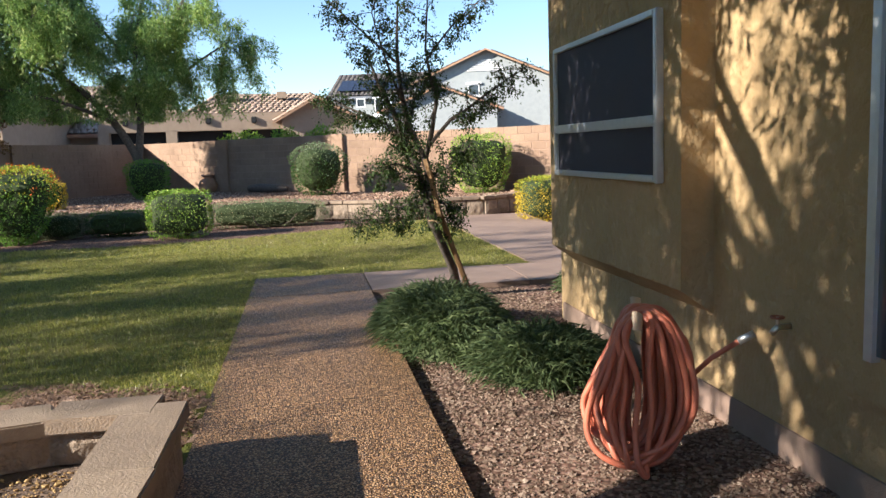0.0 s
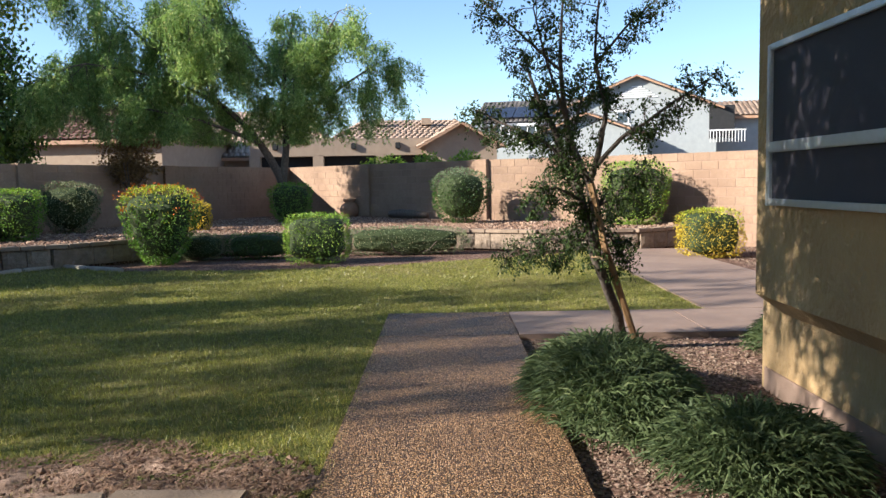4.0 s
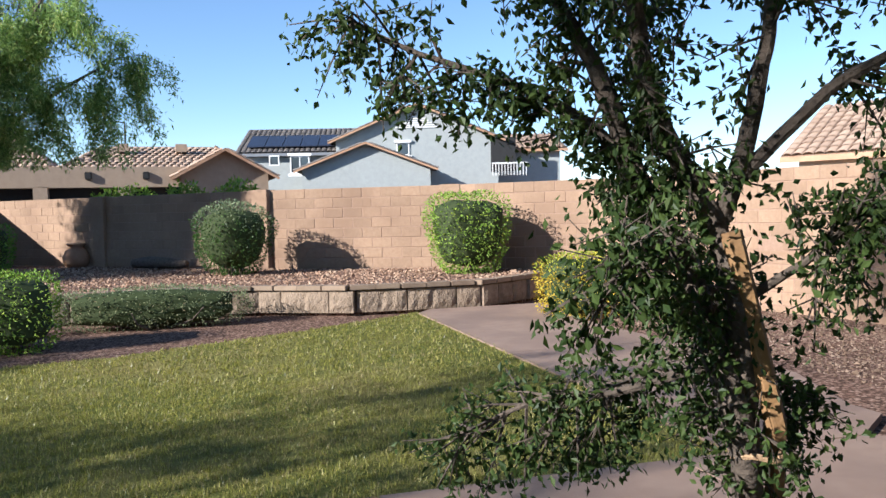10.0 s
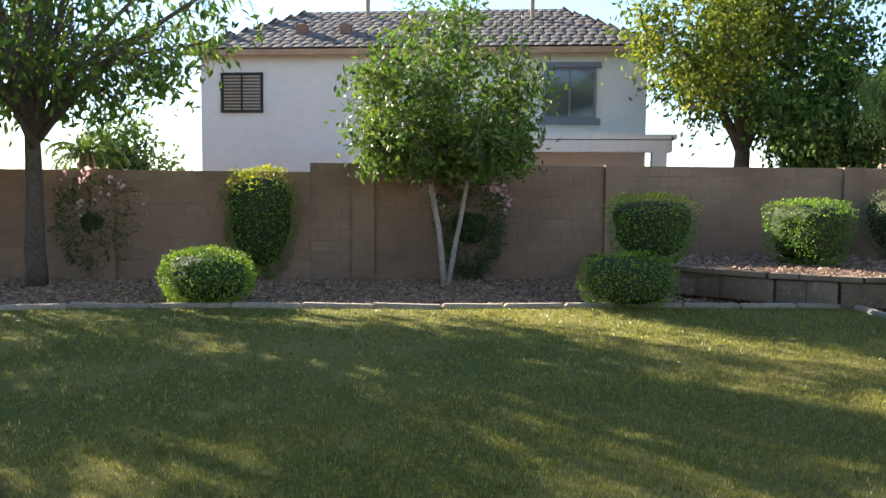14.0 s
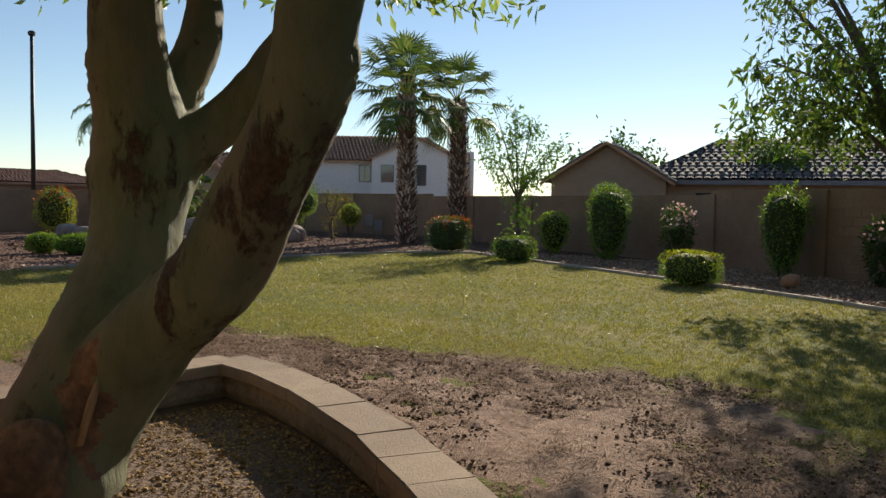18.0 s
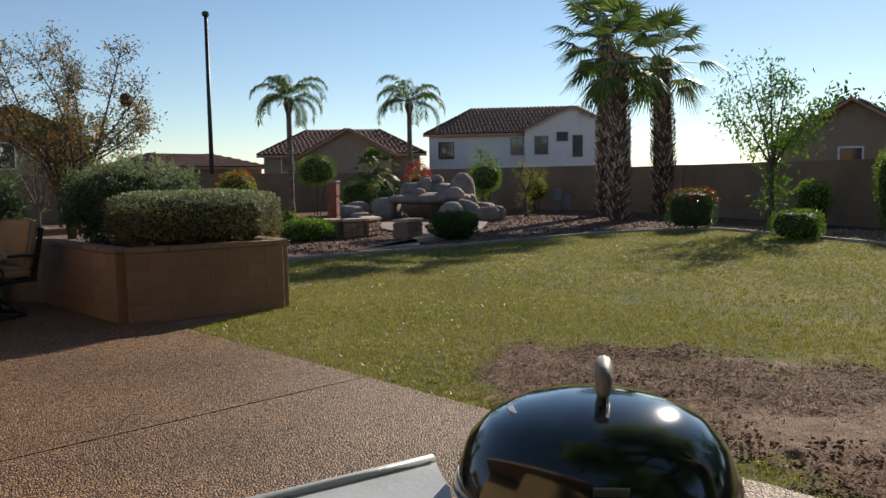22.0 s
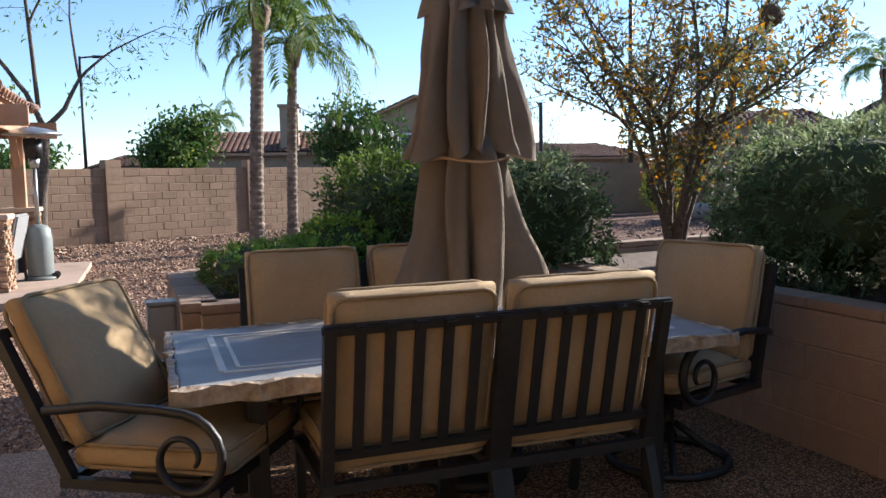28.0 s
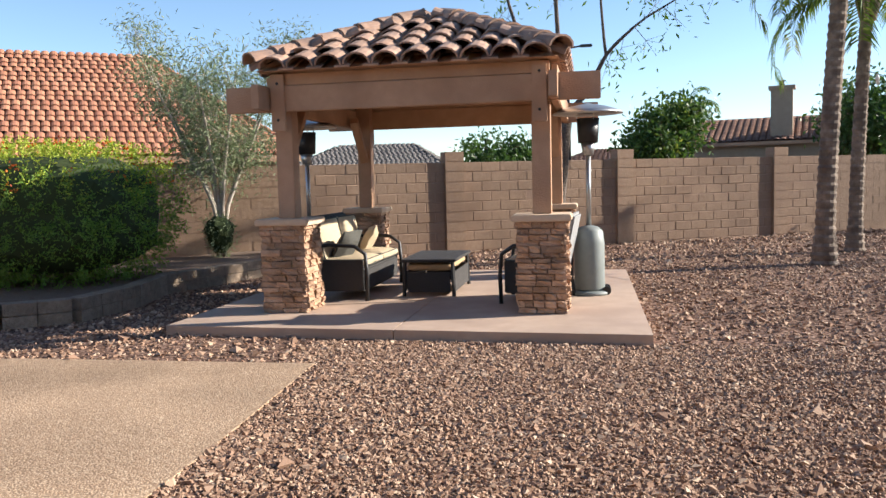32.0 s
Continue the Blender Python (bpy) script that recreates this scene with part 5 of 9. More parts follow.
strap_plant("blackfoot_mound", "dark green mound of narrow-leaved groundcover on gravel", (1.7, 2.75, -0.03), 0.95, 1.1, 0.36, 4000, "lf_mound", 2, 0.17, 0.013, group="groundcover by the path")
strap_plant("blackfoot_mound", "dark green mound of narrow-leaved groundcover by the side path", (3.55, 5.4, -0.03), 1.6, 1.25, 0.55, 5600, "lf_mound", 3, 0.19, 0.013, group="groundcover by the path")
# young tree with a stake
YT = [[(1.73, 5.85, -0.05, 0.054), (1.56, 5.58, 0.42, 0.046), (1.35, 5.28, 0.84, 0.042), (1.30, 5.34, 1.10, 0.038), (1.26, 5.38, 1.30, 0.035), (1.22, 5.43, 1.44, 0.038), (1.15, 5.48, 1.58, 0.034), (1.04, 5.54, 1.94, 0.026), (0.92, 5.62, 2.20, 0.018), (0.8, 5.7, 2.6, 0.008)],
      [(1.38, 5.32, 0.78, 0.036), (1.35, 5.30, 1.24, 0.033), (1.28, 5.37, 1.54, 0.030), (1.18, 5.44, 1.77, 0.032), (1.14, 5.46, 2.0, 0.026), (1.10, 5.5, 2.5, 0.018), (1.15, 5.6, 3.1, 0.007)],
      [(1.31, 5.37, 1.43, 0.030), (1.38, 5.32, 1.67, 0.026), (1.42, 5.30, 1.90, 0.022), (1.44, 5.29, 2.08, 0.018), (1.36, 5.32, 2.5, 0.012), (1.42, 5.3, 3.2, 0.006)],
      [(1.22, 5.43, 1.44, 0.022), (1.06, 5.53, 1.73, 0.018), (0.86, 5.65, 1.88, 0.013), (0.60, 5.82, 2.0, 0.009), (0.42, 5.95, 2.12, 0.005)],
      [(1.38, 5.33, 1.60, 0.022), (1.56, 5.21, 1.82, 0.018), (1.72, 5.12, 1.92, 0.014), (1.92, 5.02, 2.08, 0.010), (2.2, 4.95, 2.25, 0.005)],
      [(1.31, 5.38, 1.08, 0.016), (1.07, 5.53, 0.98, 0.012), (0.92, 5.62, 0.97, 0.009), (0.72, 5.74, 0.86, 0.005)],
      [(1.35, 5.34, 1.24, 0.016), (1.51, 5.25, 1.36, 0.012), (1.61, 5.18, 1.47, 0.008), (1.72, 5.12, 1.55, 0.005)],
      [(1.30, 5.40, 1.20, 0.014), (1.45, 5.62, 1.30, 0.010), (1.62, 5.85, 1.25, 0.005)], [(1.33, 5.36, 1.05, 0.014), (1.5, 5.4, 1.0, 0.010), (1.62, 5.5, 0.85, 0.005)],
      [(1.26, 5.40, 1.30, 0.014), (1.02, 5.2, 1.42, 0.010), (0.85, 5.1, 1.35, 0.005)], [(1.18, 5.44, 1.77, 0.016), (1.3, 5.75, 2.1, 0.011), (1.42, 6.05, 2.4, 0.005)],
      [(1.14, 5.46, 2.0, 0.016), (0.95, 5.15, 2.4, 0.011), (0.82, 4.95, 2.8, 0.005)], [(1.10, 5.5, 2.4, 0.014), (0.75, 5.6, 2.75, 0.009), (0.5, 5.7, 3.0, 0.005)],
      [(1.36, 5.32, 2.4, 0.014), (1.65, 5.4, 2.75, 0.009), (1.95, 5.45, 3.0, 0.005)], [(1.36, 5.34, 1.15, 0.012), (1.2, 5.55, 1.05, 0.009), (1.15, 5.75, 0.85, 0.005)]]
limb_tree("young_tree", "young multi-stemmed shade tree with dark compound leaves, tied to a stake", (0, 0, 0), YT, "lf_young", M["bark_dark"], 22000, 0.031, 0.55, 0.045, 3, 0.22, 0.5, 3, sub=3, thin=0.006, leaf_from=0.3, min_h=0.6)
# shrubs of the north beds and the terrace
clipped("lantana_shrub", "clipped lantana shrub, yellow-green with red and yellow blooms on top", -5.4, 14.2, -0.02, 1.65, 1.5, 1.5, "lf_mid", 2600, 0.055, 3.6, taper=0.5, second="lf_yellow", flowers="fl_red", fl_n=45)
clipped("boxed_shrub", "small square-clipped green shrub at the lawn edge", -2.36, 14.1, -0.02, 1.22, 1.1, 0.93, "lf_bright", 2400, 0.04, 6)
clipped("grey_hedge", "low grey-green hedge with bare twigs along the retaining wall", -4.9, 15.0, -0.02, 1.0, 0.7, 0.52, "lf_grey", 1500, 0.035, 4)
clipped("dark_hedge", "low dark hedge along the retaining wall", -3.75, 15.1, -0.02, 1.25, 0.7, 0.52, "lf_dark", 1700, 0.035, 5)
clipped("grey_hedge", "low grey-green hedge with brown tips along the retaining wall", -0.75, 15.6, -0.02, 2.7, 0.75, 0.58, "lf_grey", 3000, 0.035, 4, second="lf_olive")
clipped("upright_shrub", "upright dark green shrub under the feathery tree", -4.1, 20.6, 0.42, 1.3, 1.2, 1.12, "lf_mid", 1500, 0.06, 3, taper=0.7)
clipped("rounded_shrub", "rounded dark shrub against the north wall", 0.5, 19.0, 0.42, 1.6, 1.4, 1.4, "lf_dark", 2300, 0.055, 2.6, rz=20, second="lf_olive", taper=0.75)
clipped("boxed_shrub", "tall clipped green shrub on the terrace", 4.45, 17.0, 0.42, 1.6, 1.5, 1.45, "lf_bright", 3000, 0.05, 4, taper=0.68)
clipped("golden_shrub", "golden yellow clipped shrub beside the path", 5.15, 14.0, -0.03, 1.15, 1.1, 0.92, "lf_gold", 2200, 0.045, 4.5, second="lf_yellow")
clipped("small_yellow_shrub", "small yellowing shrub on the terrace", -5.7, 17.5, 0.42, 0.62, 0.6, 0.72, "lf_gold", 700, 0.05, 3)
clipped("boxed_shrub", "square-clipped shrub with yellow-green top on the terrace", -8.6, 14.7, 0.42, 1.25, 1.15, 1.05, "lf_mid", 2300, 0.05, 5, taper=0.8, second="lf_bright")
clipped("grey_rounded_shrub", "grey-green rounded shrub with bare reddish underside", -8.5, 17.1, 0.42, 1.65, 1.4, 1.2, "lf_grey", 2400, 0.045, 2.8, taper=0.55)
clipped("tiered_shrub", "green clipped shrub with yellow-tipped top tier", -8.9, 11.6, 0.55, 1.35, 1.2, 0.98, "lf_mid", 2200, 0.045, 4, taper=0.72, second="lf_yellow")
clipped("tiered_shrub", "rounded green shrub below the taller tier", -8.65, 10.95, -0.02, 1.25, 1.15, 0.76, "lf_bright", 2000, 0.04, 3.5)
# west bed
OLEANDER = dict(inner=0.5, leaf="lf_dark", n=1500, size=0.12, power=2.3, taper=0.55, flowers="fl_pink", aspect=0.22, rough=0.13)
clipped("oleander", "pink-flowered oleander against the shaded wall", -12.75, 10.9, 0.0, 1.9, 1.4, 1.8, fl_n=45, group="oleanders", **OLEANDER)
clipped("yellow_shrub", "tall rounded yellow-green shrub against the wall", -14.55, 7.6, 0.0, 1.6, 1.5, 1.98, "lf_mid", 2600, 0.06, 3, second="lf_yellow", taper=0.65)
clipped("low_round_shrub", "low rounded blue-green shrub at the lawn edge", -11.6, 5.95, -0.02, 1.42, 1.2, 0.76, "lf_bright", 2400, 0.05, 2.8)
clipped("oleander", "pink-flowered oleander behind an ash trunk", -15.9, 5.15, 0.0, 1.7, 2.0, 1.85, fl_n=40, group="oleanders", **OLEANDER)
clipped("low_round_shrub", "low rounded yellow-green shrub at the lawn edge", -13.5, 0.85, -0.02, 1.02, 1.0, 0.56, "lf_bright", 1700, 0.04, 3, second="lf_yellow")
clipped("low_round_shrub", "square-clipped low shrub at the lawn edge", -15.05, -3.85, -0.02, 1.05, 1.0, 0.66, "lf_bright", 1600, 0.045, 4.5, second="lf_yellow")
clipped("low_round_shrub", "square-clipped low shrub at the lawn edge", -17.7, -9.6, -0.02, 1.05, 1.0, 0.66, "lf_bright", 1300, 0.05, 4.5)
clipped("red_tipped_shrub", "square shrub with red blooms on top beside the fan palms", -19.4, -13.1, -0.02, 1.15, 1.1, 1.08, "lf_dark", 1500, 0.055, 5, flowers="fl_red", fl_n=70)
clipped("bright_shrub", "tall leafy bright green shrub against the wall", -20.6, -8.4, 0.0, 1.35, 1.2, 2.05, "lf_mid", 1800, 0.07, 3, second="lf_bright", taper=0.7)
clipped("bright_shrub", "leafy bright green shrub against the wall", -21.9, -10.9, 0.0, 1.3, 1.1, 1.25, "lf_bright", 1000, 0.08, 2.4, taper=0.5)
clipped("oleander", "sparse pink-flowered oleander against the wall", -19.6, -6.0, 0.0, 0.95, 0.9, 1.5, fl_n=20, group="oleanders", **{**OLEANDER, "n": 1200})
# brighter top leaves: the sunlit top is put into their colour
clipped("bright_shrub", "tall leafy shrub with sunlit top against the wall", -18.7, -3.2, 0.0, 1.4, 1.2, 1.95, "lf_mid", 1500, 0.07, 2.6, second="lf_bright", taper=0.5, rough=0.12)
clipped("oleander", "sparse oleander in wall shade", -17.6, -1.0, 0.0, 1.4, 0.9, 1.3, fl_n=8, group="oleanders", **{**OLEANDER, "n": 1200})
# trees of the west bed
CT = [[(0, 0, -0.05, 0.055), (-0.06, -0.08, 0.9, 0.05), (-0.15, -0.22, 1.8, 0.045)], [(0.03, 0.05, -0.05, 0.045), (0.12, 0.2, 0.9, 0.04), (0.2, 0.32, 1.7, 0.036)]]
C = [[(-0.15, -0.22, 1.75, 0.045), (-0.5 + 0.9 * math.cos(a), -0.1 + 0.9 * math.sin(a), 2.5, 0.03), (1.35 * math.cos(a) * (0.35 if i % 3 == 0 else 1), 1.35 * math.sin(a) * (0.35 if i % 3 == 0 else 1), 4.4 if i % 3 == 0 else 3.4 + 0.25 * (i % 2), 0.01)] for i, a in enumerate(np.linspace(0, 2 * math.pi, 9, endpoint=False))]
C += [[(0.2, 0.32, 1.7, 0.035), (0.6 * math.cos(a), 0.3 + 0.6 * math.sin(a), 2.2, 0.02), (1.2 * math.cos(a), 1.2 * math.sin(a), 2.5, 0.008)] for a in np.linspace(0.3, 6.2, 7)]
limb_tree("citrus_tree", "small citrus tree with glossy yellow-green leaves and whitewashed twin trunks", (-12.25, 10.1, 0), CT + C, "lf_citrus", M["bark_pale"], 14500, 0.14, 0.42, 0.36, 4, 0.5, 0.1, 5, second="lf_mid", leaf_from=0.3, min_h=1.75)
for nm, at, h, w, sd, lb in (("ash_tree", (-16.3, -0.6, 0), 9.6, 6.8, 11, "ash tree with drooping green leaves and a forked dark trunk"), ("ash_tree", (-15.0, 4.0, 0), 9.4, 6.8, 12, "ash tree with drooping yellow-green leaves and a forked dark trunk")):
    limb_tree(nm, lb, at, auto_limbs(h, 0.14, w, sd, 0.28, 11) + [[(0.1 * math.cos(k), 0.1 * math.sin(k), 2.2 + 0.12 * k, 0.05), (1.2 * math.cos(k * 1.9 + sd), 1.2 * math.sin(k * 1.9 + sd), 3.4 + 0.2 * (k % 3), 0.03), (2.5 * math.cos(k * 1.9 + sd), 2.5 * math.sin(k * 1.9 + sd), 3.5 + 0.5 * (k % 3), 0.01)] for k in range(9)], "lf_ash", M["bark"], 8000 if sd == 11 else 7200, 0.2, 0.36, 0.2, 3, 0.95, 0.5, sd, second="lf_mid", leaf_from=0.3, sub=3, min_h=1.9)
limb_tree("acacia_tree", "multi-stemmed fine-leaved dark tree between the ash trees", (-17.3, 2.0, 0),
          [[(0.1 * i, 0.1 * i, -0.05, 0.07), (0.25 * math.cos(i * 1.3), 0.3 * math.sin(i * 1.3), 1.5, 0.05), (1.5 * math.cos(i * 1.3), 1.5 * math.sin(i * 1.3), 4.4, 0.03), (2.2 * math.cos(i * 1.3), 2.2 * math.sin(i * 1.3), 7.2 - 0.8 * (i % 2), 0.01)] for i in range(7)],
          "lf_dark", M["bark"], 24000, 0.14, 0.22, 0.34, 4, 0.8, 0.5, 21, leaf_from=0.3, min_h=1.4)
limb_tree("thin_tree", "slender open-crowned young tree by the wall", (-20.9, -11.6, 0), auto_limbs(4.4, 0.06, 3.0, 31, 0.38, 7), "lf_mid", M["bark"], 2400, 0.15, 0.35, 0.3, 2, 0.5, 0.4, 31, leaf_from=0.45)
# feathery mesquite on the terrace
MQ = [[(-4.2, 21.4, 0.4, 0.14), (-4.45, 21.3, 1.5, 0.12), (-5.0, 21.15, 2.6, 0.1), (-6.0, 20.8, 3.7, 0.07), (-7.6, 20.2, 4.4, 0.03)],
      [(-4.45, 21.3, 1.5, 0.11), (-4.3, 21.3, 2.8, 0.09), (-4.35, 21.3, 4.2, 0.06), (-4.0, 21.5, 6.2, 0.02)], [(-4.3, 21.3, 2.8, 0.06), (-3.2, 21.6, 3.9, 0.045), (-1.6, 21.6, 4.9, 0.015)],
      [(-5.0, 21.15, 2.6, 0.06), (-6.3, 20.2, 3.2, 0.04), (-8.2, 19.4, 3.6, 0.012)], [(-6.0, 20.8, 3.7, 0.05), (-6.8, 20.6, 5.2, 0.03), (-7.2, 20.4, 6.4, 0.01)], [(-4.35, 21.3, 4.2, 0.05), (-5.3, 20.9, 5.4, 0.03), (-5.8, 20.6, 6.8, 0.01)],
      [(-4.3, 21.3, 3.4, 0.04), (-3.4, 20.6, 4.8, 0.03), (-2.6, 20.2, 6.0, 0.01)], [(-6.8, 20.3, 3.6, 0.03), (-8.6, 20.9, 4.9, 0.02), (-9.6, 21.0, 5.4, 0.008)], [(-6.0, 20.8, 3.7, 0.05), (-7.8, 20.0, 5.4, 0.03), (-9.0, 19.4, 6.6, 0.008)], [(-7.6, 20.2, 4.4, 0.03), (-8.9, 19.2, 4.6, 0.02), (-9.8, 18.8, 4.2, 0.008)], [(-5.0, 21.1, 4.2, 0.05), (-5.6, 19.9, 5.2, 0.03), (-6.2, 19.0, 5.8, 0.008)]]
limb_tree("mesquite_tree", "spreading feathery mesquite with drooping grey-green sprays", (0, 0, 0), MQ, "lf_feather", M["bark"], 150000, 0.125, 0.22, 0.17, 4, 1.0, 0.6, 41, hang=0.22, leaf_from=0.3, min_h=2.6, sag=0.7)
# big planter tree
PV = [[(-1.82, -1.70, 0.06, 0.38), (-1.93, -1.68, 0.4, 0.29), (-2.11, -1.70, 0.72, 0.25), (-2.35, -1.81, 1.08, 0.225), (-2.44, -1.86, 1.35, 0.235), (-2.46, -1.86, 1.6, 0.26), (-2.42, -1.83, 1.86, 0.215), (-2.37, -1.82, 2.1, 0.19), (-2.33, -1.8, 2.6, 0.17), (-2.3, -1.7, 3.4, 0.13), (-2.0, -1.6, 4.8, 0.06)],
      [(-1.98, -1.68, 0.25, 0.2), (-2.08, -1.5, 0.6, 0.21), (-2.17, -1.22, 0.92, 0.195), (-2.24, -0.88, 1.2, 0.185), (-2.25, -0.55, 1.65, 0.165), (-2.2, -0.3, 2.0, 0.16), (-2.2, -0.05, 2.6, 0.14), (-2.3, 0.5, 3.5, 0.1), (-2.5, 1.1, 4.6, 0.05)],
      [(-2.52, -1.82, 1.6, 0.15), (-2.74, -1.62, 1.83, 0.125), (-2.82, -1.44, 2.0, 0.112), (-2.95, -1.28, 2.25, 0.105), (-3.3, -0.8, 3.0, 0.08), (-4.0, -0.2, 4.2, 0.03)],
      [(-2.52, -1.9, 1.65, 0.15), (-2.74, -1.92, 2.1, 0.122), (-2.9, -1.95, 2.5, 0.1), (-3.2, -2.4, 3.4, 0.06), (-3.6, -3.0, 4.5, 0.025)], [(-2.33, -1.8, 2.6, 0.12), (-1.5, -2.2, 3.3, 0.08), (-0.7, -2.5, 4.2, 0.03)],
      [(-2.32, -1.75, 3.1, 0.09), (-1.5, -0.9, 3.8, 0.06), (-0.7, 0.1, 4.5, 0.02)], [(-2.22, 0.1, 2.9, 0.08), (-1.5, 0.9, 3.5, 0.05), (-0.7, 1.6, 4.1, 0.02)], [(-2.3, 0.4, 3.4, 0.06), (-3.2, 1.2, 4.1, 0.04), (-3.9, 2.0, 4.4, 0.015)],
      [(-2.2, -1.7, 3.8, 0.07), (-1.6, -2.4, 4.8, 0.04), (-1.3, -3.0, 5.4, 0.015)], [(-2.3, 0.3, 3.3, 0.06), (-1.7, 0.3, 4.4, 0.04), (-1.0, 0.6, 5.2, 0.015)]]
PV = [[(-2.2 + (x + 2.2) * (1 + 0.55 * min(max(z - 2.6, 0) / 1.5, 1)), -0.9 + (y + 0.9) * (1 + 0.6 * min(max(z - 2.6, 0) / 1.5, 1)), z if z < 2.6 else 2.6 + (z - 2.6) * 1.75, r) for x, y, z, r in limb] for limb in PV]
# extra crown limbs above the view, added to shade the house wall
PV += [[(-2.25, -0.9, 2.7, 0.06), (-2.2 + 1.5 * math.cos(k * 0.9), -0.6 + 1.6 * math.sin(k * 0.9), 3.3 + 0.25 * (k % 3), 0.04), (-2.1 + 2.7 * math.cos(k * 0.9), -0.4 + 3.0 * math.sin(k * 0.9), 3.9 + 0.5 * (k % 3), 0.015)] for k in range(14)]
# unseen high limbs reaching north, added to shade the east block wall
PV += [[(-2.4, 1.6, 5.6, 0.05), (-2.0 + 0.6 * (k - 1), 3.2, 6.2 + 0.3 * k, 0.03), (-1.6 + 1.1 * (k - 1), 4.8, 6.4 + 0.4 * k, 0.012)] for k in range(3)]
PV += [[(-2.4, 3.2, 6.0, 0.04), (-2.2 + 0.8 * (k - 1.5), 5.6, 6.4, 0.025), (-2.0 + 1.3 * (k - 1.5), 7.8, 6.6 + 0.2 * k, 0.01)] for k in range(4)]
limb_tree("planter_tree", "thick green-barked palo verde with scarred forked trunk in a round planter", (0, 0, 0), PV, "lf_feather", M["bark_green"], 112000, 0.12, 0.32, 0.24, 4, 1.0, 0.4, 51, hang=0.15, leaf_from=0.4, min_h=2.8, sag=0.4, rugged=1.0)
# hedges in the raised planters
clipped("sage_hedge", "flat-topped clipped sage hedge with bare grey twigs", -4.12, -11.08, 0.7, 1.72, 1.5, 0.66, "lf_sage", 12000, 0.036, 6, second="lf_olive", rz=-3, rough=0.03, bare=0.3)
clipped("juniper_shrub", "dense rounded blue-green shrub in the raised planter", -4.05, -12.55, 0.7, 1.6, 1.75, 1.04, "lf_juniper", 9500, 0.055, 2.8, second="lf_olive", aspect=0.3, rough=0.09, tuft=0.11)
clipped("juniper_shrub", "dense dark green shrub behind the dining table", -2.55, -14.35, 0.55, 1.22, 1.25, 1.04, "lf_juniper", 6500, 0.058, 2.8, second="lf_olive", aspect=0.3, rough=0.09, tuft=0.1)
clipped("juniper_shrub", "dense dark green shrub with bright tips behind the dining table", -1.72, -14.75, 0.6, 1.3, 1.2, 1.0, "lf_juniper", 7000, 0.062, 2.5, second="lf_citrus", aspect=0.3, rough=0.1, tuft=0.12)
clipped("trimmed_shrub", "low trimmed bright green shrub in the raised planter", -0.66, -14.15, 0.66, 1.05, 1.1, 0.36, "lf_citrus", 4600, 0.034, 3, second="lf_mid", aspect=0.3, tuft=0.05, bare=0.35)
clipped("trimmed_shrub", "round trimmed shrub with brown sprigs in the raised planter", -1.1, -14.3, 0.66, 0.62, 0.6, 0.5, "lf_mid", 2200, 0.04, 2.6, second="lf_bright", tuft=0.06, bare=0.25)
AT = [[(0.03 * math.cos(i), 0.03 * math.sin(i), -0.05, 0.045), (0.1 * math.cos(i * 1.1), 0.13 * math.sin(i * 1.1), 0.6, 0.034), (0.42 * math.cos(i * 1.1 + 0.3), 0.46 * math.sin(i * 1.1 + 0.3), 1.45, 0.022), (0.95 * math.cos(i * 1.1), 1.0 * math.sin(i * 1.1), 2.1 + 0.3 * (i % 3), 0.012), (1.35 * math.cos(i * 1.1 - 0.2), 1.3 * math.sin(i * 1.1 - 0.2), 2.7 + 0.25 * (i % 3), 0.005)] for i in range(8)]
AT += [[(0.42 * math.cos(i * 1.1 + 0.3), 0.46 * math.sin(i * 1.1 + 0.3), 1.45, 0.018), (0.95 * math.cos(i * 1.1 + 0.9), 0.95 * math.sin(i * 1.1 + 0.9), 1.75, 0.011), (1.5 * math.cos(i * 1.1 + 1.0), 1.5 * math.sin(i * 1.1 + 1.0), 2.0 + 0.2 * (i % 2), 0.005)] for i in range(8)]
AT += [[(0.0, 0.0, 0.5, 0.03), (0.05, -0.05, 1.6, 0.02), (-0.05, 0.05, 2.6, 0.012), (0.1, 0.1, 3.4, 0.005)]]
AT = [[(x * 0.78, y * 0.75, z * 0.84, r * 0.85) for x, y, z, r in limb] for limb in AT]
limb_tree("autumn_tree", "slender open tree turning yellow and orange behind the planter hedges", (-3.8, -14.12, 0.55), AT,
          "lf_autumn", M["bark"], 9500, 0.058, 0.36, 0.11, 3, 0.34, -0.6, 61, second="lf_orange", leaf_from=0.3, thin=0.006)
# palms
fan_palm("fan_palm", "shaggy-trunked fan palm beyond the lawn", (-22.4, -17.4, 0), 5.3, (0.2, 0.1), 0.27, 1)
fan_palm("fan_palm", "tall shaggy-trunked fan palm beyond the lawn", (-25.2, -19.9, 0), 6.6, (-0.3, -0.2), 0.25, 2)
fan_palm("fan_palm", "shaggy-trunked fan palm beyond the lawn", (-26.9, -18.4, 0), 5.7, (0.0, -0.2), 0.36, 3)
feather_palm("queen_palm", "slim queen palm behind the rock grotto", (-19.2, -32.0, 0), 4.9, seed=4, reach=2.3)
feather_palm("queen_palm", "slim queen palm behind the rock grotto", (-25.6, -31.4, 0), 5.1, seed=5, reach=2.3)
feather_palm("queen_palm", "tall queen palm on the gravel by the south wall", (-1.9, -25.6, 0), 5.0, (-0.2, 0.1), 0.145, seed=6, reach=2.4)
feather_palm("queen_palm", "tall queen palm with dead fronds on the south gravel", (-3.0, -27.8, 0), 4.6, (-0.15, 0), 0.125, seed=7, reach=2.4)
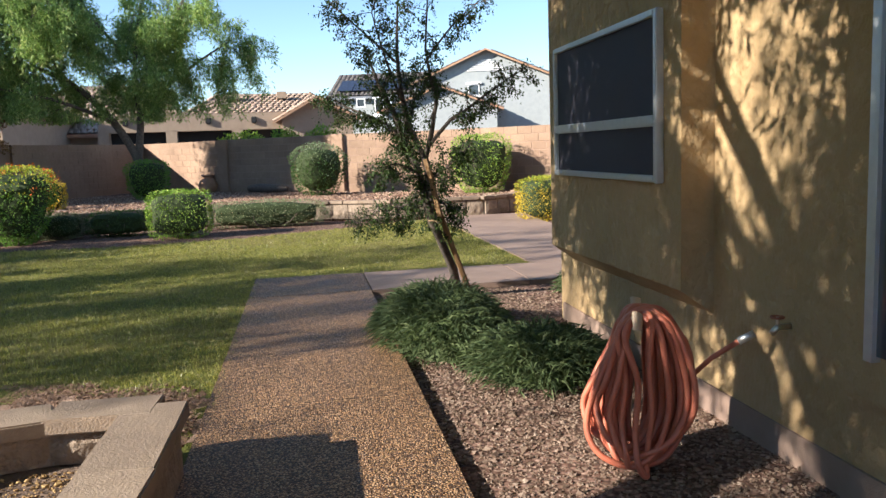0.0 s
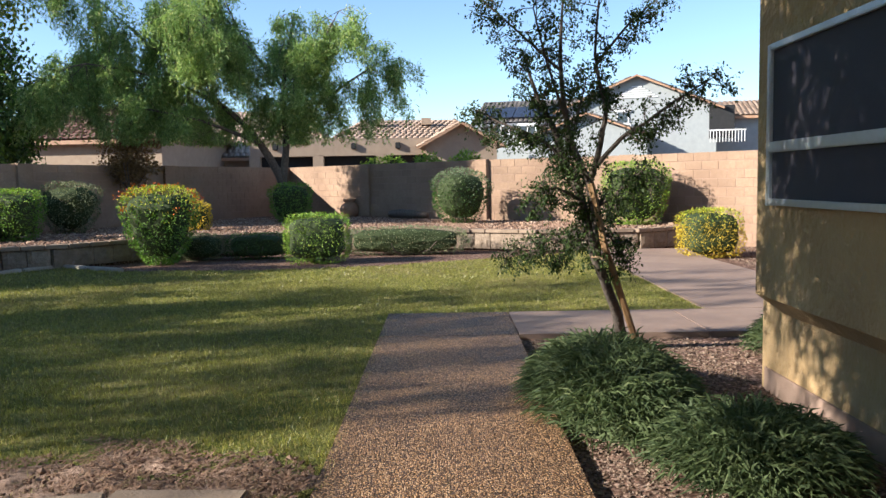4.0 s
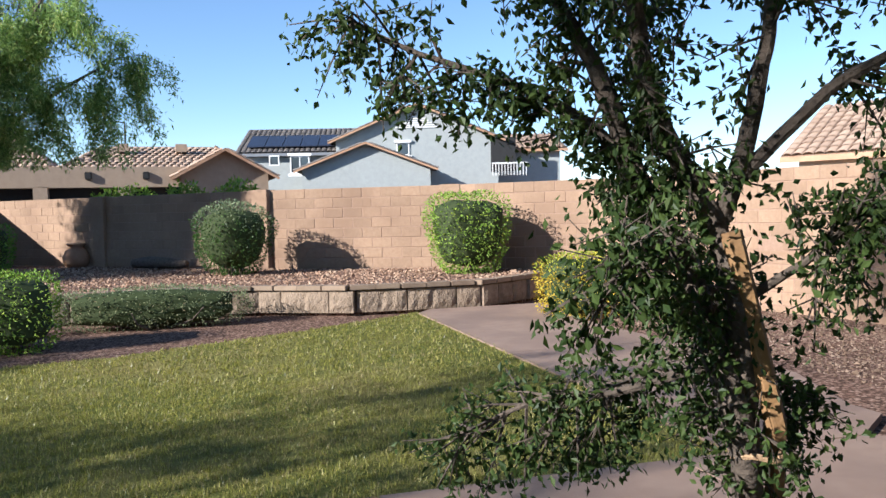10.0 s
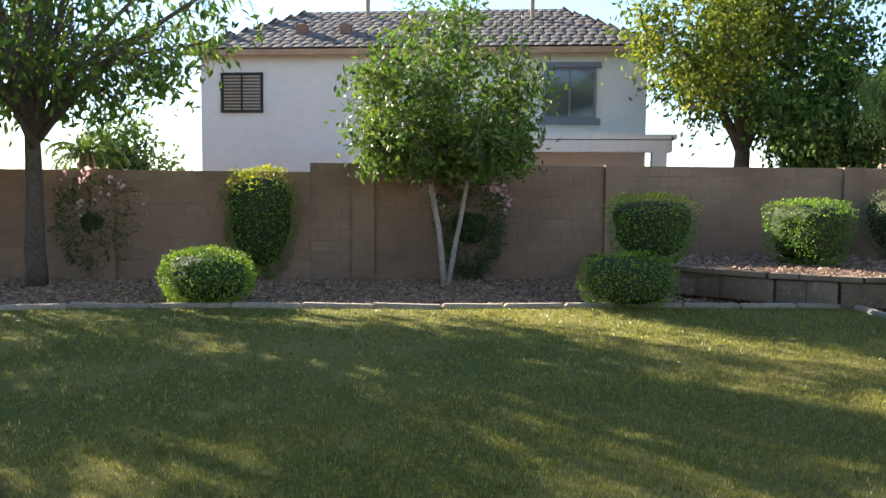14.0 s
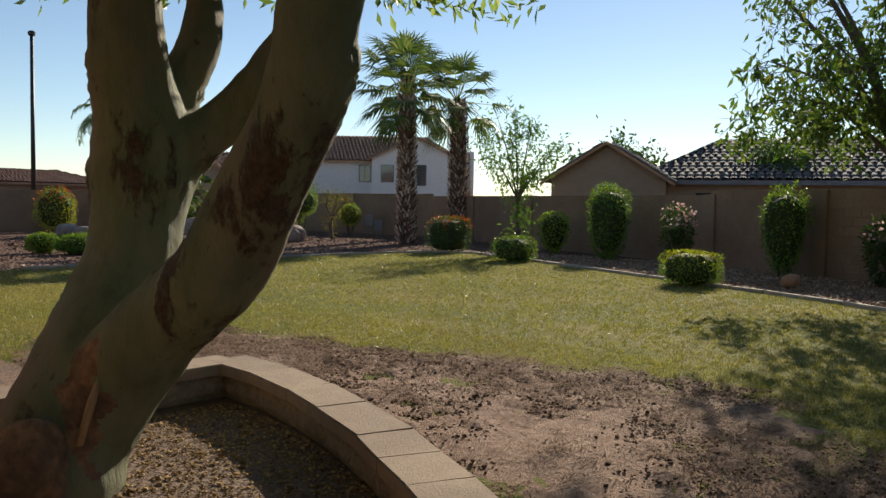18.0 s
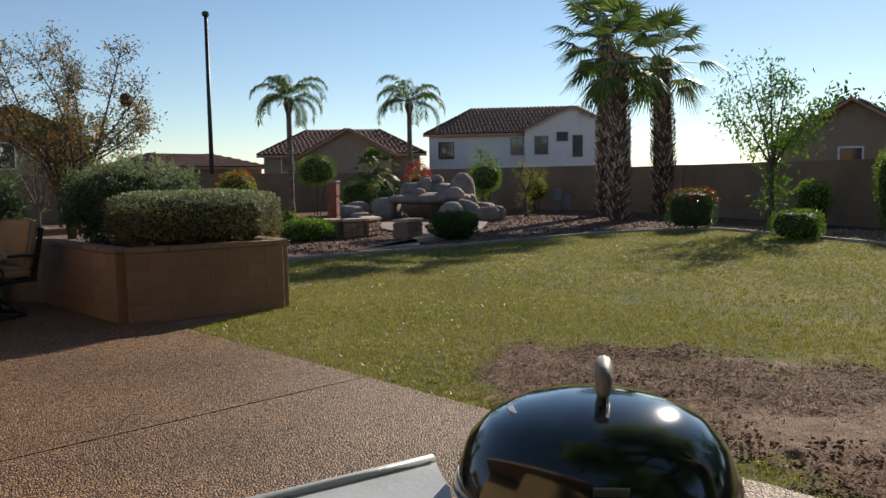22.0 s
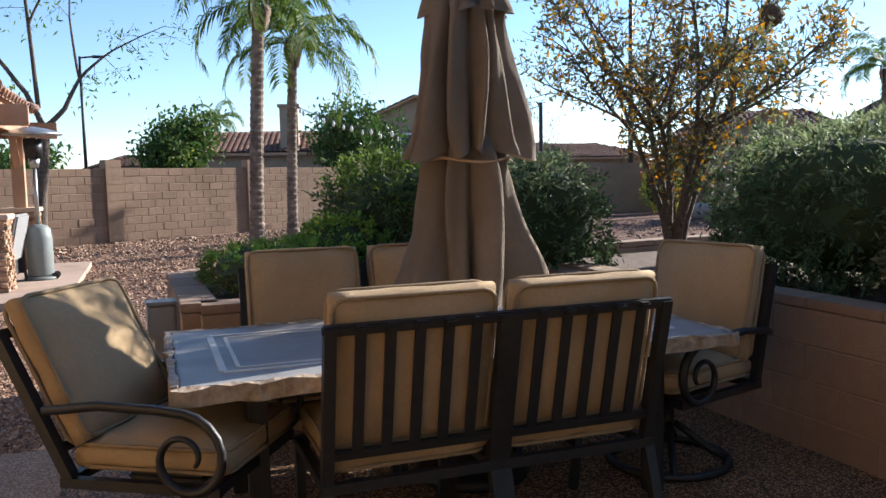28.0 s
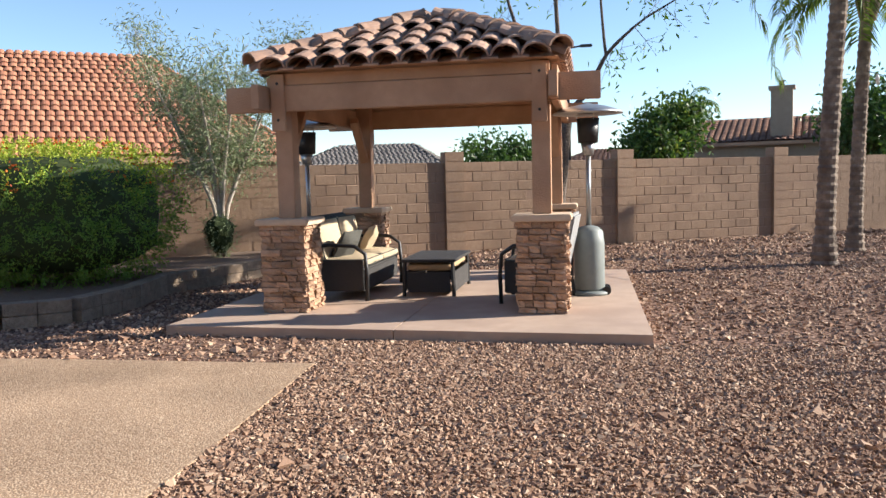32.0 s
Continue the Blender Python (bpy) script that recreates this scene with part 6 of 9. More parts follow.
# by the pavilion
limb_tree("bare_tree", "sparse-leaved tree with dark forked trunk behind the pavilion", (2.3, -27.1, 0), [[(0, 0, -0.05, 0.14), (-0.03, 0, 1.0, 0.12), (-0.2, 0, 2.6, 0.11)], [(-0.2, 0, 2.5, 0.07), (0.1, 0.1, 3.3, 0.05), (0.7, 0.1, 4.2, 0.035), (1.0, 0.2, 5.4, 0.012)], [(-0.1, 0, 3.0, 0.05), (0.0, 0, 5.0, 0.035), (0.1, 0.1, 6.4, 0.012)],
          [(-0.2, 0, 2.6, 0.06), (-0.6, 0, 3.0, 0.05), (-0.9, 0, 3.6, 0.035), (-1.6, 0.1, 4.2, 0.02), (-2.6, 0.2, 4.7, 0.007)], [(-0.9, 0, 3.6, 0.03), (-0.8, 0.2, 4.8, 0.02), (-0.9, 0.2, 6.0, 0.008)], [(0.0, 0, 4.6, 0.03), (-0.4, 0.1, 5.4, 0.02), (-1.2, 0.2, 6.2, 0.008)]],
          "lf_mid", M["bark"], 650, 0.13, 0.28, 0.3, 1, 0.7, 0.3, 71, leaf_from=0.4, thin=0.008)
limb_tree("olive_tree", "multi-stemmed grey-green olive in the side bed", (8.0, -25.2, 0.2), [[(0, 0, -0.05, 0.05), (0.12 * math.cos(i * 1.7), 0.12 * math.sin(i * 1.7), 0.9, 0.035), (0.6 * math.cos(i * 1.7), 0.5 * math.sin(i * 1.7), 2.0, 0.025), (1.25 * math.cos(i * 1.7), 1.0 * math.sin(i * 1.7), 3.5 - 0.5 * (i % 2), 0.007)] for i in range(8)],
          "lf_olive", M["bark_pale"], 15000, 0.095, 0.22, 0.3, 4, 0.62, -0.5, 72, leaf_from=0.4, thin=0.006)
clipped("olive_suckers", "low clump of leafy olive suckers at the trunk foot", 8.0, -25.1, 0.2, 0.7, 0.7, 0.8, "lf_olive", 500, 0.08, 2.2, taper=0.6, rough=0.2, aspect=0.2)
# the lime top stands in for sun on the hedge
clipped("flowering_hedge", "big dark green hedge with orange-red blooms and sunlit top", 8.75, -21.9, 0.2, 2.9, 2.6, 1.85, "lf_mid", 17000, 0.052, 3.6, second="lf_sunlit", inner=0.82, flowers="fl_red", fl_n=90, aspect=0.35, rough=0.07, tuft=0.13)

# ---- houses round about ----
def barrel(w=0.28, ln=0.42, n=5):
    v = []
    for k in range(2):
        s = 1.0 if k == 0 else 0.86
        for i in range(n + 1):
            a = math.pi * i / n
            v.append((-math.cos(a) * w / 2 * s, k * ln, math.sin(a) * w * 0.24 * s + (0.025 if k == 0 else 0.0)))
    f = [(i, i + 1, n + 2 + i, n + 1 + i) for i in range(n)]
    return v, f


def tiled(name, a, b, c, d, material, parent, w=0.3, course=0.38, lip=0.0):
    """Rows of barrel tiles over the roof plane with eave a-b and ridge d-c."""
    a, b, c, d = (np.array(p, float) for p in (a, b, c, d))
    ex = b - a
    wide = np.linalg.norm(ex)
    ex = ex / wide
    up = (d - a) - ex * ((d - a) @ ex)
    high = np.linalg.norm(up)
    up = up / high
    nz = np.cross(ex, up)
    if nz[2] < 0:
        nz = -nz
    x_d, x_c = (d - a) @ ex, (c - a) @ ex
    flat = material is M["tile_slate"]
    if material is M["tile_orange"]:
        w, course = 0.22, 0.28
    v, f = barrel(w, course * 1.12)
    if flat:
        v = [(p[0] * 1.06, p[1], p[2] * 0.45) for p in v]
    mats = []
    for r in range(int(high / course)):
        y = r * course
        lo, hi = x_d * y / high, wide + (x_c - wide) * y / high
        k = int((hi - lo) / w)
        for i in range(k):
            x = lo + (hi - lo - k * w) / 2 + (i + 0.5) * w
            m = np.zeros((3, 4))
            m[:, 0], m[:, 1], m[:, 2], m[:, 3] = ex, up, nz, a + ex * x + up * (y - lip) + nz * 0.015
            mats.append(m)
    bm = bmesh.new()
    bm.faces.new([bm.verts.new(p) for p in (a, b, c, d)])
    bmesh.ops.solidify(bm, geom=bm.faces[:], thickness=-0.08)
    deck = part("roof_deck", bm, material, parent)
    if mats:
        part("roof_tiles", solid_copies("roof_tiles", v, f, np.array(mats), material), None, deck, kind="stuff")
    return deck


def window_on(parent, u, z, w, h, frame_mat, style="slide", sill=None, depth=0.06):
    """A window on a wall that lies along local x at y = 0 and faces -y."""
    win = part("window", box(bmesh.new(), (u, -0.01, z), (w, 0.03, h)), M["glass"], parent, "dark glazed window")
    fr = bmesh.new()
    for sx in (-1, 1):
        box(fr, (u + sx * w / 2, -0.03, z), (0.06, depth, h + 0.06))
    for sz in (-1, 1):
        box(fr, (u, -0.032, z + sz * h / 2), (w - 0.06, depth, 0.06))
    if style == "slide":
        box(fr, (u, -0.034, z), (0.045, depth * 0.8, h))
    part("window_frame", fr, frame_mat, win)
    if sill is not None:
        part("window_sill", box(bmesh.new(), (u, -0.06, z - h / 2 - 0.11), (w + 0.3, 0.14, 0.16)), sill, win)
        part("window_head", box(bmesh.new(), (u, -0.06, z + h / 2 + 0.1), (w + 0.3, 0.14, 0.14)), sill, win)
    return win


def house_block(root, u0, w, dpt, z_eave, z_ridge, wall, tile, ridge="x", hip=0.0, over=0.4, y0=0.0, z0=-0.2):
    """One block of a house in the root's frame: the front along x at y0, facing -y, dpt deep."""
    u1, y1 = u0 + w, y0 + dpt
    bm = bmesh.new()
    if ridge == "x":
        ym = (y0 + y1) / 2
        for pts in ([(u0, y0, z0), (u1, y0, z0), (u1, y0, z_eave), (u0, y0, z_eave)], [(u1, y1, z0), (u0, y1, z0), (u0, y1, z_eave), (u1, y1, z_eave)]):
            bm.faces.new([bm.verts.new(p) for p in pts])
        for u, q in ((u0, 1), (u1, -1)):
            pts = [(u, y0, z0), (u, y0, z_eave)] + ([] if hip else [(u, ym, z_ridge)]) + [(u, y1, z_eave), (u, y1, z0)]
            bm.faces.new([bm.verts.new(p) for p in (pts if q > 0 else pts[::-1])])
        part("wall", bm, wall, root)
        sl = (z_ridge - z_eave) / (dpt / 2)
        ze = z_eave - over * sl
        a0, a1 = (u0 - over, u1 + over)
        tiled("roof", (a0, y0 - over, ze), (a1, y0 - over, ze), (a1 - hip, ym, z_ridge), (a0 + hip, ym, z_ridge), tile, root)
        tiled("roof", (a1, y1 + over, ze), (a0, y1 + over, ze), (a0 + hip, ym, z_ridge), (a1 - hip, ym, z_ridge), tile, root)
        if hip:
            tiled("roof", (a0, y1 + over, ze), (a0, y0 - over, ze), (a0 + hip, ym, z_ridge), (a0 + hip, ym, z_ridge), tile, root)
            tiled("roof", (a1, y0 - over, ze), (a1, y1 + over, ze), (a1 - hip, ym, z_ridge), (a1 - hip, ym, z_ridge), tile, root)
        part("fascia", box(bmesh.new(), ((u0 + u1) / 2, y0 - over + 0.02, ze - 0.08), (w + 2 * over, 0.05, 0.16)), M["trim_grey"] if tile is M["tile_grey"] else M["wood_beam"], root)
    else:
        um = (u0 + u1) / 2
        for y, q in ((y0, 1), (y1, -1)):
            pts = [(u0, y, z0), (u1, y, z0), (u1, y, z_eave), (um, y, z_ridge), (u0, y, z_eave)]
            bm.faces.new([bm.verts.new(p) for p in (pts if q > 0 else pts[::-1])])
        for u, q in ((u0, 1), (u1, -1)):
            pts = [(u, y0, z0), (u, y0, z_eave), (u, y1, z_eave), (u, y1, z0)]
            bm.faces.new([bm.verts.new(p) for p in (pts if q > 0 else pts[::-1])])
        part("wall", bm, wall, root)
        sl = (z_ridge - z_eave) / (w / 2)
        ze = z_eave - over * sl
        tiled("roof", (u0 - over, y1 + over, ze), (u0 - over, y0 - over, ze), (um, y0 - over, z_ridge), (um, y1 + over, z_ridge), tile, root)
        tiled("roof", (u1 + over, y0 - over, ze), (u1 + over, y1 + over, ze), (um, y1 + over, z_ridge), (um, y0 - over, z_ridge), tile, root)
        bm = bmesh.new()
        for ua, ub in ((u0 - over, um), (u1 + over, um)):
            tube(bm, [(ua, y0 - over, ze - 0.06), (ub, y0 - over, z_ridge - 0.06)], 0.07, 4)
        part("fascia", bm, M["wood_beam"], root)


def house(name, label, p0, p1):
    """A house whose front runs from p0 (left, seen from the yard) to p1; returns the root and the front's length."""
    a = math.degrees(math.atan2(p1[1] - p0[1], p1[0] - p0[0]))
    return thing(name, label, "house", (*p0, 0), a), math.hypot(p1[0] - p0[0], p1[1] - p0[1])


# white two-storey house to the west
H, L = house("white_house", "white stucco two-storey house with grey-brown flat tile roof beyond the wall", (-23.7, 8.7), (-16.6, 18.8))
house_block(H, 0.0, L, 8.0, 5.6, 7.4, M["stucco_white"], M["tile_slate"], "x", hip=2.6, over=0.35)
window_on(H, 10.3, 4.25, 1.35, 1.3, M["trim_grey"], sill=M["trim_grey"])
window_on(H, 1.2, 4.3, 1.15, 1.05, M["dark"])
for z in np.arange(3.85, 4.8, 0.09):
    part("blind_slat", box(bmesh.new(), (1.2, -0.035, z), (1.05, 0.01, 0.045)), M["stucco_tan"], H)
part("pop_out", box(bmesh.new(), (3.5, -0.12, 1.55), (2.3, 0.3, 2.4)), M["stucco_white"], H)
part("patio_beam", box(bmesh.new(), (9.6, -1.8, 2.72), (6.2, 0.35, 0.3), bevel=0.02), M["stucco_white"], H)
part("patio_roof", box(bmesh.new(), (9.6, -0.95, 2.95), (6.4, 2.1, 0.12)), M["stucco_white"], H)
for u in (6.8, 12.4):
    part("patio_post", box(bmesh.new(), (u, -1.8, 1.2), (0.35, 0.35, 2.75)), M["stucco_white"], H)
for u, y in ((4.2, 3.0), (9.3, 2.6)):
    part("vent_pipe", cyl(bmesh.new(), (u, y, 6.3), 0.07, 0.07, 1.3, 10), M["stucco_tan"], H)
for u in (2.6, 3.9, 5.9):
    part("roof_vent", box(bmesh.new(), (u, 1.2, 6.25), (0.3, 0.35, 0.3)), M["tile_brown"], H)
# tan single-storey house to the north
H, L = house("tan_house", "tan stucco house with pale tile roof beyond the north wall", (-13.2, 38.6), (2.7, 39.4))
house_block(H, -1.0, 9.0, 9.0, 3.05, 5.5, M["stucco_tan"], M["tile_tan"], "x", hip=3.0)
house_block(H, 7.4, 8.4, 8.5, 3.45, 4.95, M["stucco_tan"], M["tile_tan"], "x", hip=2.2, y0=0.5)
part("porch_beam", box(bmesh.new(), (8.6, -1.6, 3.2), (9.2, 0.5, 0.8)), M["stucco_tan"], H)
part("porch_shade", box(bmesh.new(), (8.6, -0.6, 1.4), (8.9, 1.3, 2.8)), M["dark"], H, "deep shade of the covered porch")
for u in (4.2, 7.2, 10.2, 13.0):
    part("porch_post", box(bmesh.new(), (u, -1.6, 1.4), (0.5, 0.5, 2.9)), M["stucco_tan"], H)
house_block(H, 12.3, 3.4, 5.0, 3.35, 4.3, M["stucco_tan"], M["tile_tan"], "y", y0=-2.2)
window_on(H, 14.9, 2.2, 0.8, 0.9, M["trim_white"])
window_on(H, 14.2, 3.55, 0.9, 0.35, M["trim_white"])
for u in (5.2, 8.9, 11.0):
    part("wall_lamp", box(bmesh.new(), (u, -1.9, 3.25), (0.25, 0.15, 0.3), bevel=0.03), M["dark"], H)
for u in (10.0, 12.5):
    part("roof_vent", box(bmesh.new(), (u, 3.2, 4.75), (0.5, 0.4, 0.35)), M["stucco_tan"], H)
# grey two-storey house to the north-east
H, L = house("grey_house", "pale grey two-storey house with gable and solar panels", (2.0, 49.2), (18.6, 45.2))
house_block(H, 0.0, 7.0, 9.0, 5.2, 6.9, M["stucco_grey"], M["tile_grey"], "x", y0=1.0)
house_block(H, 5.3, 9.0, 10.0, 5.7, 7.6, M["stucco_grey"], M["tile_grey"], "y")
house_block(H, 3.7, 6.7, 4.0, 4.0, 5.3, M["stucco_grey"], M["tile_grey"], "y", y0=-2.5)
house_block(H, 13.6, 4.5, 8.0, 5.2, 6.3, M["stucco_grey"], M["tile_tan"], "x", y0=1.5)
for i in range(6):
    m = pose(0.7 + i * 1.0, 0.9 + 1.2, 5.85, 21)
    part("solar_panel", box(bmesh.new(), (0, 0, 0), (0.96, 2.2, 0.05)), M["panel"], H, at=m)
window_on(H, 1.9, 4.6, 0.5, 0.5, M["trim_white"], "plain")
window_on(H, 3.3, 4.35, 1.0, 0.9, M["trim_white"], sill=M["trim_white"])
window_on(H, 9.0, 5.1, 0.65, 0.65, M["trim_white"], "plain", sill=M["trim_white"])
for i in range(6):
    part("gable_slat", box(bmesh.new(), (9.8, -0.03, 6.3 + i * 0.12), (2.4 - i * 0.36, 0.05, 0.07)), M["trim_white"], H)
part("balcony_shade", box(bmesh.new(), (14.6, -0.02, 4.7), (1.4, 0.1, 1.9)), M["dark"], H)
part("balcony_rail", box(bmesh.new(), (14.9, -0.4, 4.2), (2.0, 0.06, 0.07)), M["trim_white"], H)
for i in range(12):
    part("baluster", box(bmesh.new(), (13.95 + i * 0.17, -0.4, 3.85), (0.035, 0.04, 0.66)), M["trim_white"], H)
window_on(H, 5.3, 3.4, 0.9, 0.6, M["trim_white"], sill=M["trim_white"])
window_on(H, 8.9, 3.4, 0.9, 0.6, M["trim_white"], sill=M["trim_white"])
# cream two-storey house to the east
H, L = house("cream_house", "cream stucco two-storey house with pale tile roof and arched window", (18.6, 18.1), (22.0, 12.0))
house_block(H, 0.0, L + 4, 8.0, 5.55, 7.2, M["stucco_cream"], M["tile_tan"], "x", hip=2.5)
house_block(H, -5.2, 5.6, 6.0, 3.1, 4.6, M["stucco_cream"], M["tile_tan"], "x", y0=0.6)
window_on(H, 2.3, 5.05, 1.5, 0.55, M["trim_white"], "plain", sill=M["stucco_cream"])
for i in range(5):
    part("louvre", box(bmesh.new(), (2.3, -0.06, 4.86 + i * 0.1), (1.4, 0.05, 0.05)), M["trim_white"], H)
w = window_on(H, 2.2, 3.65, 1.3, 0.95, M["trim_white"], sill=M["stucco_cream"])
bm = bmesh.new()
bmesh.ops.create_circle(bm, cap_ends=True, segments=24, radius=0.65, matrix=Matrix.Translation((2.2, -0.025, 4.12)) @ Matrix.Diagonal((1, 1, 0.42, 1)) @ Matrix.Rotation(math.pi / 2, 4, "X"))
part("arched_pane", bm, M["glass"], w)
part("low_window", box(bmesh.new(), (-1.9, 0.56, 2.85), (1.6, 0.06, 0.3)), M["glass"], H)
# low tan house to the west
H, L = house("low_house", "low tan stucco house with grey-brown tile roof behind the wall", (-26.7, -13.9), (-32.0, 2.6))
house_block(H, 0.0, 4.2, 9.0, 2.55, 3.85, M["stucco_tan"], M["tile_grey"], "y", over=0.35)
house_block(H, 3.4, 14.0, 9.5, 2.6, 4.3, M["stucco_tan"], M["tile_grey"], "x", y0=0.8, hip=3.0)
part("porch_shade", box(bmesh.new(), (8.2, 0.72, 1.0), (6.0, 0.1, 2.0)), M["dark"], H)
window_on(H, 2.1, 2.0, 0.7, 0.5, M["trim_white"], "plain")
# white two-storey house to the south-west
H, L = house("far_white_house", "white two-storey house with red-brown tile roof", (-41.3, -46.9), (-50.2, -36.0))
house_block(H, 0.0, L, 10.0, 4.85, 7.0, M["stucco_white"], M["tile_brown"], "x", hip=3.4, over=0.4)
house_block(H, 7.2, L - 7.4, 4.0, 4.9, 6.5, M["stucco_white"], M["tile_brown"], "y", y0=-1.2, over=0.3)
window_on(H, 1.3, 3.5, 1.1, 1.2, M["dark"])
for u, w_, h_, z_ in ((6.6, 0.9, 1.25, 3.7), (8.4, 0.9, 1.25, 3.7), (9.9, 0.75, 0.6, 4.3), (11.0, 0.65, 1.5, 3.6)):
    win = window_on(H, u, z_, w_, h_, M["trim_grey"]) if u < 7 else None
    if win is None:
        win = part("window", box(bmesh.new(), (u, -1.22, z_), (w_, 0.06, h_)), M["glass"], H)
        part("window_frame", box(bmesh.new(), (u, -1.215, z_), (w_ + 0.1, 0.05, h_ + 0.1)), M["trim_grey"], win)
part("chimney", box(bmesh.new(), (L + 0.6, 3.0, 3.4), (1.0, 1.0, 4.6)), M["stucco_white"], H)
# tan houses to the south
H, L = house("far_tan_house", "tan two-storey house with brown tile roof", (-27.0, -46.9), (-34.8, -40.8))
house_block(H, 0.0, L, 9.0, 3.2, 4.9, M["stucco_tan"], M["tile_brown"], "x", hip=3.0)
house_block(H, 2.6, 5.4, 4.0, 3.1, 4.6, M["stucco_tan"], M["tile_brown"], "y", y0=-1.5)
window_on(H, 1.5, 2.4, 0.8, 0.9, M["trim_white"])
H, L = house("brown_house", "brown two-storey house with chimney beyond the south wall", (-4.6, -52.0), (-17.0, -48.8))
house_block(H, 5.2, 7.6, 8.0, 4.0, 5.7, M["stucco_tan"], M["tile_brown"], "y")
house_block(H, -2.5, 8.0, 7.0, 3.0, 4.2, M["stucco_tan"], M["tile_brown"], "x", y0=0.6)
window_on(H, 8.2, 3.0, 1.7, 1.4, M["trim_white"])
window_on(H, 10.9, 3.0, 1.2, 0.9, M["trim_white"])
part("chimney", box(bmesh.new(), (2.3, 1.2, 3.0), (0.95, 0.95, 4.6)), M["stucco_tan"], H)
part("chimney_cap", box(bmesh.new(), (2.3, 1.2, 5.35), (1.15, 1.15, 0.14)), M["stucco_tan"], H)
part("flue", cyl(bmesh.new(), (2.3, 1.2, 5.4), 0.1, 0.1, 0.3, 10), M["dark"], H)
for i, (x, y, w, e, r, lb) in enumerate(((19.5, -59.0, 9.0, 2.5, 3.9, "low tan house with brown tile roof far behind the wall"), (3.0, -64.0, 7.0, 2.5, 3.3, "low tan house far behind the wall"), (-24.0, -56.0, 9.0, 2.6, 3.6, "low tan house far behind the wall"), (-20.5, 33.0, 9.0, 3.6, 5.2, "tan house with brown tile roof behind the trees"))):
    H, L = house("distant_house", lb, (x, y), (x - w * math.copysign(1, -y), y - 1.0))
    house_block(H, 0, w, 8.0, e, r, M["stucco_tan"], M["tile_brown"] if i else M["tile_grey"], "x", hip=2.5)
# neighbour's house with the orange tile roof
H, L = house("orange_roof_house", "tan house with a long orange clay tile roof", (20.0, -25.0), (9.6, -32.2))
house_block(H, 0.0, L, 9.0, 2.5, 5.3, M["stucco_tan"], M["tile_orange"], "x", over=0.5, hip=3.4)
window_on(H, 10.9, 1.9, 0.9, 0.6, M["trim_white"])

# own house wall beside the path
W = thing("own_house", "golden tan stucco house wall with screened window and dappled shade", "house", kind="structure")
part("wall", box(bmesh.new(), (4.9, -0.425, 1.9), (5.0, 9.65, 4.2)), M["stucco"], W, "rough golden stucco wall")
part("wall", box(bmesh.new(), (5.6, -9.0, 1.9), (3.6, 7.4, 4.2)), M["stucco"], W, "rough golden stucco wall")
bm = bmesh.new()
prof = [(2.42, 0.54), (2.2, 0.7), (2.2, 4.0), (2.42, 4.0)]
lo, hi = [[bm.verts.new((x, y, z)) for x, z in prof] for y in (1.62, 4.03)]
bm.faces.new(lo)
bm.faces.new(hi[::-1])
for i in range(4):
    bm.faces.new((lo[i], hi[i], hi[(i + 1) % 4], lo[(i + 1) % 4]))
part("window_bay", bm, M["stucco"], W, "stucco window bay with a sloped foot")
win = part("bay_window", box(bmesh.new(), (2.19, 2.805, 1.80), (0.03, 1.86, 0.95)), M["screen"], W, "dark sun screen over a window")
bm = bmesh.new()
for y in (1.86, 3.75):
    box(bm, (2.175, y, 1.80), (0.05, 0.045, 1.0), bevel=0.006)
for z in (1.325, 1.665, 2.28):
    box(bm, (2.173, 2.805, z), (0.05, 1.85, 0.04 if z != 1.665 else 0.065), bevel=0.006)
part("window_frame", bm, M["aluminium"], win, "white aluminium screen frame")
for y, z in ((1.87, 1.66), (3.2, 1.66), (3.6, 1.33)):
    part("frame_clip", box(bmesh.new(), (2.145, y, z), (0.012, 0.03, 0.02)), M["aluminium"], win)
part("window_surround", box(bmesh.new(), (2.38, -0.65, 1.55), (0.1, 2.18, 2.2), bevel=0.02), M["stucco"], W, "raised stucco window surround")
part("foundation", box(bmesh.new(), (2.415, -0.45, 0.03), (0.06, 9.55, 0.2)), M["walk"], W, "bare concrete footing")
part("side_window", box(bmesh.new(), (2.325, -0.66, 1.6), (0.03, 1.72, 1.85)), M["glass"], W)
bm = bmesh.new()
for y in (0.2, -1.52):
    box(bm, (2.32, y, 1.6), (0.06, 0.05, 1.9))
part("side_window_frame", bm, M["aluminium"], W)
single("roof_eave", box(bmesh.new(), (4.9, -3.6, 4.1), (6.2, 18.0, 0.25)), M["tile_tan"], "tan roof edge of the own house", "roof", kind="structure")

# ---- pavilion on the south gravel ----
P = thing("pavilion", "wooden garden pavilion with ledgestone piers and a tiled hip roof", "pavilion")
part("slab", prism(bmesh.new(), [(1.19, -24.27), (3.5, -24.33), (3.5, -19.37), (1.16, -19.24)], -0.1, 0.06), M["walk_lit"], P, "smooth tan concrete slab")
part("slab", prism(bmesh.new(), [(3.51, -24.33), (5.9, -24.4), (5.88, -19.49), (3.51, -19.37)], -0.1, 0.06), M["walk_lit"], P, "smooth tan concrete slab")
PIERS = [(4.93, -20.55), (2.175, -20.55), (4.93, -23.65), (2.175, -23.65)]


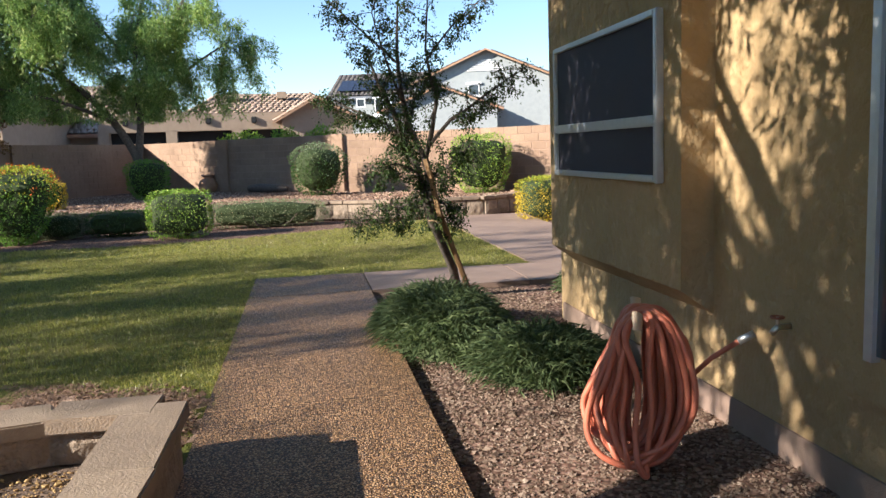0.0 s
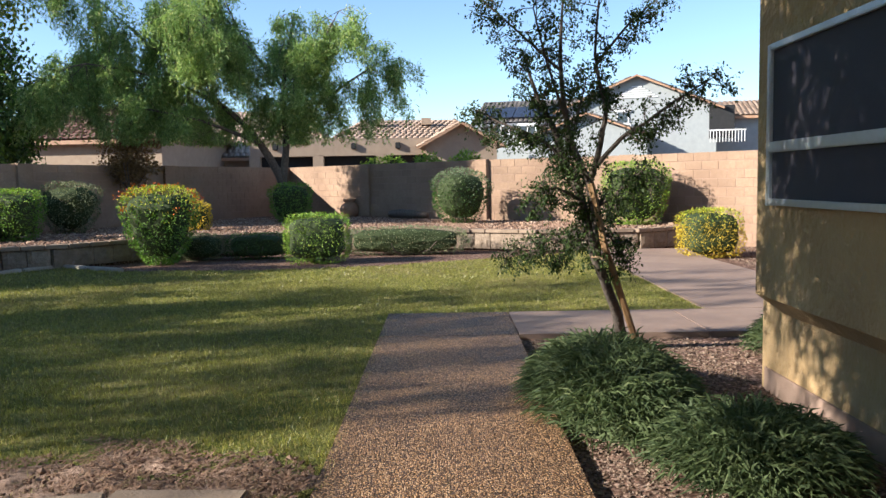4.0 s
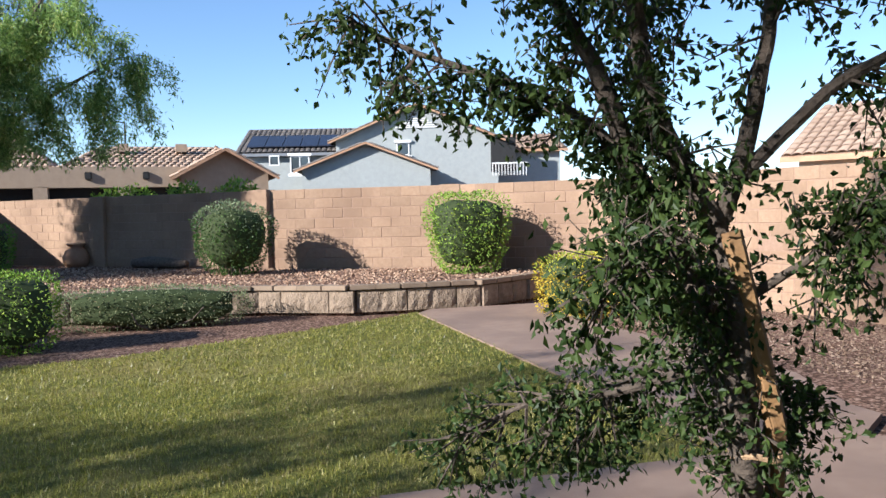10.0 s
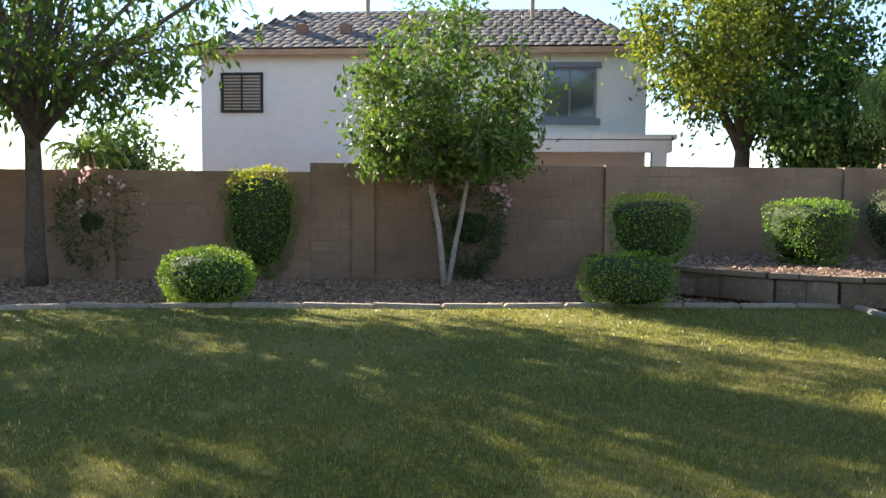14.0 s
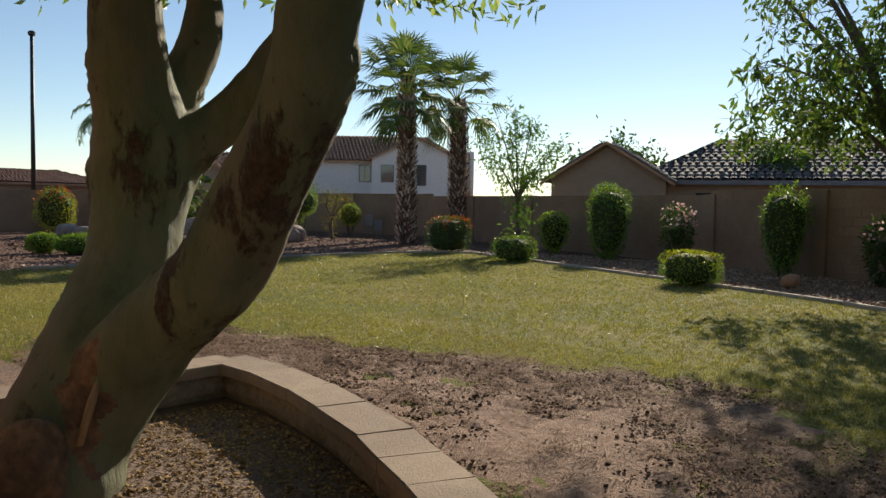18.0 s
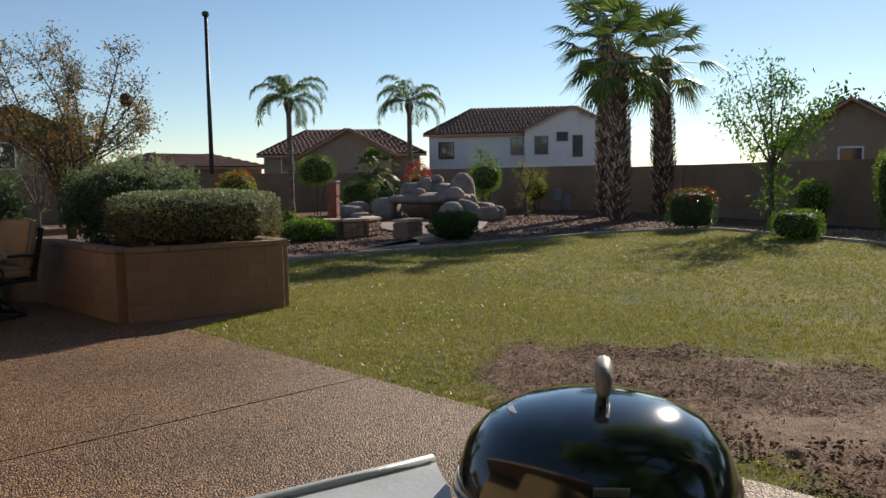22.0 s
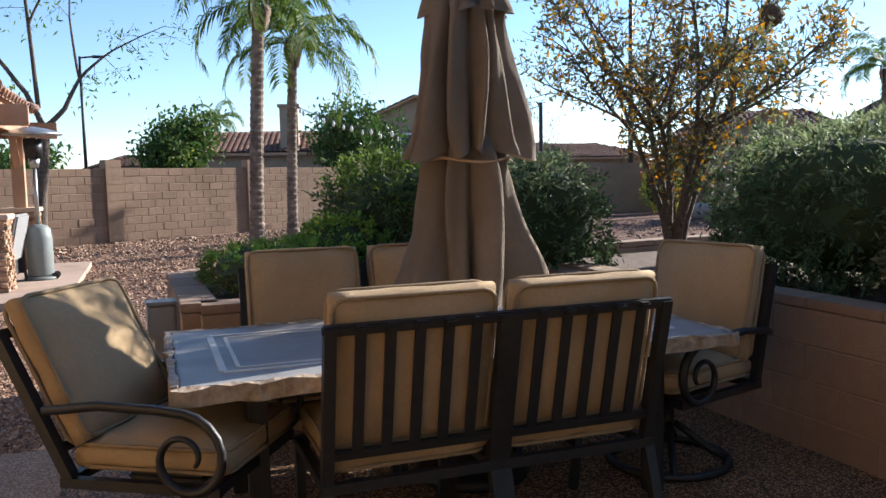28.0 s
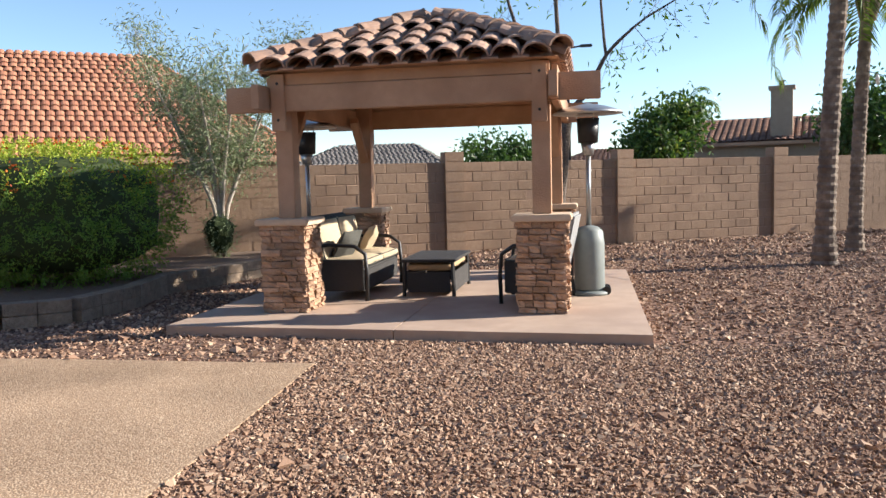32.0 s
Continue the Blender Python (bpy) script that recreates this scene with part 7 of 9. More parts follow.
def ledge_stone(w, d, h, seed):
    """A rough split stone whose front lies at y = 0, facing -y."""
    rng = np.random.default_rng(seed)
    bm = box(bmesh.new(), (0, d / 2, 0), (w, d, h))
    bmesh.ops.subdivide_edges(bm, edges=bm.edges[:], cuts=1, use_grid_fill=True)
    for v in bm.verts:
        v.co += Vector((rng.normal(0, 0.004), (rng.uniform(-0.022, 0.004) if v.co.y < d * 0.2 else 0), rng.normal(0, 0.003)))
    return bm


LEDGE = [finish("ledge_stone", ledge_stone(0.12 + 0.035 * (s % 4), 0.06, 0.05 + 0.012 * (s % 3), 100 + s), M["ledge"]) for s in range(12)]
for k, (px, py) in enumerate(PIERS):
    pier = part("pier", box(bmesh.new(), (px, py, 0.53), (0.44, 0.44, 0.94)), M["mortar"], P, "stacked ledgestone pier")
    z = 0.062
    while z < 0.97:
        hs = RNG.integers(3)
        h = 0.05 + 0.012 * hs
        for a in range(4):
            x = -0.25
            while x < 0.235:
                c = int(RNG.integers(4))
                w = min(0.12 + 0.035 * c, 0.25 - x)
                s = [i for i in range(12) if i % 4 == c and i % 3 == hs][0]
                m = pose(px, py, z + h / 2, 0, 0, 90 * a) @ Matrix.LocRotScale((x + w / 2, -0.235 - RNG.uniform(0, 0.035), 0), None, (w / (0.12 + 0.035 * c) * 0.93, 1, 0.86))
                part("ledge_stone", LEDGE[s], None, pier, at=m)
                x += w
        z += h
    part("pier_cap", box(bmesh.new(), (px, py, 1.035), (0.6, 0.6, 0.07), bevel=0.012), M["pale_cap"], pier, "pale concrete cap")
    part("post", box(bmesh.new(), (px, py, 1.83), (0.19, 0.19, 1.52), bevel=0.008), M["wood_beam"], P, "square timber post")
    sx, sy = (1 if px > 3.5 else -1), (1 if py > -22 else -1)
    for w in (-1, 1):
        part("side_board", box(bmesh.new(), (px, py + sy * 0.21, 2.3), (0.15, 0.045, 0.6), bevel=0.006), M["wood_beam"], P, "bolted vertical board") if w > 0 else None
    for bz in (2.12, 2.5):
        part("bolt", cyl(bmesh.new(), (0, 0, 0), 0.016, 0.012, 0.012, 8), M["iron"], P, at=pose(px, py + sy * 0.236, bz, -90 * sy, 0, 0))
    bm = tube(bmesh.new(), [(px, py - sy * 0.05, 1.75), (px, py - sy * 0.55, 2.3)], 0.075, 4)
    part("brace", bm, M["wood_beam"], P, "diagonal timber brace")
for y in (-20.39, -23.81):
    part("beam", box(bmesh.new(), (3.55, y, 2.345), (3.95, 0.085, 0.27), bevel=0.008), M["wood_beam"], P, "long horizontal timber beam")
    part("fascia", box(bmesh.new(), (3.55, y, 2.545), (2.95, 0.06, 0.12), bevel=0.005), M["wood_beam"], P)
for x in (2.03, 5.07):
    part("beam", box(bmesh.new(), (x, -22.1, 2.345), (0.085, 4.1, 0.25), bevel=0.008), M["wood_beam"], P, "long horizontal timber beam")
    part("fascia", box(bmesh.new(), (x, -22.1, 2.535), (0.06, 3.3, 0.1), bevel=0.005), M["wood_beam"], P)
EX0, EX1, EY0, EY1, EZ, PEAK = 1.98, 5.12, -24.0, -20.2, 2.62, (3.55, -22.1, 3.40)
bm = bmesh.new()
low = [bm.verts.new(p) for p in ((EX0, EY0, EZ), (EX1, EY0, EZ), (EX1, EY1, EZ), (EX0, EY1, EZ))]
apex = bm.verts.new(PEAK)
bm.faces.new(low[::-1])
for i in range(4):
    bm.faces.new((low[i], low[(i + 1) % 4], apex))
roof = part("roof", bm, M["wood_beam"], P, "low hip roof of brown clay tiles")


def one_tile(w, ln, n=7):
    """A barrel clay tile with thickness, its mouth at y = 0."""
    bm = bmesh.new()
    rows = []
    for k, (y, s) in enumerate(((0.0, 1.0), (ln, 0.86))):
        for rr in (0.5, 0.43):
            rows.append([bm.verts.new((-math.cos(math.pi * i / n) * w * rr * s, y, math.sin(math.pi * i / n) * w * (rr - 0.06) * s * 0.92 + (0.02 if k == 0 else 0))) for i in range(n + 1)])
    for i in range(n):
        bm.faces.new((rows[0][i], rows[0][i + 1], rows[2][i + 1], rows[2][i]))
        bm.faces.new((rows[1][i + 1], rows[1][i], rows[3][i], rows[3][i + 1]))
        bm.faces.new((rows[1][i], rows[1][i + 1], rows[0][i + 1], rows[0][i]))
    return bm


TILE = finish("roof_tile", one_tile(0.3, 0.42), M["tile_pav"])
PAN = finish("pan_tile", box(bmesh.new(), (0, 0.2, 0.012), (0.16, 0.42, 0.02)), M["tile_pav"])
corner = [Vector((EX0, EY0, EZ)), Vector((EX1, EY0, EZ)), Vector((EX1, EY1, EZ)), Vector((EX0, EY1, EZ))]
top = Vector(PEAK)
for i in range(4):
    a, b = corner[i], corner[(i + 1) % 4]
    ex = (b - a).normalized()
    wide = (b - a).length
    up = (top - a) - ex * (top - a).dot(ex)
    high = up.length
    up.normalize()
    nz = ex.cross(up)
    for r in range(int(high / 0.34)):
        y = r * 0.34 - 0.05
        lo, hi = wide / 2 * max(y, 0) / high + 0.06, wide - wide / 2 * max(y, 0) / high - 0.06
        n = max(1, round((hi - lo) / 0.29))
        for k in range(n):
            x = lo + (hi - lo) * (k + 0.5) / n
            m = Matrix((ex, up, nz)).transposed().to_4x4()
            m.translation = a + ex * x + up * y + nz * 0.02
            part("roof_tile", TILE, None, roof, at=m @ Matrix.Rotation(radians(RNG.normal(0, 1.0)), 4, "Z"))
            if k:
                m2 = m.copy()
                m2.translation = a + ex * (lo + (hi - lo) * k / n) + up * y + nz * 0.012
                part("pan_tile", PAN, None, roof, at=m2)
    d = (top - a).normalized()
    s = d.cross(Vector((0, 0, 1))).normalized()
    u = s.cross(d)
    n = int((top - a).length / 0.29)
    for k in range(n):
        m = Matrix((s, d, u)).transposed().to_4x4()
        m.translation = a + d * (k * 0.29 - 0.03) + u * 0.07
        part("ridge_tile", TILE, None, roof, at=m)
part("finial", lathe(bmesh.new(), [(0.15, -0.08), (0.15, 0.02), (0.10, 0.08), (0.02, 0.10)], 12, PEAK), M["tile_pav"], roof, smooth=True)


# ---- soft furniture ----
def cushion(w, d, h, crown=0.5, sag=0.0, seed=1):
    """A filled cushion, w by d and h thick at the middle, centred."""
    rng = np.random.default_rng(seed)
    bm = bmesh.new()
    bmesh.ops.create_cube(bm, size=1.0)
    bmesh.ops.subdivide_edges(bm, edges=bm.edges[:], cuts=7, use_grid_fill=True)
    ph = rng.uniform(0, 6, 4)
    for v in bm.verts:
        u, t, s = 2 * v.co.x, 2 * v.co.y, 2 * v.co.z
        full = (1 - abs(u) ** 5) * (1 - abs(t) ** 5)
        r = 0.045
        k = abs(s) ** 4
        v.co = Vector((u * (w / 2 - k * 0.02), t * (d / 2 - k * 0.02), s * h / 2 * (1 - crown + crown * full)))
        ripple = 0.006 * math.sin(9 * u + ph[0]) * math.sin(7 * t + ph[1]) + 0.004 * math.sin(17 * t + ph[2] + 5 * u)
        v.co.z += ripple - sag * full
        if s < 0.99 and s > -0.99:
            v.co.x *= 1 - 0.02 * s * s
    return bm


def welt(w, d, z, r=0.008):
    """Piping round a cushion's edge."""
    q = 0.05
    pts = []
    for cx, cy, a0 in ((w / 2 - q, d / 2 - q, 0), (-w / 2 + q, d / 2 - q, 90), (-w / 2 + q, -d / 2 + q, 180), (w / 2 - q, -d / 2 + q, 270)):
        pts += [(cx + q * math.cos(radians(a0 + s)), cy + q * math.sin(radians(a0 + s)), z) for s in (0, 30, 60, 90)]
    return tube(bmesh.new(), pts, r, 6, closed=True)


def padded(name, parent, w, d, h, at, material, piping, label="", seed=1, crown=0.45):
    c = part(name, cushion(w, d, h, crown, 0, seed), material, parent, label, smooth=True, at=at)
    for s in (-1, 1):
        part("piping", welt(w - 0.012, d - 0.012, s * h / 2 * (1 - crown) * 0.95), piping, c, smooth=True)
    return c


# ---- dining set: chairs of flat iron bars, the sitter looks along +y ----
def dining_chair(label, at, rz, swivel=False, arms=False, seed=1, tilt=13):
    c = thing("dining_chair", label, "chair", at, rz, group="chairs round the dining table")
    w, sz = 0.6, 0.36
    lean = pose(0, -0.27, 0.42, tilt, 0, 0)
    for s in (-1, 1):
        low = 0.42 if swivel else 0.0
        part("back_post", tube(bmesh.new(), [(s * w / 2, -0.40 if not swivel else -0.27, low), (s * w / 2, -0.27, 0.42), (s * w / 2, -0.27 - 0.56 * math.sin(radians(tilt)), 0.42 + 0.56 * math.cos(radians(tilt)))], 0.028, 4, flat=1.0), M["iron"], c)
        if not swivel:
            part("front_leg", tube(bmesh.new(), [(s * w / 2, 0.30, 0), (s * w / 2, 0.26, 0.2), (s * w / 2, 0.27, 0.42)], 0.024, 4), M["iron"], c)
    part("top_rail", box(bmesh.new(), (0, 0, 0.55), (w + 0.05, 0.03, 0.035), lean, bevel=0.006), M["iron"], c)
    part("lower_rail", box(bmesh.new(), (0, 0, 0.1), (w, 0.028, 0.035), lean, bevel=0.006), M["iron"], c)
    for i in range(5):
        sl = part("slat", box(bmesh.new(), ((i - 2) * 0.1, -0.004, 0.325), (0.036, 0.012, 0.45), lean), M["iron"], c)
        part("slat_end", box(bmesh.new(), ((i - 2) * 0.1, -0.008, 0.555), (0.045, 0.045, 0.022), lean, bevel=0.006), M["iron"], sl)
    fr = bmesh.new()
    for s in (-1, 1):
        box(fr, (s * w / 2, 0, 0.4), (0.035, 0.6, 0.035))
        box(fr, (0, s * 0.28, 0.402), (w, 0.035, 0.035))
    part("seat_frame", fr, M["iron"], c)
    padded("seat_cushion", c, w - 0.03, 0.58, 0.15, pose(0, 0.03, 0.49), M["cushion"], M["piping"], "tan woven seat cushion", seed)
    padded("back_cushion", c, w - 0.02, 0.56, 0.15, lean @ pose(0, 0.085, 0.36, 90, 0, 0), M["cushion"], M["piping"], "tan woven back cushion", seed + 50)
    if arms:
        for s in (-1, 1):
            x = s * (w / 2 + 0.035)
            turn = [8.4 * q / 25 for q in range(26)]
            pts = [(x, -0.33, 0.66), (x, -0.12, 0.685), (x, 0.08, 0.68)] + [(x, 0.19 + (0.155 - 0.0135 * q) * math.sin(q), 0.515 + (0.155 - 0.0135 * q) * math.cos(q)) for q in turn]
            part("scroll_arm", tube(bmesh.new(), pts, [0.02] * 9 + [0.02 - 0.00047 * q for q in range(20)], 6, flat=0.8), M["iron"], c, "scrolled iron arm", smooth=True)
    if swivel:
        part("swivel_plate", box(bmesh.new(), (0, 0, 0.37), (0.3, 0.3, 0.03), bevel=0.01), M["iron"], c)
        part("pedestal", lathe(bmesh.new(), [(0.05, 0.13), (0.032, 0.17), (0.03, 0.28), (0.05, 0.32), (0.075, 0.36)], 14), M["iron"], c, smooth=True)
        part("base_ring", tube(bmesh.new(), [(0.29 * math.cos(a), 0.29 * math.sin(a), 0.022) for a in np.linspace(0, 2 * math.pi, 28, endpoint=False)], 0.02, 6, closed=True), M["iron"], c, smooth=True)
        for k in range(4):
            a = radians(45 + 90 * k)
            part("base_leg", tube(bmesh.new(), [(0.03 * math.cos(a), 0.03 * math.sin(a), 0.2), (0.12 * math.cos(a), 0.12 * math.sin(a), 0.13), (0.21 * math.cos(a), 0.21 * math.sin(a), 0.06), (0.29 * math.cos(a), 0.29 * math.sin(a), 0.025)], 0.018, 6), M["iron"], c, smooth=True)
    return c


TP = 0.018
dining_chair("dark iron dining chair with slatted back and tan cushions", (-0.645, -11.53, TP), 180, seed=1)
dining_chair("dark iron dining chair with slatted back and tan cushions", (-1.285, -11.53, TP), 180, seed=2)
dining_chair("dark iron dining chair with thick tan cushions by the planter", (-0.57, -12.55, TP), 0, seed=3)
dining_chair("dark iron dining chair with thick tan cushions by the planter", (-1.22, -12.57, TP), 0, seed=4)
dining_chair("iron swivel armchair with scroll arms at the table's end", (0.08, -11.79, TP), 58, True, True, seed=5, tilt=27)
dining_chair("iron swivel armchair with scroll arms beside the raised planter", (-2.19, -11.96, TP), -74, True, True, seed=6)

T = thing("dining_table", "stone-topped dining table with pale inlaid border and iron legs", "table")
top = part("tabletop", box(bmesh.new(), (-1.035, -12.035, 0.735), (2.27, 1.07, 0.03), bevel=0.006), M["stone_top"], T, "grey stone slab top")
for y in (-12.4, -11.67):
    part("inlay", box(bmesh.new(), (-1.035, y, 0.7515), (1.95, 0.028, 0.004)), M["stone_line"], top)
    part("inlay", box(bmesh.new(), (-1.035, y + (0.06 if y < -12 else -0.06), 0.7515), (1.83, 0.016, 0.004)), M["stone_line"], top)
for x in (-2.01, -0.06):
    part("inlay", box(bmesh.new(), (x, -12.035, 0.7515), (0.028, 0.70, 0.004)), M["stone_line"], top)
    part("inlay", box(bmesh.new(), (x + (0.06 if x < -1 else -0.06), -12.035, 0.7515), (0.016, 0.6, 0.004)), M["stone_line"], top)


def chipped(length, seed):
    """A rough chiselled edge strip along x."""
    rng = np.random.default_rng(seed)
    bm = box(bmesh.new(), (0, 0, 0), (length, 0.03, 0.06))
    bmesh.ops.subdivide_edges(bm, edges=[e for e in bm.edges if abs(e.verts[0].co.x - e.verts[1].co.x) > 0.1], cuts=int(length / 0.05))
    for v in bm.verts:
        v.co += Vector((0, rng.normal(0, 0.005), rng.normal(0, 0.004)))
    return bm


part("rim", chipped(2.33, 1), M["stone_rim"], top, "chipped brown stone rim", at=pose(-1.035, -12.585, 0.722))
part("rim", chipped(2.33, 2), M["stone_rim"], top, "chipped brown stone rim", at=pose(-1.035, -11.485, 0.722))
part("rim", chipped(1.07, 3), M["stone_rim"], top, "chipped brown stone rim", at=pose(-2.185, -12.035, 0.722, 0, 0, 90))
part("rim", chipped(1.07, 4), M["stone_rim"], top, "chipped brown stone rim", at=pose(0.115, -12.035, 0.722, 0, 0, 90))
for x in (-1.9, -0.17):
    for y in (-12.4, -11.67):
        part("leg", box(bmesh.new(), (x, y, 0.36), (0.075, 0.075, 0.685), bevel=0.006), M["iron"], T)
part("apron", box(bmesh.new(), (-1.035, -12.4, 0.67), (1.66, 0.03, 0.07)), M["iron"], T)
part("apron", box(bmesh.new(), (-1.035, -11.67, 0.67), (1.66, 0.03, 0.07)), M["iron"], T)

U = thing("patio_umbrella", "closed brown canvas umbrella tied with a cord, standing through the table", "umbrella", (-1.24, -12.2, TP))


def furled(levels, folds, seed, deep, hem=0.0):
    """Pleated cloth hung round a pole: levels are (z, radius); round ridges, sharp valleys, a scalloped hem."""
    rng = np.random.default_rng(seed)
    n, m = 12 * folds, 40
    cut = np.sort(np.concatenate([[0, 1], (np.arange(1, folds) + rng.uniform(-0.28, 0.28, folds - 1)) / folds]))
    am, ph = rng.uniform(0.55, 1.25, folds), rng.uniform(0, 6.28, folds)
    zz = np.linspace(0, 1, m)
    z = np.interp(zz, np.linspace(0, 1, len(levels)), [q[0] for q in levels])
    r = np.interp(zz, np.linspace(0, 1, len(levels)), [q[1] for q in levels])
    bm = bmesh.new()
    rows = []
    for i in range(m):
        row = []
        for k in range(n):
            f, u = k // 12, (k % 12) / 12
            a = 2 * math.pi * (cut[f] + (cut[f + 1] - cut[f]) * u)
            ridge = abs(math.sin(math.pi * u)) ** 0.75
            ply = ridge * am[f] + 0.22 * ridge * math.sin(2 * math.pi * u + ph[f] + 5 * zz[i])
            open_ = min(1.0, 0.45 + 0.8 * zz[i])
            rad = r[i] * (1 - deep * open_ + deep * open_ * ply) + 0.006 * math.sin(11 * zz[i] + 3 * ph[f] + 2 * a)
            tw = a + 0.10 * math.sin(2.5 * zz[i] + ph[f]) * ridge
            low = hem * (ridge * am[f] - 0.5) * zz[i] ** 2
            row.append(bm.verts.new((rad * math.cos(tw), rad * math.sin(tw), z[i] - low)))
        rows.append(row)
    for p, q in zip(rows, rows[1:]):
        for k in range(n):
            bm.faces.new((p[k], p[(k + 1) % n], q[(k + 1) % n], q[k]))
    bmesh.ops.solidify(bm, geom=bm.faces[:], thickness=0.006)
    return bm


part("pole", cyl(bmesh.new(), (0, 0, 0.06), 0.022, 0.022, 2.72, 12), M["wood_beam"], U, "brown umbrella pole", smooth=True)
part("canopy", furled([(1.66, 0.12), (1.54, 0.20), (1.42, 0.235), (1.2, 0.285), (1.0, 0.345), (0.88, 0.375)], 9, 3, 0.72, 0.09), M["canvas"], U, "gathered brown canvas canopy", smooth=True)
part("upper_canopy", furled([(2.30, 0.11), (2.18, 0.18), (2.0, 0.215), (1.8, 0.235), (1.62, 0.25), (1.54, 0.262)], 10, 5, 0.62, 0.07), M["canvas"], U, "middle tier of gathered canvas", smooth=True)
part("vent_canopy", furled([(2.76, 0.03), (2.62, 0.085), (2.45, 0.14), (2.3, 0.19), (2.17, 0.235)], 9, 8, 0.55, 0.06), M["canvas"], U, "small top tier of gathered canvas", smooth=True)
part("tie_cord", tube(bmesh.new(), [(0.2 * math.cos(a), 0.2 * math.sin(a), 1.5 + 0.012 * math.sin(3 * a)) for a in np.linspace(0, 2 * math.pi, 24, endpoint=False)], 0.007, 5, closed=True), M["rope"], U)
part("tie_end", tube(bmesh.new(), [(0.19, 0.04, 1.47), (0.21, 0.05, 1.4), (0.215, 0.05, 1.25), (0.19, 0.0, 1.2)], 0.006, 5), M["rope"], U)
part("finial", lathe(bmesh.new(), [(0.03, 2.74), (0.038, 2.78), (0.022, 2.81), (0.034, 2.85), (0.028, 2.89), (0.008, 2.91)], 14), M["rust"], U, "red-brown wooden finial", smooth=True)
part("base", lathe(bmesh.new(), [(0.27, 0.0), (0.28, 0.03), (0.24, 0.06), (0.06, 0.09), (0.045, 0.3)], 24), M["iron"], U, smooth=True)
for k in range(8):
    a = radians(22 + 45 * k)
    part("rib", tube(bmesh.new(), [(0.03 * math.cos(a), 0.03 * math.sin(a), 2.5), (0.09 * math.cos(a), 0.09 * math.sin(a), 1.5), (0.16 * math.cos(a), 0.16 * math.sin(a), 0.9)], 0.007, 4), M["wood_beam"], U)

# ---- pavilion furniture ----
PZ = 0.06


def wicker_seat(name, label, category, at, rz, w, seats, mat, group=""):
    """A woven seat whose sitter looks along +y."""
    s = thing(name, label, category, at, rz, group)
    part("seat_base", box(bmesh.new(), (0, 0.02, 0.24), (w - 0.08, 0.62, 0.27), bevel=0.02), M["wicker"], s, "black woven apron")
    bm = box(bmesh.new(), (0, 0, 0), (w - 0.04, 0.07, 0.66), bevel=0.025)
    bmesh.ops.subdivide_edges(bm, edges=[e for e in bm.edges if e.calc_length() > 0.3], cuts=4)
    part("backrest", bm, mat, s, "woven backrest", at=pose(0, -0.36, 0.66, 12, 0, 0))
    for k in (-1, 1):
        x = k * w / 2
        part("arm", tube(bmesh.new(), [(x, -0.38, 0.62), (x, -0.1, 0.66), (x, 0.22, 0.64), (x, 0.35, 0.55), (x, 0.37, 0.3), (x, 0.36, 0.0)], 0.024, 8), M["iron"], s, "bent black arm tube", smooth=True)
        part("side_panel", box(bmesh.new(), (x * 0.97, -0.02, 0.3), (0.03, 0.68, 0.36), bevel=0.008), M["wicker"], s)
        part("rear_leg", tube(bmesh.new(), [(x * 0.95, -0.34, 0.2), (x * 0.95, -0.37, 0.0)], 0.022, 6), M["iron"], s)
    cw = (w - 0.1) / seats
    for i in range(seats):
        x = (i - (seats - 1) / 2) * cw
        padded("seat_cushion", s, cw - 0.01, 0.6, 0.14, pose(x, 0.04, 0.44), M["cushion_stripe"], M["cushion_dark"], "striped tan seat cushion", 20 + i)
        padded("back_cushion", s, cw - 0.01, 0.5, 0.15, pose(x, -0.24, 0.7) @ pose(0, 0, 0, 102, 0, 0), M["cushion_stripe"], M["cushion_dark"], "striped tan back cushion", 30 + i)
    return s


lv = wicker_seat("loveseat", "black wicker loveseat with striped tan cushions under the pavilion", "sofa", (4.62, -22.0, PZ), 90, 1.7, 2, M["wicker"])
part("pillow", cushion(0.42, 0.42, 0.16, 0.8, 0, 9), M["cushion_stripe"], lv, "striped throw pillow", smooth=True, at=pose(-0.5, 0.02, 0.62, 60, 0, 15))
part("pillow", cushion(0.42, 0.42, 0.16, 0.8, 0, 10), M["cushion_dark"], lv, "dark throw pillow", smooth=True, at=pose(0.5, 0.02, 0.62, 60, 0, -12))
wicker_seat("wicker_armchair", "black wicker armchair with grey woven back behind the pier", "armchair", (2.28, -21.3, PZ), -95, 0.72, 1, M["wicker_grey"])
ct = thing("coffee_table", "low dark wicker coffee table with a cushioned ottoman box under it", "table", (3.6, -22.1, PZ))
part("tabletop", box(bmesh.new(), (0, 0, 0.43), (0.68, 1.24, 0.035), bevel=0.01), M["wicker"], ct, "dark brown slatted top")
for x in (-0.29, 0.29):
    for y in (-0.56, 0.56):
        part("leg", tube(bmesh.new(), [(x * 1.05, y * 1.03, 0), (x, y, 0.41)], 0.026, 6), M["iron"], ct)
for x in (-0.3, 0.3):
    part("side_panel", box(bmesh.new(), (x, 0, 0.17), (0.02, 1.05, 0.24)), M["wicker"], ct)
for y in (-0.57, 0.57):
    part("side_panel", box(bmesh.new(), (0, y, 0.17), (0.52, 0.02, 0.24)), M["wicker"], ct)
part("ottoman_cushion", cushion(0.54, 1.08, 0.12, 0.4, 0, 11), M["cushion"], ct, "tan cushion", smooth=True, at=pose(0, 0, 0.345))


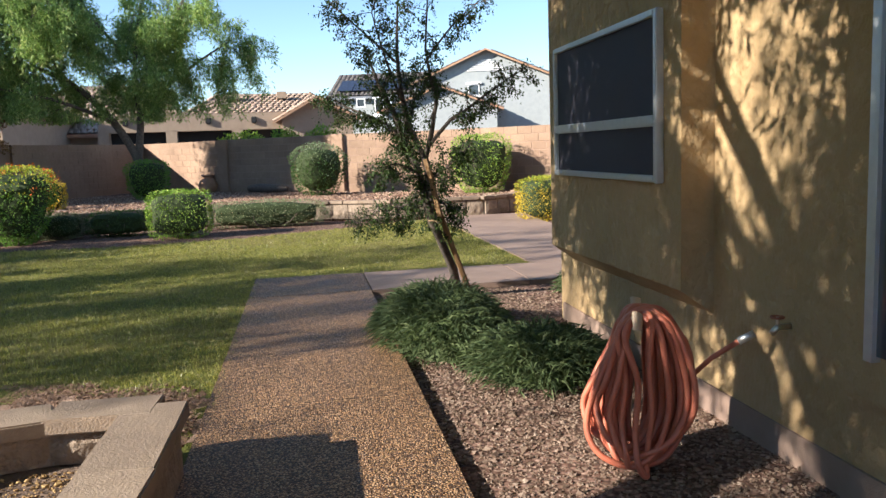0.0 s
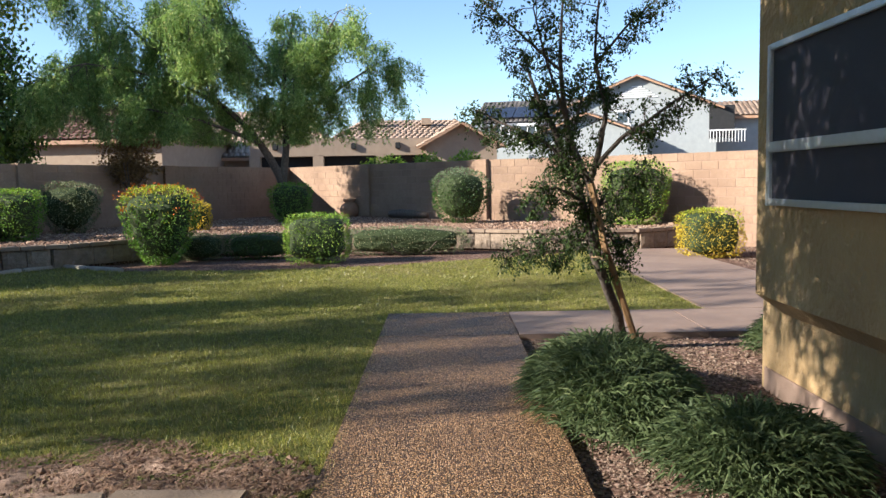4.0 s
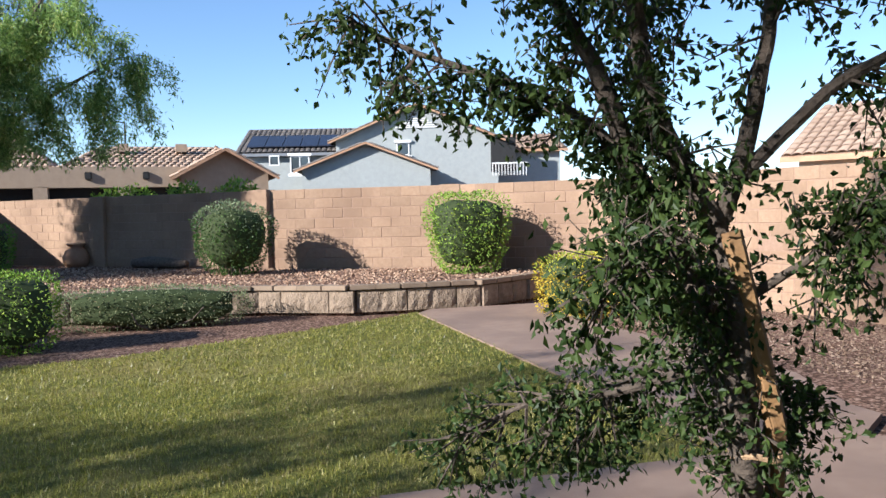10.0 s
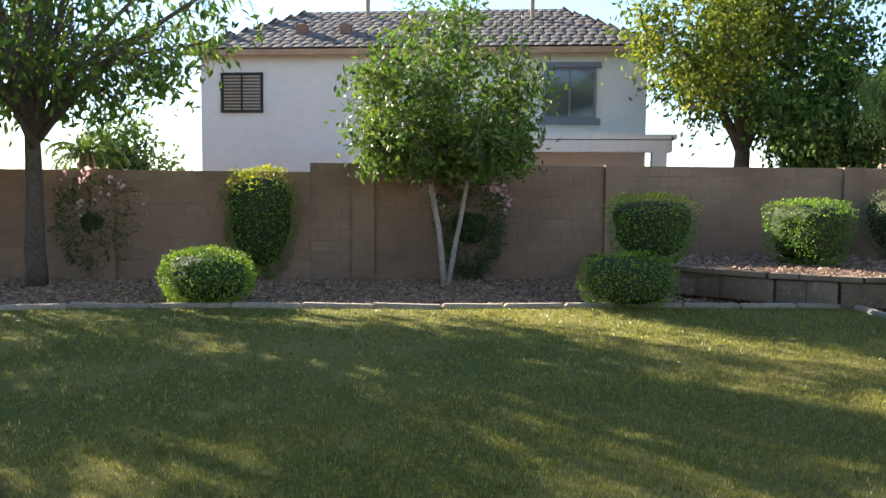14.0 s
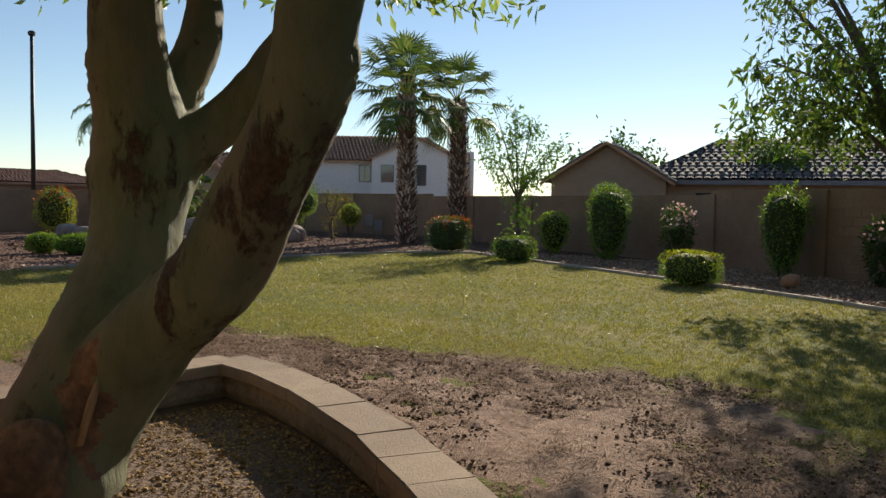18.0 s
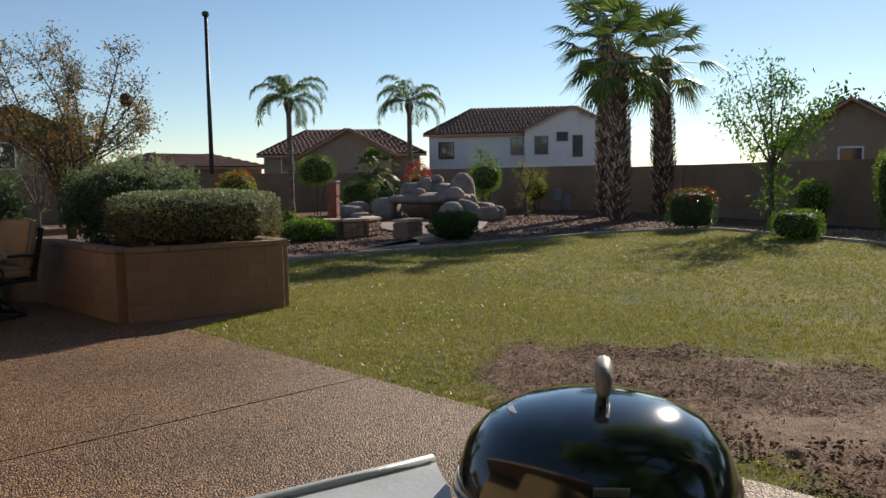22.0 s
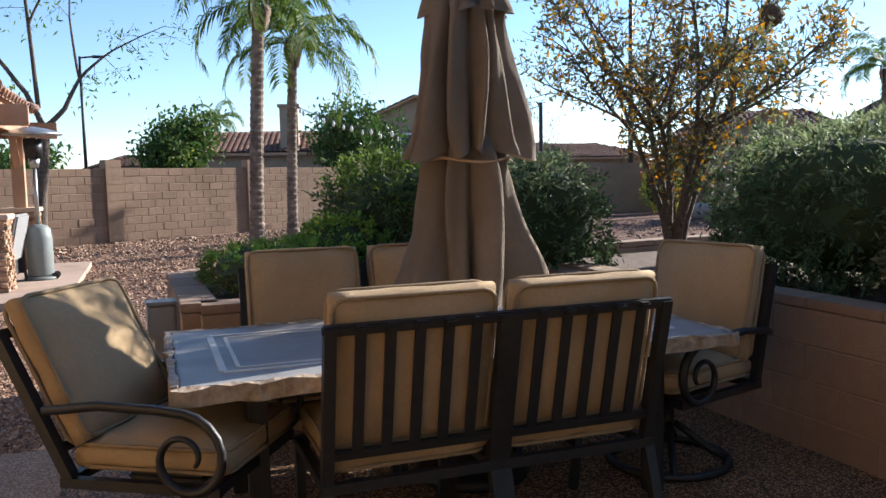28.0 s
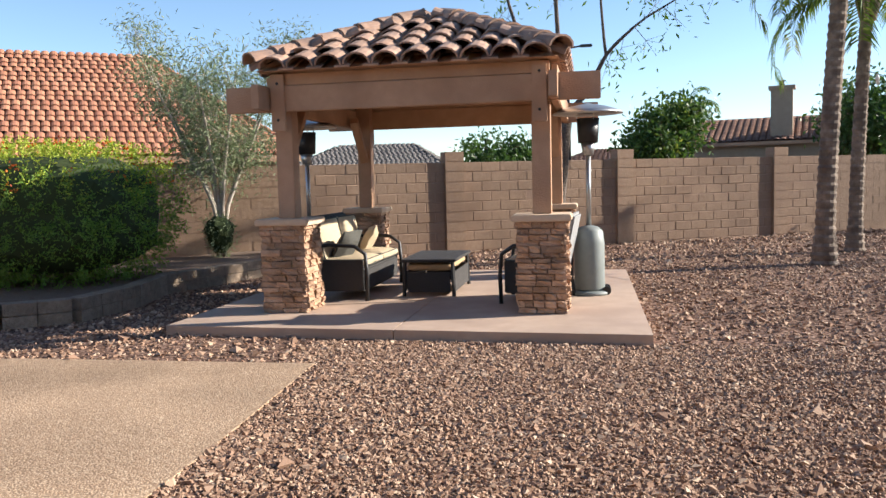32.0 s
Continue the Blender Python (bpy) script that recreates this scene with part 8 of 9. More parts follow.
def heater(label, at):
    h = thing("patio_heater", label, "patio heater", at, group="patio heaters")
    part("base", lathe(bmesh.new(), [(0.23, 0.0), (0.235, 0.03), (0.2, 0.05)], 24), M["tank_grey"], h, smooth=True)
    part("tank_cover", lathe(bmesh.new(), [(0.17, 0.05), (0.18, 0.08), (0.178, 0.6), (0.16, 0.74), (0.11, 0.79), (0.04, 0.81)], 24), M["tank_grey"], h, "grey cylindrical gas bottle cover", smooth=True)
    part("pole", cyl(bmesh.new(), (0, 0, 0.8), 0.028, 0.028, 0.85, 12), M["heater_metal"], h, smooth=True)
    part("control_box", cyl(bmesh.new(), (0, 0, 1.63), 0.06, 0.085, 0.14, 16), M["heater_metal"], h, smooth=True)
    part("burner", cyl(bmesh.new(), (0, 0, 1.77), 0.115, 0.13, 0.28, 20), M["iron"], h, "perforated burner cage", smooth=True)
    for k in range(3):
        a = radians(120 * k)
        part("bracket", tube(bmesh.new(), [(0.12 * math.cos(a), 0.12 * math.sin(a), 2.03), (0.14 * math.cos(a), 0.14 * math.sin(a), 2.14)], 0.008, 5), M["heater_metal"], h)
    part("reflector", lathe(bmesh.new(), [(0.40, 2.10), (0.405, 2.112), (0.33, 2.15), (0.2, 2.19), (0.06, 2.215), (0.02, 2.225)], 32), M["heater_metal"], h, "shallow metal heat reflector", smooth=True)
    for s in (-1, 1):
        part("wheel", cyl(bmesh.new(), (0, 0, 0), 0.05, 0.05, 0.03, 14), M["iron"], h, at=pose(-0.2, s * 0.1, 0.05, 90, 0, 0))
    return h


heater("grey patio heater with a round metal reflector on the slab", (1.71, -21.75, PZ))
heater("dark patio heater standing behind the loveseat", (5.35, -22.3, PZ))

# ---- kettle grill with work table ----
G = thing("kettle_grill", "glossy black kettle charcoal grill with a grey plastic work table", "grill", (-1.17, -3.25, TP))
part("bowl", lathe(bmesh.new(), [(0.06, 0.42), (0.13, 0.435), (0.22, 0.50), (0.285, 0.60), (0.31, 0.70), (0.315, 0.742), (0.3, 0.745)], 40), M["enamel"], G, "dark glossy enamel bowl", smooth=True)
lid = part("lid", lathe(bmesh.new(), [(0.325, 0.745), (0.33, 0.752), (0.325, 0.775), (0.315, 0.80), (0.29, 0.86), (0.24, 0.91), (0.17, 0.94), (0.08, 0.955), (0.02, 0.957)], 40), M["enamel"], G, "glossy dark enamel domed lid", smooth=True)
for s in (-1, 1):
    part("handle_bracket", tube(bmesh.new(), [(s * 0.07, 0.02, 0.94), (s * 0.072, 0.02, 0.985), (s * 0.07, 0.02, 1.0)], 0.009, 6), M["iron"], lid, at=pose(0, 0, 0, 0, 0, 35))
part("lid_handle", tube(bmesh.new(), [(-0.1, 0.02, 0.985), (-0.075, 0.02, 1.015), (0, 0.02, 1.025), (0.075, 0.02, 1.015), (0.1, 0.02, 0.985)], [0.014, 0.02, 0.02, 0.02, 0.014], 8), M["box_grey"], lid, "dark grey lid handle", smooth=True, at=pose(0, 0, 0, 0, 0, 35))
part("damper", lathe(bmesh.new(), [(0.045, 0.925), (0.045, 0.932), (0.01, 0.935)], 16, (0.12, -0.1, 0)), M["steel"], lid)
part("lid_badge", box(bmesh.new(), (0.0, 0.0, 0.0), (0.07, 0.004, 0.03)), M["brass"], lid, at=pose(0.225, 0.2, 0.845, -30, 0, -48))
for a in (200,):
    part("side_handle", tube(bmesh.new(), [(0.31 * math.cos(radians(a - 14)), 0.31 * math.sin(radians(a - 14)), 0.72), (0.38 * math.cos(radians(a - 10)), 0.38 * math.sin(radians(a - 10)), 0.72), (0.38 * math.cos(radians(a + 10)), 0.38 * math.sin(radians(a + 10)), 0.72), (0.31 * math.cos(radians(a + 14)), 0.31 * math.sin(radians(a + 14)), 0.72)], 0.011, 6), M["iron"], G)
can = part("ash_can", lathe(bmesh.new(), [(0.125, 0.23), (0.135, 0.24), (0.138, 0.40), (0.142, 0.44), (0.13, 0.44), (0.125, 0.26)], 32), M["ash_can"], G, "beige enamel ash can", smooth=True)
for k in range(28):
    a = 2 * math.pi * k / 28
    part("vent_hole", cyl(bmesh.new(), (0, 0, 0), 0.009, 0.009, 0.004, 8), M["iron"], can, at=pose(0.1405 * math.cos(a), 0.1405 * math.sin(a), 0.415, 0, 90, math.degrees(a)))
for zz in (0.40, 0.35):
    part("wire_handle", tube(bmesh.new(), [(0.13, 0.02, zz), (0.24, 0.03, zz), (0.24, 0.07, zz), (0.13, 0.06, zz)], 0.005, 5), M["iron"], can)
for a in (150, 30, 265):
    ca, sa = math.cos(radians(a)), math.sin(radians(a))
    part("leg", tube(bmesh.new(), [(0.2 * ca, 0.2 * sa, 0.70), (0.3 * ca, 0.3 * sa, 0.71), (0.345 * ca, 0.345 * sa, 0.68), (0.36 * ca, 0.36 * sa, 0.58), (0.39 * ca, 0.39 * sa, 0.0)], 0.018, 8), M["iron"], G, "black bent tube leg", smooth=True)
rack = part("wire_rack", tube(bmesh.new(), [(-0.27, -0.27, 0.14), (0.27, -0.27, 0.14), (0.27, 0.27, 0.14), (-0.27, 0.27, 0.14)], 0.007, 5, closed=True), M["iron"], G, "black wire bottom rack")
for i in range(9):
    part("wire", tube(bmesh.new(), [(-0.27, -0.24 + 0.06 * i, 0.142), (0.27, -0.24 + 0.06 * i, 0.142)], 0.004, 4), M["iron"], rack)
# the shelf has a hollow that hugs the bowl
arc = [(0.335 * math.cos(a), 0.335 * math.sin(a)) for a in np.linspace(radians(-46), radians(44), 14)]
edge = [(0.25, 0.3)] + arc[::-1] + [(0.22, -0.36)]
shape = [(0.12, -0.42), (0.35, -0.46), (0.72, -0.53), (0.79, -0.5), (0.84, -0.43), (0.88, 0.18), (0.84, 0.25), (0.75, 0.28), (0.2, 0.31)]
shelf = part("work_table", prism(bmesh.new(), shape + arc[::-1], 0.70, 0.735), M["shelf_grey"], G, "grey weathered plastic work table")
rim = [(0.13, -0.41, 0.738), (0.35, -0.45, 0.738), (0.71, -0.52, 0.738), (0.78, -0.49, 0.738), (0.83, -0.43, 0.738), (0.87, 0.17, 0.738), (0.83, 0.24, 0.738), (0.75, 0.27, 0.738), (0.22, 0.30, 0.738)]
part("raised_lip", tube(bmesh.new(), rim, 0.014, 6), M["shelf_grey"], shelf, smooth=True)
part("table_skirt", tube(bmesh.new(), [(x, y, 0.69) for x, y, z in rim], 0.022, 6), M["shelf_grey"], shelf, smooth=True)
for x, y in ((0.7, -0.42), (0.74, 0.16), (0.42, 0.2), (0.4, -0.38)):
    part("table_leg", tube(bmesh.new(), [(x * 0.93, y * 0.9, 0.70), (x, y, 0.62), (x, y, 0.0)], 0.018, 8), M["iron"], G, "black tube leg", smooth=True)
part("lower_bar", tube(bmesh.new(), [(0.7, -0.42, 0.14), (0.74, 0.16, 0.14)], 0.012, 6), M["iron"], G)
part("lower_panel", box(bmesh.new(), (0.56, 0.19, 0.13), (0.36, 0.02, 0.1)), M["iron"], G)

# ---- garden hose by the wall ----
H = thing("garden_hose", "red-brown garden hose coiled over a beige holder against the house wall", "hose", (1.66, 0.98, -0.03))
rng = np.random.default_rng(5)


def smooth_loop(pts, n=6):
    """A closed curve through the points."""
    out, p = [], [Vector(q) for q in pts]
    for i in range(len(p)):
        a, b, c, d = p[i - 1], p[i], p[(i + 1) % len(p)], p[(i + 2) % len(p)]
        for k in range(n):
            t = k / n
            out.append(0.5 * (2 * b + (c - a) * t + (2 * a - 5 * b + 4 * c - d) * t * t + (3 * b - a - 3 * c + d) * t ** 3))
    return out


# each turn hangs from the holder: a slack left side, a fuller right side, the foot lying on the gravel
for k in range(23):
    f, j = k / 22, lambda s: rng.normal(0, s)
    dp = (k - 11) * 0.012
    wr, wl, lo = 0.04 + 0.21 * ((k * 9) % 23) / 22 + j(0.012), 0.05 + 0.20 * ((k * 5) % 23) / 22 + j(0.012), 0.015 + 0.13 * ((k * 7) % 23) / 22
    pts = [(0.01 + j(0.02), dp * 0.6, 0.775 + j(0.008)), (0.03 + 0.45 * wr, dp, 0.74 + j(0.012)), (wr, dp + j(0.01), 0.55 + j(0.02)), (wr + 0.01, dp + j(0.015), 0.32), (0.62 * wr, dp + j(0.02), lo + 0.07),
           (-0.02 + j(0.02), dp - 0.02, lo), (-0.75 * wl, dp - 0.03, lo + 0.06), (-wl, dp + j(0.02), lo + 0.2), (-0.72 * wl, dp + j(0.012), 0.47), (-0.07 + j(0.012), dp, 0.69)]
    part("hose_loop", tube(bmesh.new(), smooth_loop(pts), 0.0155, 8, closed=True), M["hose"], H, smooth=True, at=pose(0, 0, 0, 0, 0, -20 + j(5)))
part("hose_holder", tube(bmesh.new(), [(0, -0.2, 0.73), (0, -0.19, 0.8), (0, -0.15, 0.755), (0, 0.15, 0.75), (0, 0.2, 0.8)], 0.028, 8, flat=0.5), M["pale_cap"], H, "beige hose holder", smooth=True, at=pose(0, 0, 0, 0, 0, -22))
part("supply_hose", tube(bmesh.new(), [(0.2, 0.12, 0.25), (0.3, 0.1, 0.38), (0.42, 0.06, 0.5), (0.55, 0.0, 0.6)], 0.0135, 8), M["hose"], H, smooth=True)
part("hose_coupling", tube(bmesh.new(), [(0.53, 0.008, 0.585), (0.57, -0.008, 0.61), (0.60, -0.015, 0.625)], 0.02, 8), M["steel"], H, "silver hose coupling", smooth=True)
S = thing("wall_spigot", "small brass garden tap on the stucco wall", "tap", (2.4, 0.88, 0.64))
part("pipe", tube(bmesh.new(), [(0, 0, 0), (-0.07, 0, 0), (-0.1, 0, -0.03)], 0.016, 8), M["brass"], S, smooth=True)
part("tap_wheel", tube(bmesh.new(), [(0.03 * math.cos(a) - 0.07, 0.03 * math.sin(a), 0.05) for a in np.linspace(0, 6.28, 12, endpoint=False)], 0.006, 5, closed=True), M["rust"], S)
part("tap_stem", cyl(bmesh.new(), (-0.07, 0, 0), 0.008, 0.008, 0.05, 6), M["brass"], S)

# ---- tree stake and tie ----
K = thing("tree_stake", "weathered wooden stake tied to the young tree", "stake")
part("stake", tube(bmesh.new(), [(1.84, 5.80, -0.05), (1.43, 5.26, 0.92), (1.32, 5.30, 1.45)], 0.03, 6), M["stake"], K)
part("tie_rope", tube(bmesh.new(), [(1.385 + 0.066 * math.cos(a), 5.28 + 0.058 * math.sin(a), 0.84 + 0.012 * math.sin(2 * a)) for a in np.linspace(0, 6.28, 14, endpoint=False)], 0.009, 5, closed=True), M["rope"], K)

# ---- small concrete things ----
V = thing("valve_box", "small weathered concrete block by the side path", "block", (6.3, 8.2, -0.03), 20)
part("body", box(bmesh.new(), (0, 0, 0.09), (0.46, 0.38, 0.18), bevel=0.02), M["edging"], V)
part("lid", box(bmesh.new(), (0, 0, 0.193), (0.38, 0.30, 0.03), bevel=0.008), M["edging"], V)
S = thing("vent_block", "perforated concrete block at the foot of the wall", "block", (8.25, 9.9, -0.03), 90)
part("body", box(bmesh.new(), (0, 0, 0.1), (0.4, 0.1, 0.2), bevel=0.008), M["edging"], S)
for i in range(4):
    part("vent_hole", box(bmesh.new(), (-0.13 + 0.087 * i, 0.052, 0.1), (0.045, 0.006, 0.12)), M["iron"], S)
single("clay_urn", lathe(bmesh.new(), [(0.2, 0.0), (0.29, 0.1), (0.31, 0.24), (0.24, 0.38), (0.15, 0.46), (0.17, 0.5), (0.22, 0.53), (0.2, 0.56), (0.1, 0.56)], 20), M["terracotta"], "squat dark clay urn against the sunlit terrace wall", "urn", (-2.9, 23.9, 0.44), smooth=True)
single("garden_log", tube(bmesh.new(), [(-0.7, 0, 0.13), (-0.3, 0.04, 0.15), (0.2, 0.0, 0.14), (0.75, 0.06, 0.12)], [0.1, 0.13, 0.12, 0.08], 10), M["bark"], "weathered grey log lying on the terrace gravel", "log", (-1.0, 21.75, 0.44), -42, smooth=True)
E2 = thing("electrical_post", "small grey electrical box on a post beside the planter", "electrical box", (0.13, -13.62, 0.0), 4)
part("post", box(bmesh.new(), (0, 0, 0.3), (0.09, 0.07, 0.6)), M["box_grey"], E2)
part("box", box(bmesh.new(), (0, 0, 0.64), (0.16, 0.13, 0.2), bevel=0.012), M["box_grey"], E2)
part("lid", box(bmesh.new(), (0, 0.0, 0.75), (0.175, 0.15, 0.02), bevel=0.006), M["box_grey"], E2)

# ---- rocks ----
def boulder(w, d, h, seed, sub=3, rough=0.13):
    rng = np.random.default_rng(seed)
    bm = bmesh.new()
    bmesh.ops.create_icosphere(bm, subdivisions=sub, radius=1.0)
    k = rng.normal(0, 1, (7, 3))
    ph = rng.uniform(0, 6, 7)
    for v in bm.verts:
        n = v.co.copy()
        s = sum(math.sin(2.1 * (n.x * a[0] + n.y * a[1] + n.z * a[2]) + p) for a, p in zip(k, ph)) / 7
        f = 1 + rough * 2 * s
        p = Vector((abs(n.x) ** 0.8 * math.copysign(1, n.x), abs(n.y) ** 0.8 * math.copysign(1, n.y), abs(n.z) ** 0.75 * math.copysign(1, n.z)))
        v.co = Vector((p.x * f * w / 2, p.y * f * d / 2, p.z * f * h / 2))
    return bm


def rock(label, x, y, z, w, h, seed, d=None, rz=0.0, group="", tilt=0.0):
    m = finish("boulder", boulder(w * 1.08, (d or w * 0.85), h * 1.08, seed), M["boulder"], True)
    ob = new("boulder", m)
    ob.matrix_world = pose(x, y, z, tilt, 0, rz)
    return tagged(ob, label, "boulder", group)


Gr = thing("rock_grotto", "artificial rock waterfall of stacked tan boulders with a dark cave", "rock waterfall")
VIEW = 50.0
for i, (x, y, z, w, h, d) in enumerate([
        (-19.04, -25.37, 0.3, 1.0, 0.95, 1.1), (-19.75, -23.75, 0.72, 3.0, 0.42, 1.7), (-21.17, -23.55, 1.05, 1.0, 1.15, 1.0), (-20.03, -22.83, 0.85, 0.8, 0.55, 0.8),
        (-20.17, -24.44, 1.15, 0.55, 0.6, 0.5), (-20.83, -24.53, 1.35, 0.5, 0.45, 0.5), (-19.76, -24.79, 1.05, 0.85, 0.5, 0.7), (-20.95, -24.43, 0.98, 1.5, 0.6, 1.2), (-19.36, -23.95, 0.95, 0.5, 0.3, 0.45),
        (-19.14, -22.02, 0.22, 0.85, 0.85, 0.8), (-19.85, -22.04, 0.26, 0.95, 0.8, 0.9), (-20.97, -23.05, 0.5, 0.8, 0.75, 0.8), (-21.3, -25.2, 0.4, 2.6, 1.2, 1.6), (-21.6, -22.8, 0.25, 1.0, 0.7, 0.8)]):
    part("boulder", finish("boulder", boulder(w, d, h, 200 + i), M["boulder"], True), None, Gr, at=pose(x, y, z, 0, 0, -VIEW + 5 * (i % 3)))
for i, (x, y, z, w, h) in enumerate([(-15.79, -29.32, 0.2, 0.78, 0.52), (-15.84, -28.14, 0.17, 0.66, 0.42), (-18.52, -27.01, 0.2, 1.08, 0.56), (-19.4, -27.61, 0.26, 0.95, 0.65), (-19.0, -28.5, 0.28, 0.6, 0.7),
                                     (-21.41, -22.62, 0.2, 0.6, 0.6), (-20.03, -21.17, 0.18, 0.75, 0.5), (-20.53, -21.1, 0.18, 0.5, 0.52), (-17.2, -24.6, 0.1, 0.7, 0.36)]):
    rock("rounded tan boulder beside the rock waterfall", x, y, z, w, h, 300 + i, rz=-VIEW, group="boulders round the grotto")
single("edge_stone", boulder(0.34, 0.26, 0.2, 401, 2), M["boulder"], "small rounded stone on the lawn edging", "stone", (-7.05, 13.75, 0.1), smooth=True, group="edge stones")
single("edge_stone", boulder(0.26, 0.22, 0.16, 402, 2), M["boulder"], "small rounded stone on the lawn edging", "stone", (-7.45, 13.55, 0.08), smooth=True, group="edge stones")
single("tortoise_ornament", boulder(0.4, 0.32, 0.26, 403, 2, 0.06), M["terracotta"], "small brown domed stone ornament on the bed", "ornament", (-16.0, -2.3, 0.12), smooth=True)


def veneer_wall(name, label, pts, h, thick=0.35):
    """A low curved seat wall faced with stones, under pale cap stones."""
    W2 = thing(name, label, "seat wall")
    for (x0, y0), (x1, y1) in zip(pts, pts[1:]):
        L = math.hypot(x1 - x0, y1 - y0)
        a = math.degrees(math.atan2(y1 - y0, x1 - x0))
        m = pose((x0 + x1) / 2, (y0 + y1) / 2, 0, 0, 0, a)
        part("core", box(bmesh.new(), (0, 0, h / 2 - 0.05), (L, thick, h)), M["mortar"], W2, at=m)
        part("cap_stone", box(bmesh.new(), (0, 0, h), (L + 0.04, thick + 0.12, 0.07), bevel=0.015), M["pale_cap"], W2, "pale cap stone", at=m)
        z = 0.0
        while z < h - 0.1:
            x = -L / 2
            while x < L / 2 - 0.03:
                w = min(RNG.uniform(0.12, 0.3), L / 2 - x)
                for s in (-1, 1):
                    part("face_stone", box(bmesh.new(), (x + w / 2, s * (thick / 2 + 0.01), z + 0.055), (w - 0.015, 0.06 + RNG.uniform(0, 0.02), 0.1), bevel=0.012), M["ledge"], W2, at=m)
                x += w
            z += 0.115
    return W2


veneer_wall("fire_pit_wall", "curved low stone seat wall with pale caps by the grotto", [(-11.9, -19.6), (-12.1, -18.9), (-12.6, -18.7), (-13.2, -18.95), (-13.5, -19.6)], 0.42)
veneer_wall("stone_bench", "short stone-faced bench with a pale slab top", [(-12.75, -17.35), (-13.5, -17.6)], 0.42)
bm = bmesh.new()
for z0, z1, r in ((0, 0.45, 0.16), (0.45, 1.0, 0.14), (1.0, 1.38, 0.15)):
    box(bm, (0.01 * r, 0, (z0 + z1) / 2), (2 * r, 2 * r * 0.8, z1 - z0 - 0.005), bevel=0.025)
PO = thing("rust_post", "rust-red rough wooden post with a grey cap", "post", (-13.33, -20.85, 0), 30)
part("shaft", bm, M["rust"], PO)
part("cap", box(bmesh.new(), (0, 0, 1.41), (0.34, 0.28, 0.06), bevel=0.015), M["edging"], PO)
part("side_block", box(bmesh.new(), (0.18, -0.05, 0.5), (0.12, 0.14, 0.3), bevel=0.02), M["rust"], PO)
LN = thing("garden_lantern", "small dark lantern on the far block wall", "lantern", (-12.7, -34.95, 1.8))
part("lantern_base", box(bmesh.new(), (0, 0, 0.02), (0.16, 0.16, 0.04)), M["iron"], LN)
part("lantern_glass", cyl(bmesh.new(), (0, 0, 0.04), 0.06, 0.08, 0.2, 8), M["glass"], LN)
part("lantern_roof", lathe(bmesh.new(), [(0.13, 0.24), (0.11, 0.28), (0.03, 0.36), (0.01, 0.42)], 12), M["iron"], LN)
for dx, hgt in ((0.0, 0.95), (0.42, 0.7)):
    B = thing("utility_box", "grey utility box with pipes by the far wall", "utility box", (-26.4 - dx * 0.8, -23.1 + dx * 0.6, 0), -30, group="utility boxes")
    part("cabinet", box(bmesh.new(), (0, 0, hgt - 0.25), (0.3, 0.2, 0.5), bevel=0.015), M["box_grey"], B)
    for s in (-0.08, 0.08):
        part("conduit", tube(bmesh.new(), [(s, 0, 0), (s, 0, hgt - 0.45)], 0.022, 6), M["box_grey"], B)
# plants by the grotto and the far wall
clipped("trimmed_shrub", "orange-flowered sprawling shrub by the far wall", -17.14, -33.0, 0.0, 1.8, 1.4, 1.9, "lf_yellow", 1500, 0.09, 2.2, flowers="fl_red", second="lf_mid", rough=0.12)
clipped("trimmed_shrub", "bright green round clipped shrub before the wall", -19.5, -30.5, 0.0, 1.7, 1.5, 2.5, "lf_bright", 1800, 0.07, 2.4, stems=4, lift=1.2)
clipped("trimmed_shrub", "boxy clipped green hedge shrub behind the grotto", -20.9, -29.6, 0.0, 1.25, 1.0, 1.35, "lf_bright", 1800, 0.06, 4.5, second="lf_mid")
clipped("bougainvillea", "magenta flowering bougainvillea behind the rocks", -22.3, -27.2, 0.0, 1.3, 1.1, 2.1, "lf_mid", 1200, 0.08, 2.0, flowers="fl_magenta", fl_n=130, rough=0.22, inner=0.6)
clipped("trimmed_shrub", "bright green round shrub before the far wall", -24.4, -25.3, 0.0, 1.3, 1.2, 2.05, "lf_bright", 1500, 0.06, 2.6, lift=0.85)
limb_tree("loose_shrub", "loose upright green shrub by the far wall", (-24.7, -25.7, 0), auto_limbs(2.7, 0.05, 1.3, 81, 0.3, 6), "lf_bright", M["bark"], 1600, 0.1, 0.35, 0.3, 2, 0.4, 0.2, 81, leaf_from=0.45, category="shrub")
limb_tree("sparse_shrub", "sparse shrub with a bare crooked stem and yellow tips", (-23.0, -21.9, 0), [[(0, 0, -0.05, 0.08), (0.15, 0.05, 0.5, 0.07), (0.1, 0.1, 0.9, 0.055)], [(0.1, 0.1, 0.85, 0.04), (-0.3, 0.1, 1.2, 0.03), (-0.5, 0.3, 1.6, 0.01)], [(0.1, 0.1, 0.85, 0.04), (0.35, 0.0, 1.3, 0.03), (0.3, 0.1, 1.85, 0.01)], [(0.1, 0.1, 0.9, 0.03), (0.1, 0.3, 1.4, 0.02), (0.0, 0.3, 1.7, 0.01)]],
          "lf_yellow", M["bark"], 500, 0.08, 0.3, 0.25, 2, 0.35, 0.1, 82, second="lf_gold", leaf_from=0.4, category="shrub")
clipped("trimmed_shrub", "round yellow-green shrub beside the utility box", -26.0, -23.9, 0.0, 0.95, 0.9, 1.4, "lf_yellow", 1200, 0.06, 2.4, second="lf_bright", lift=0.4)
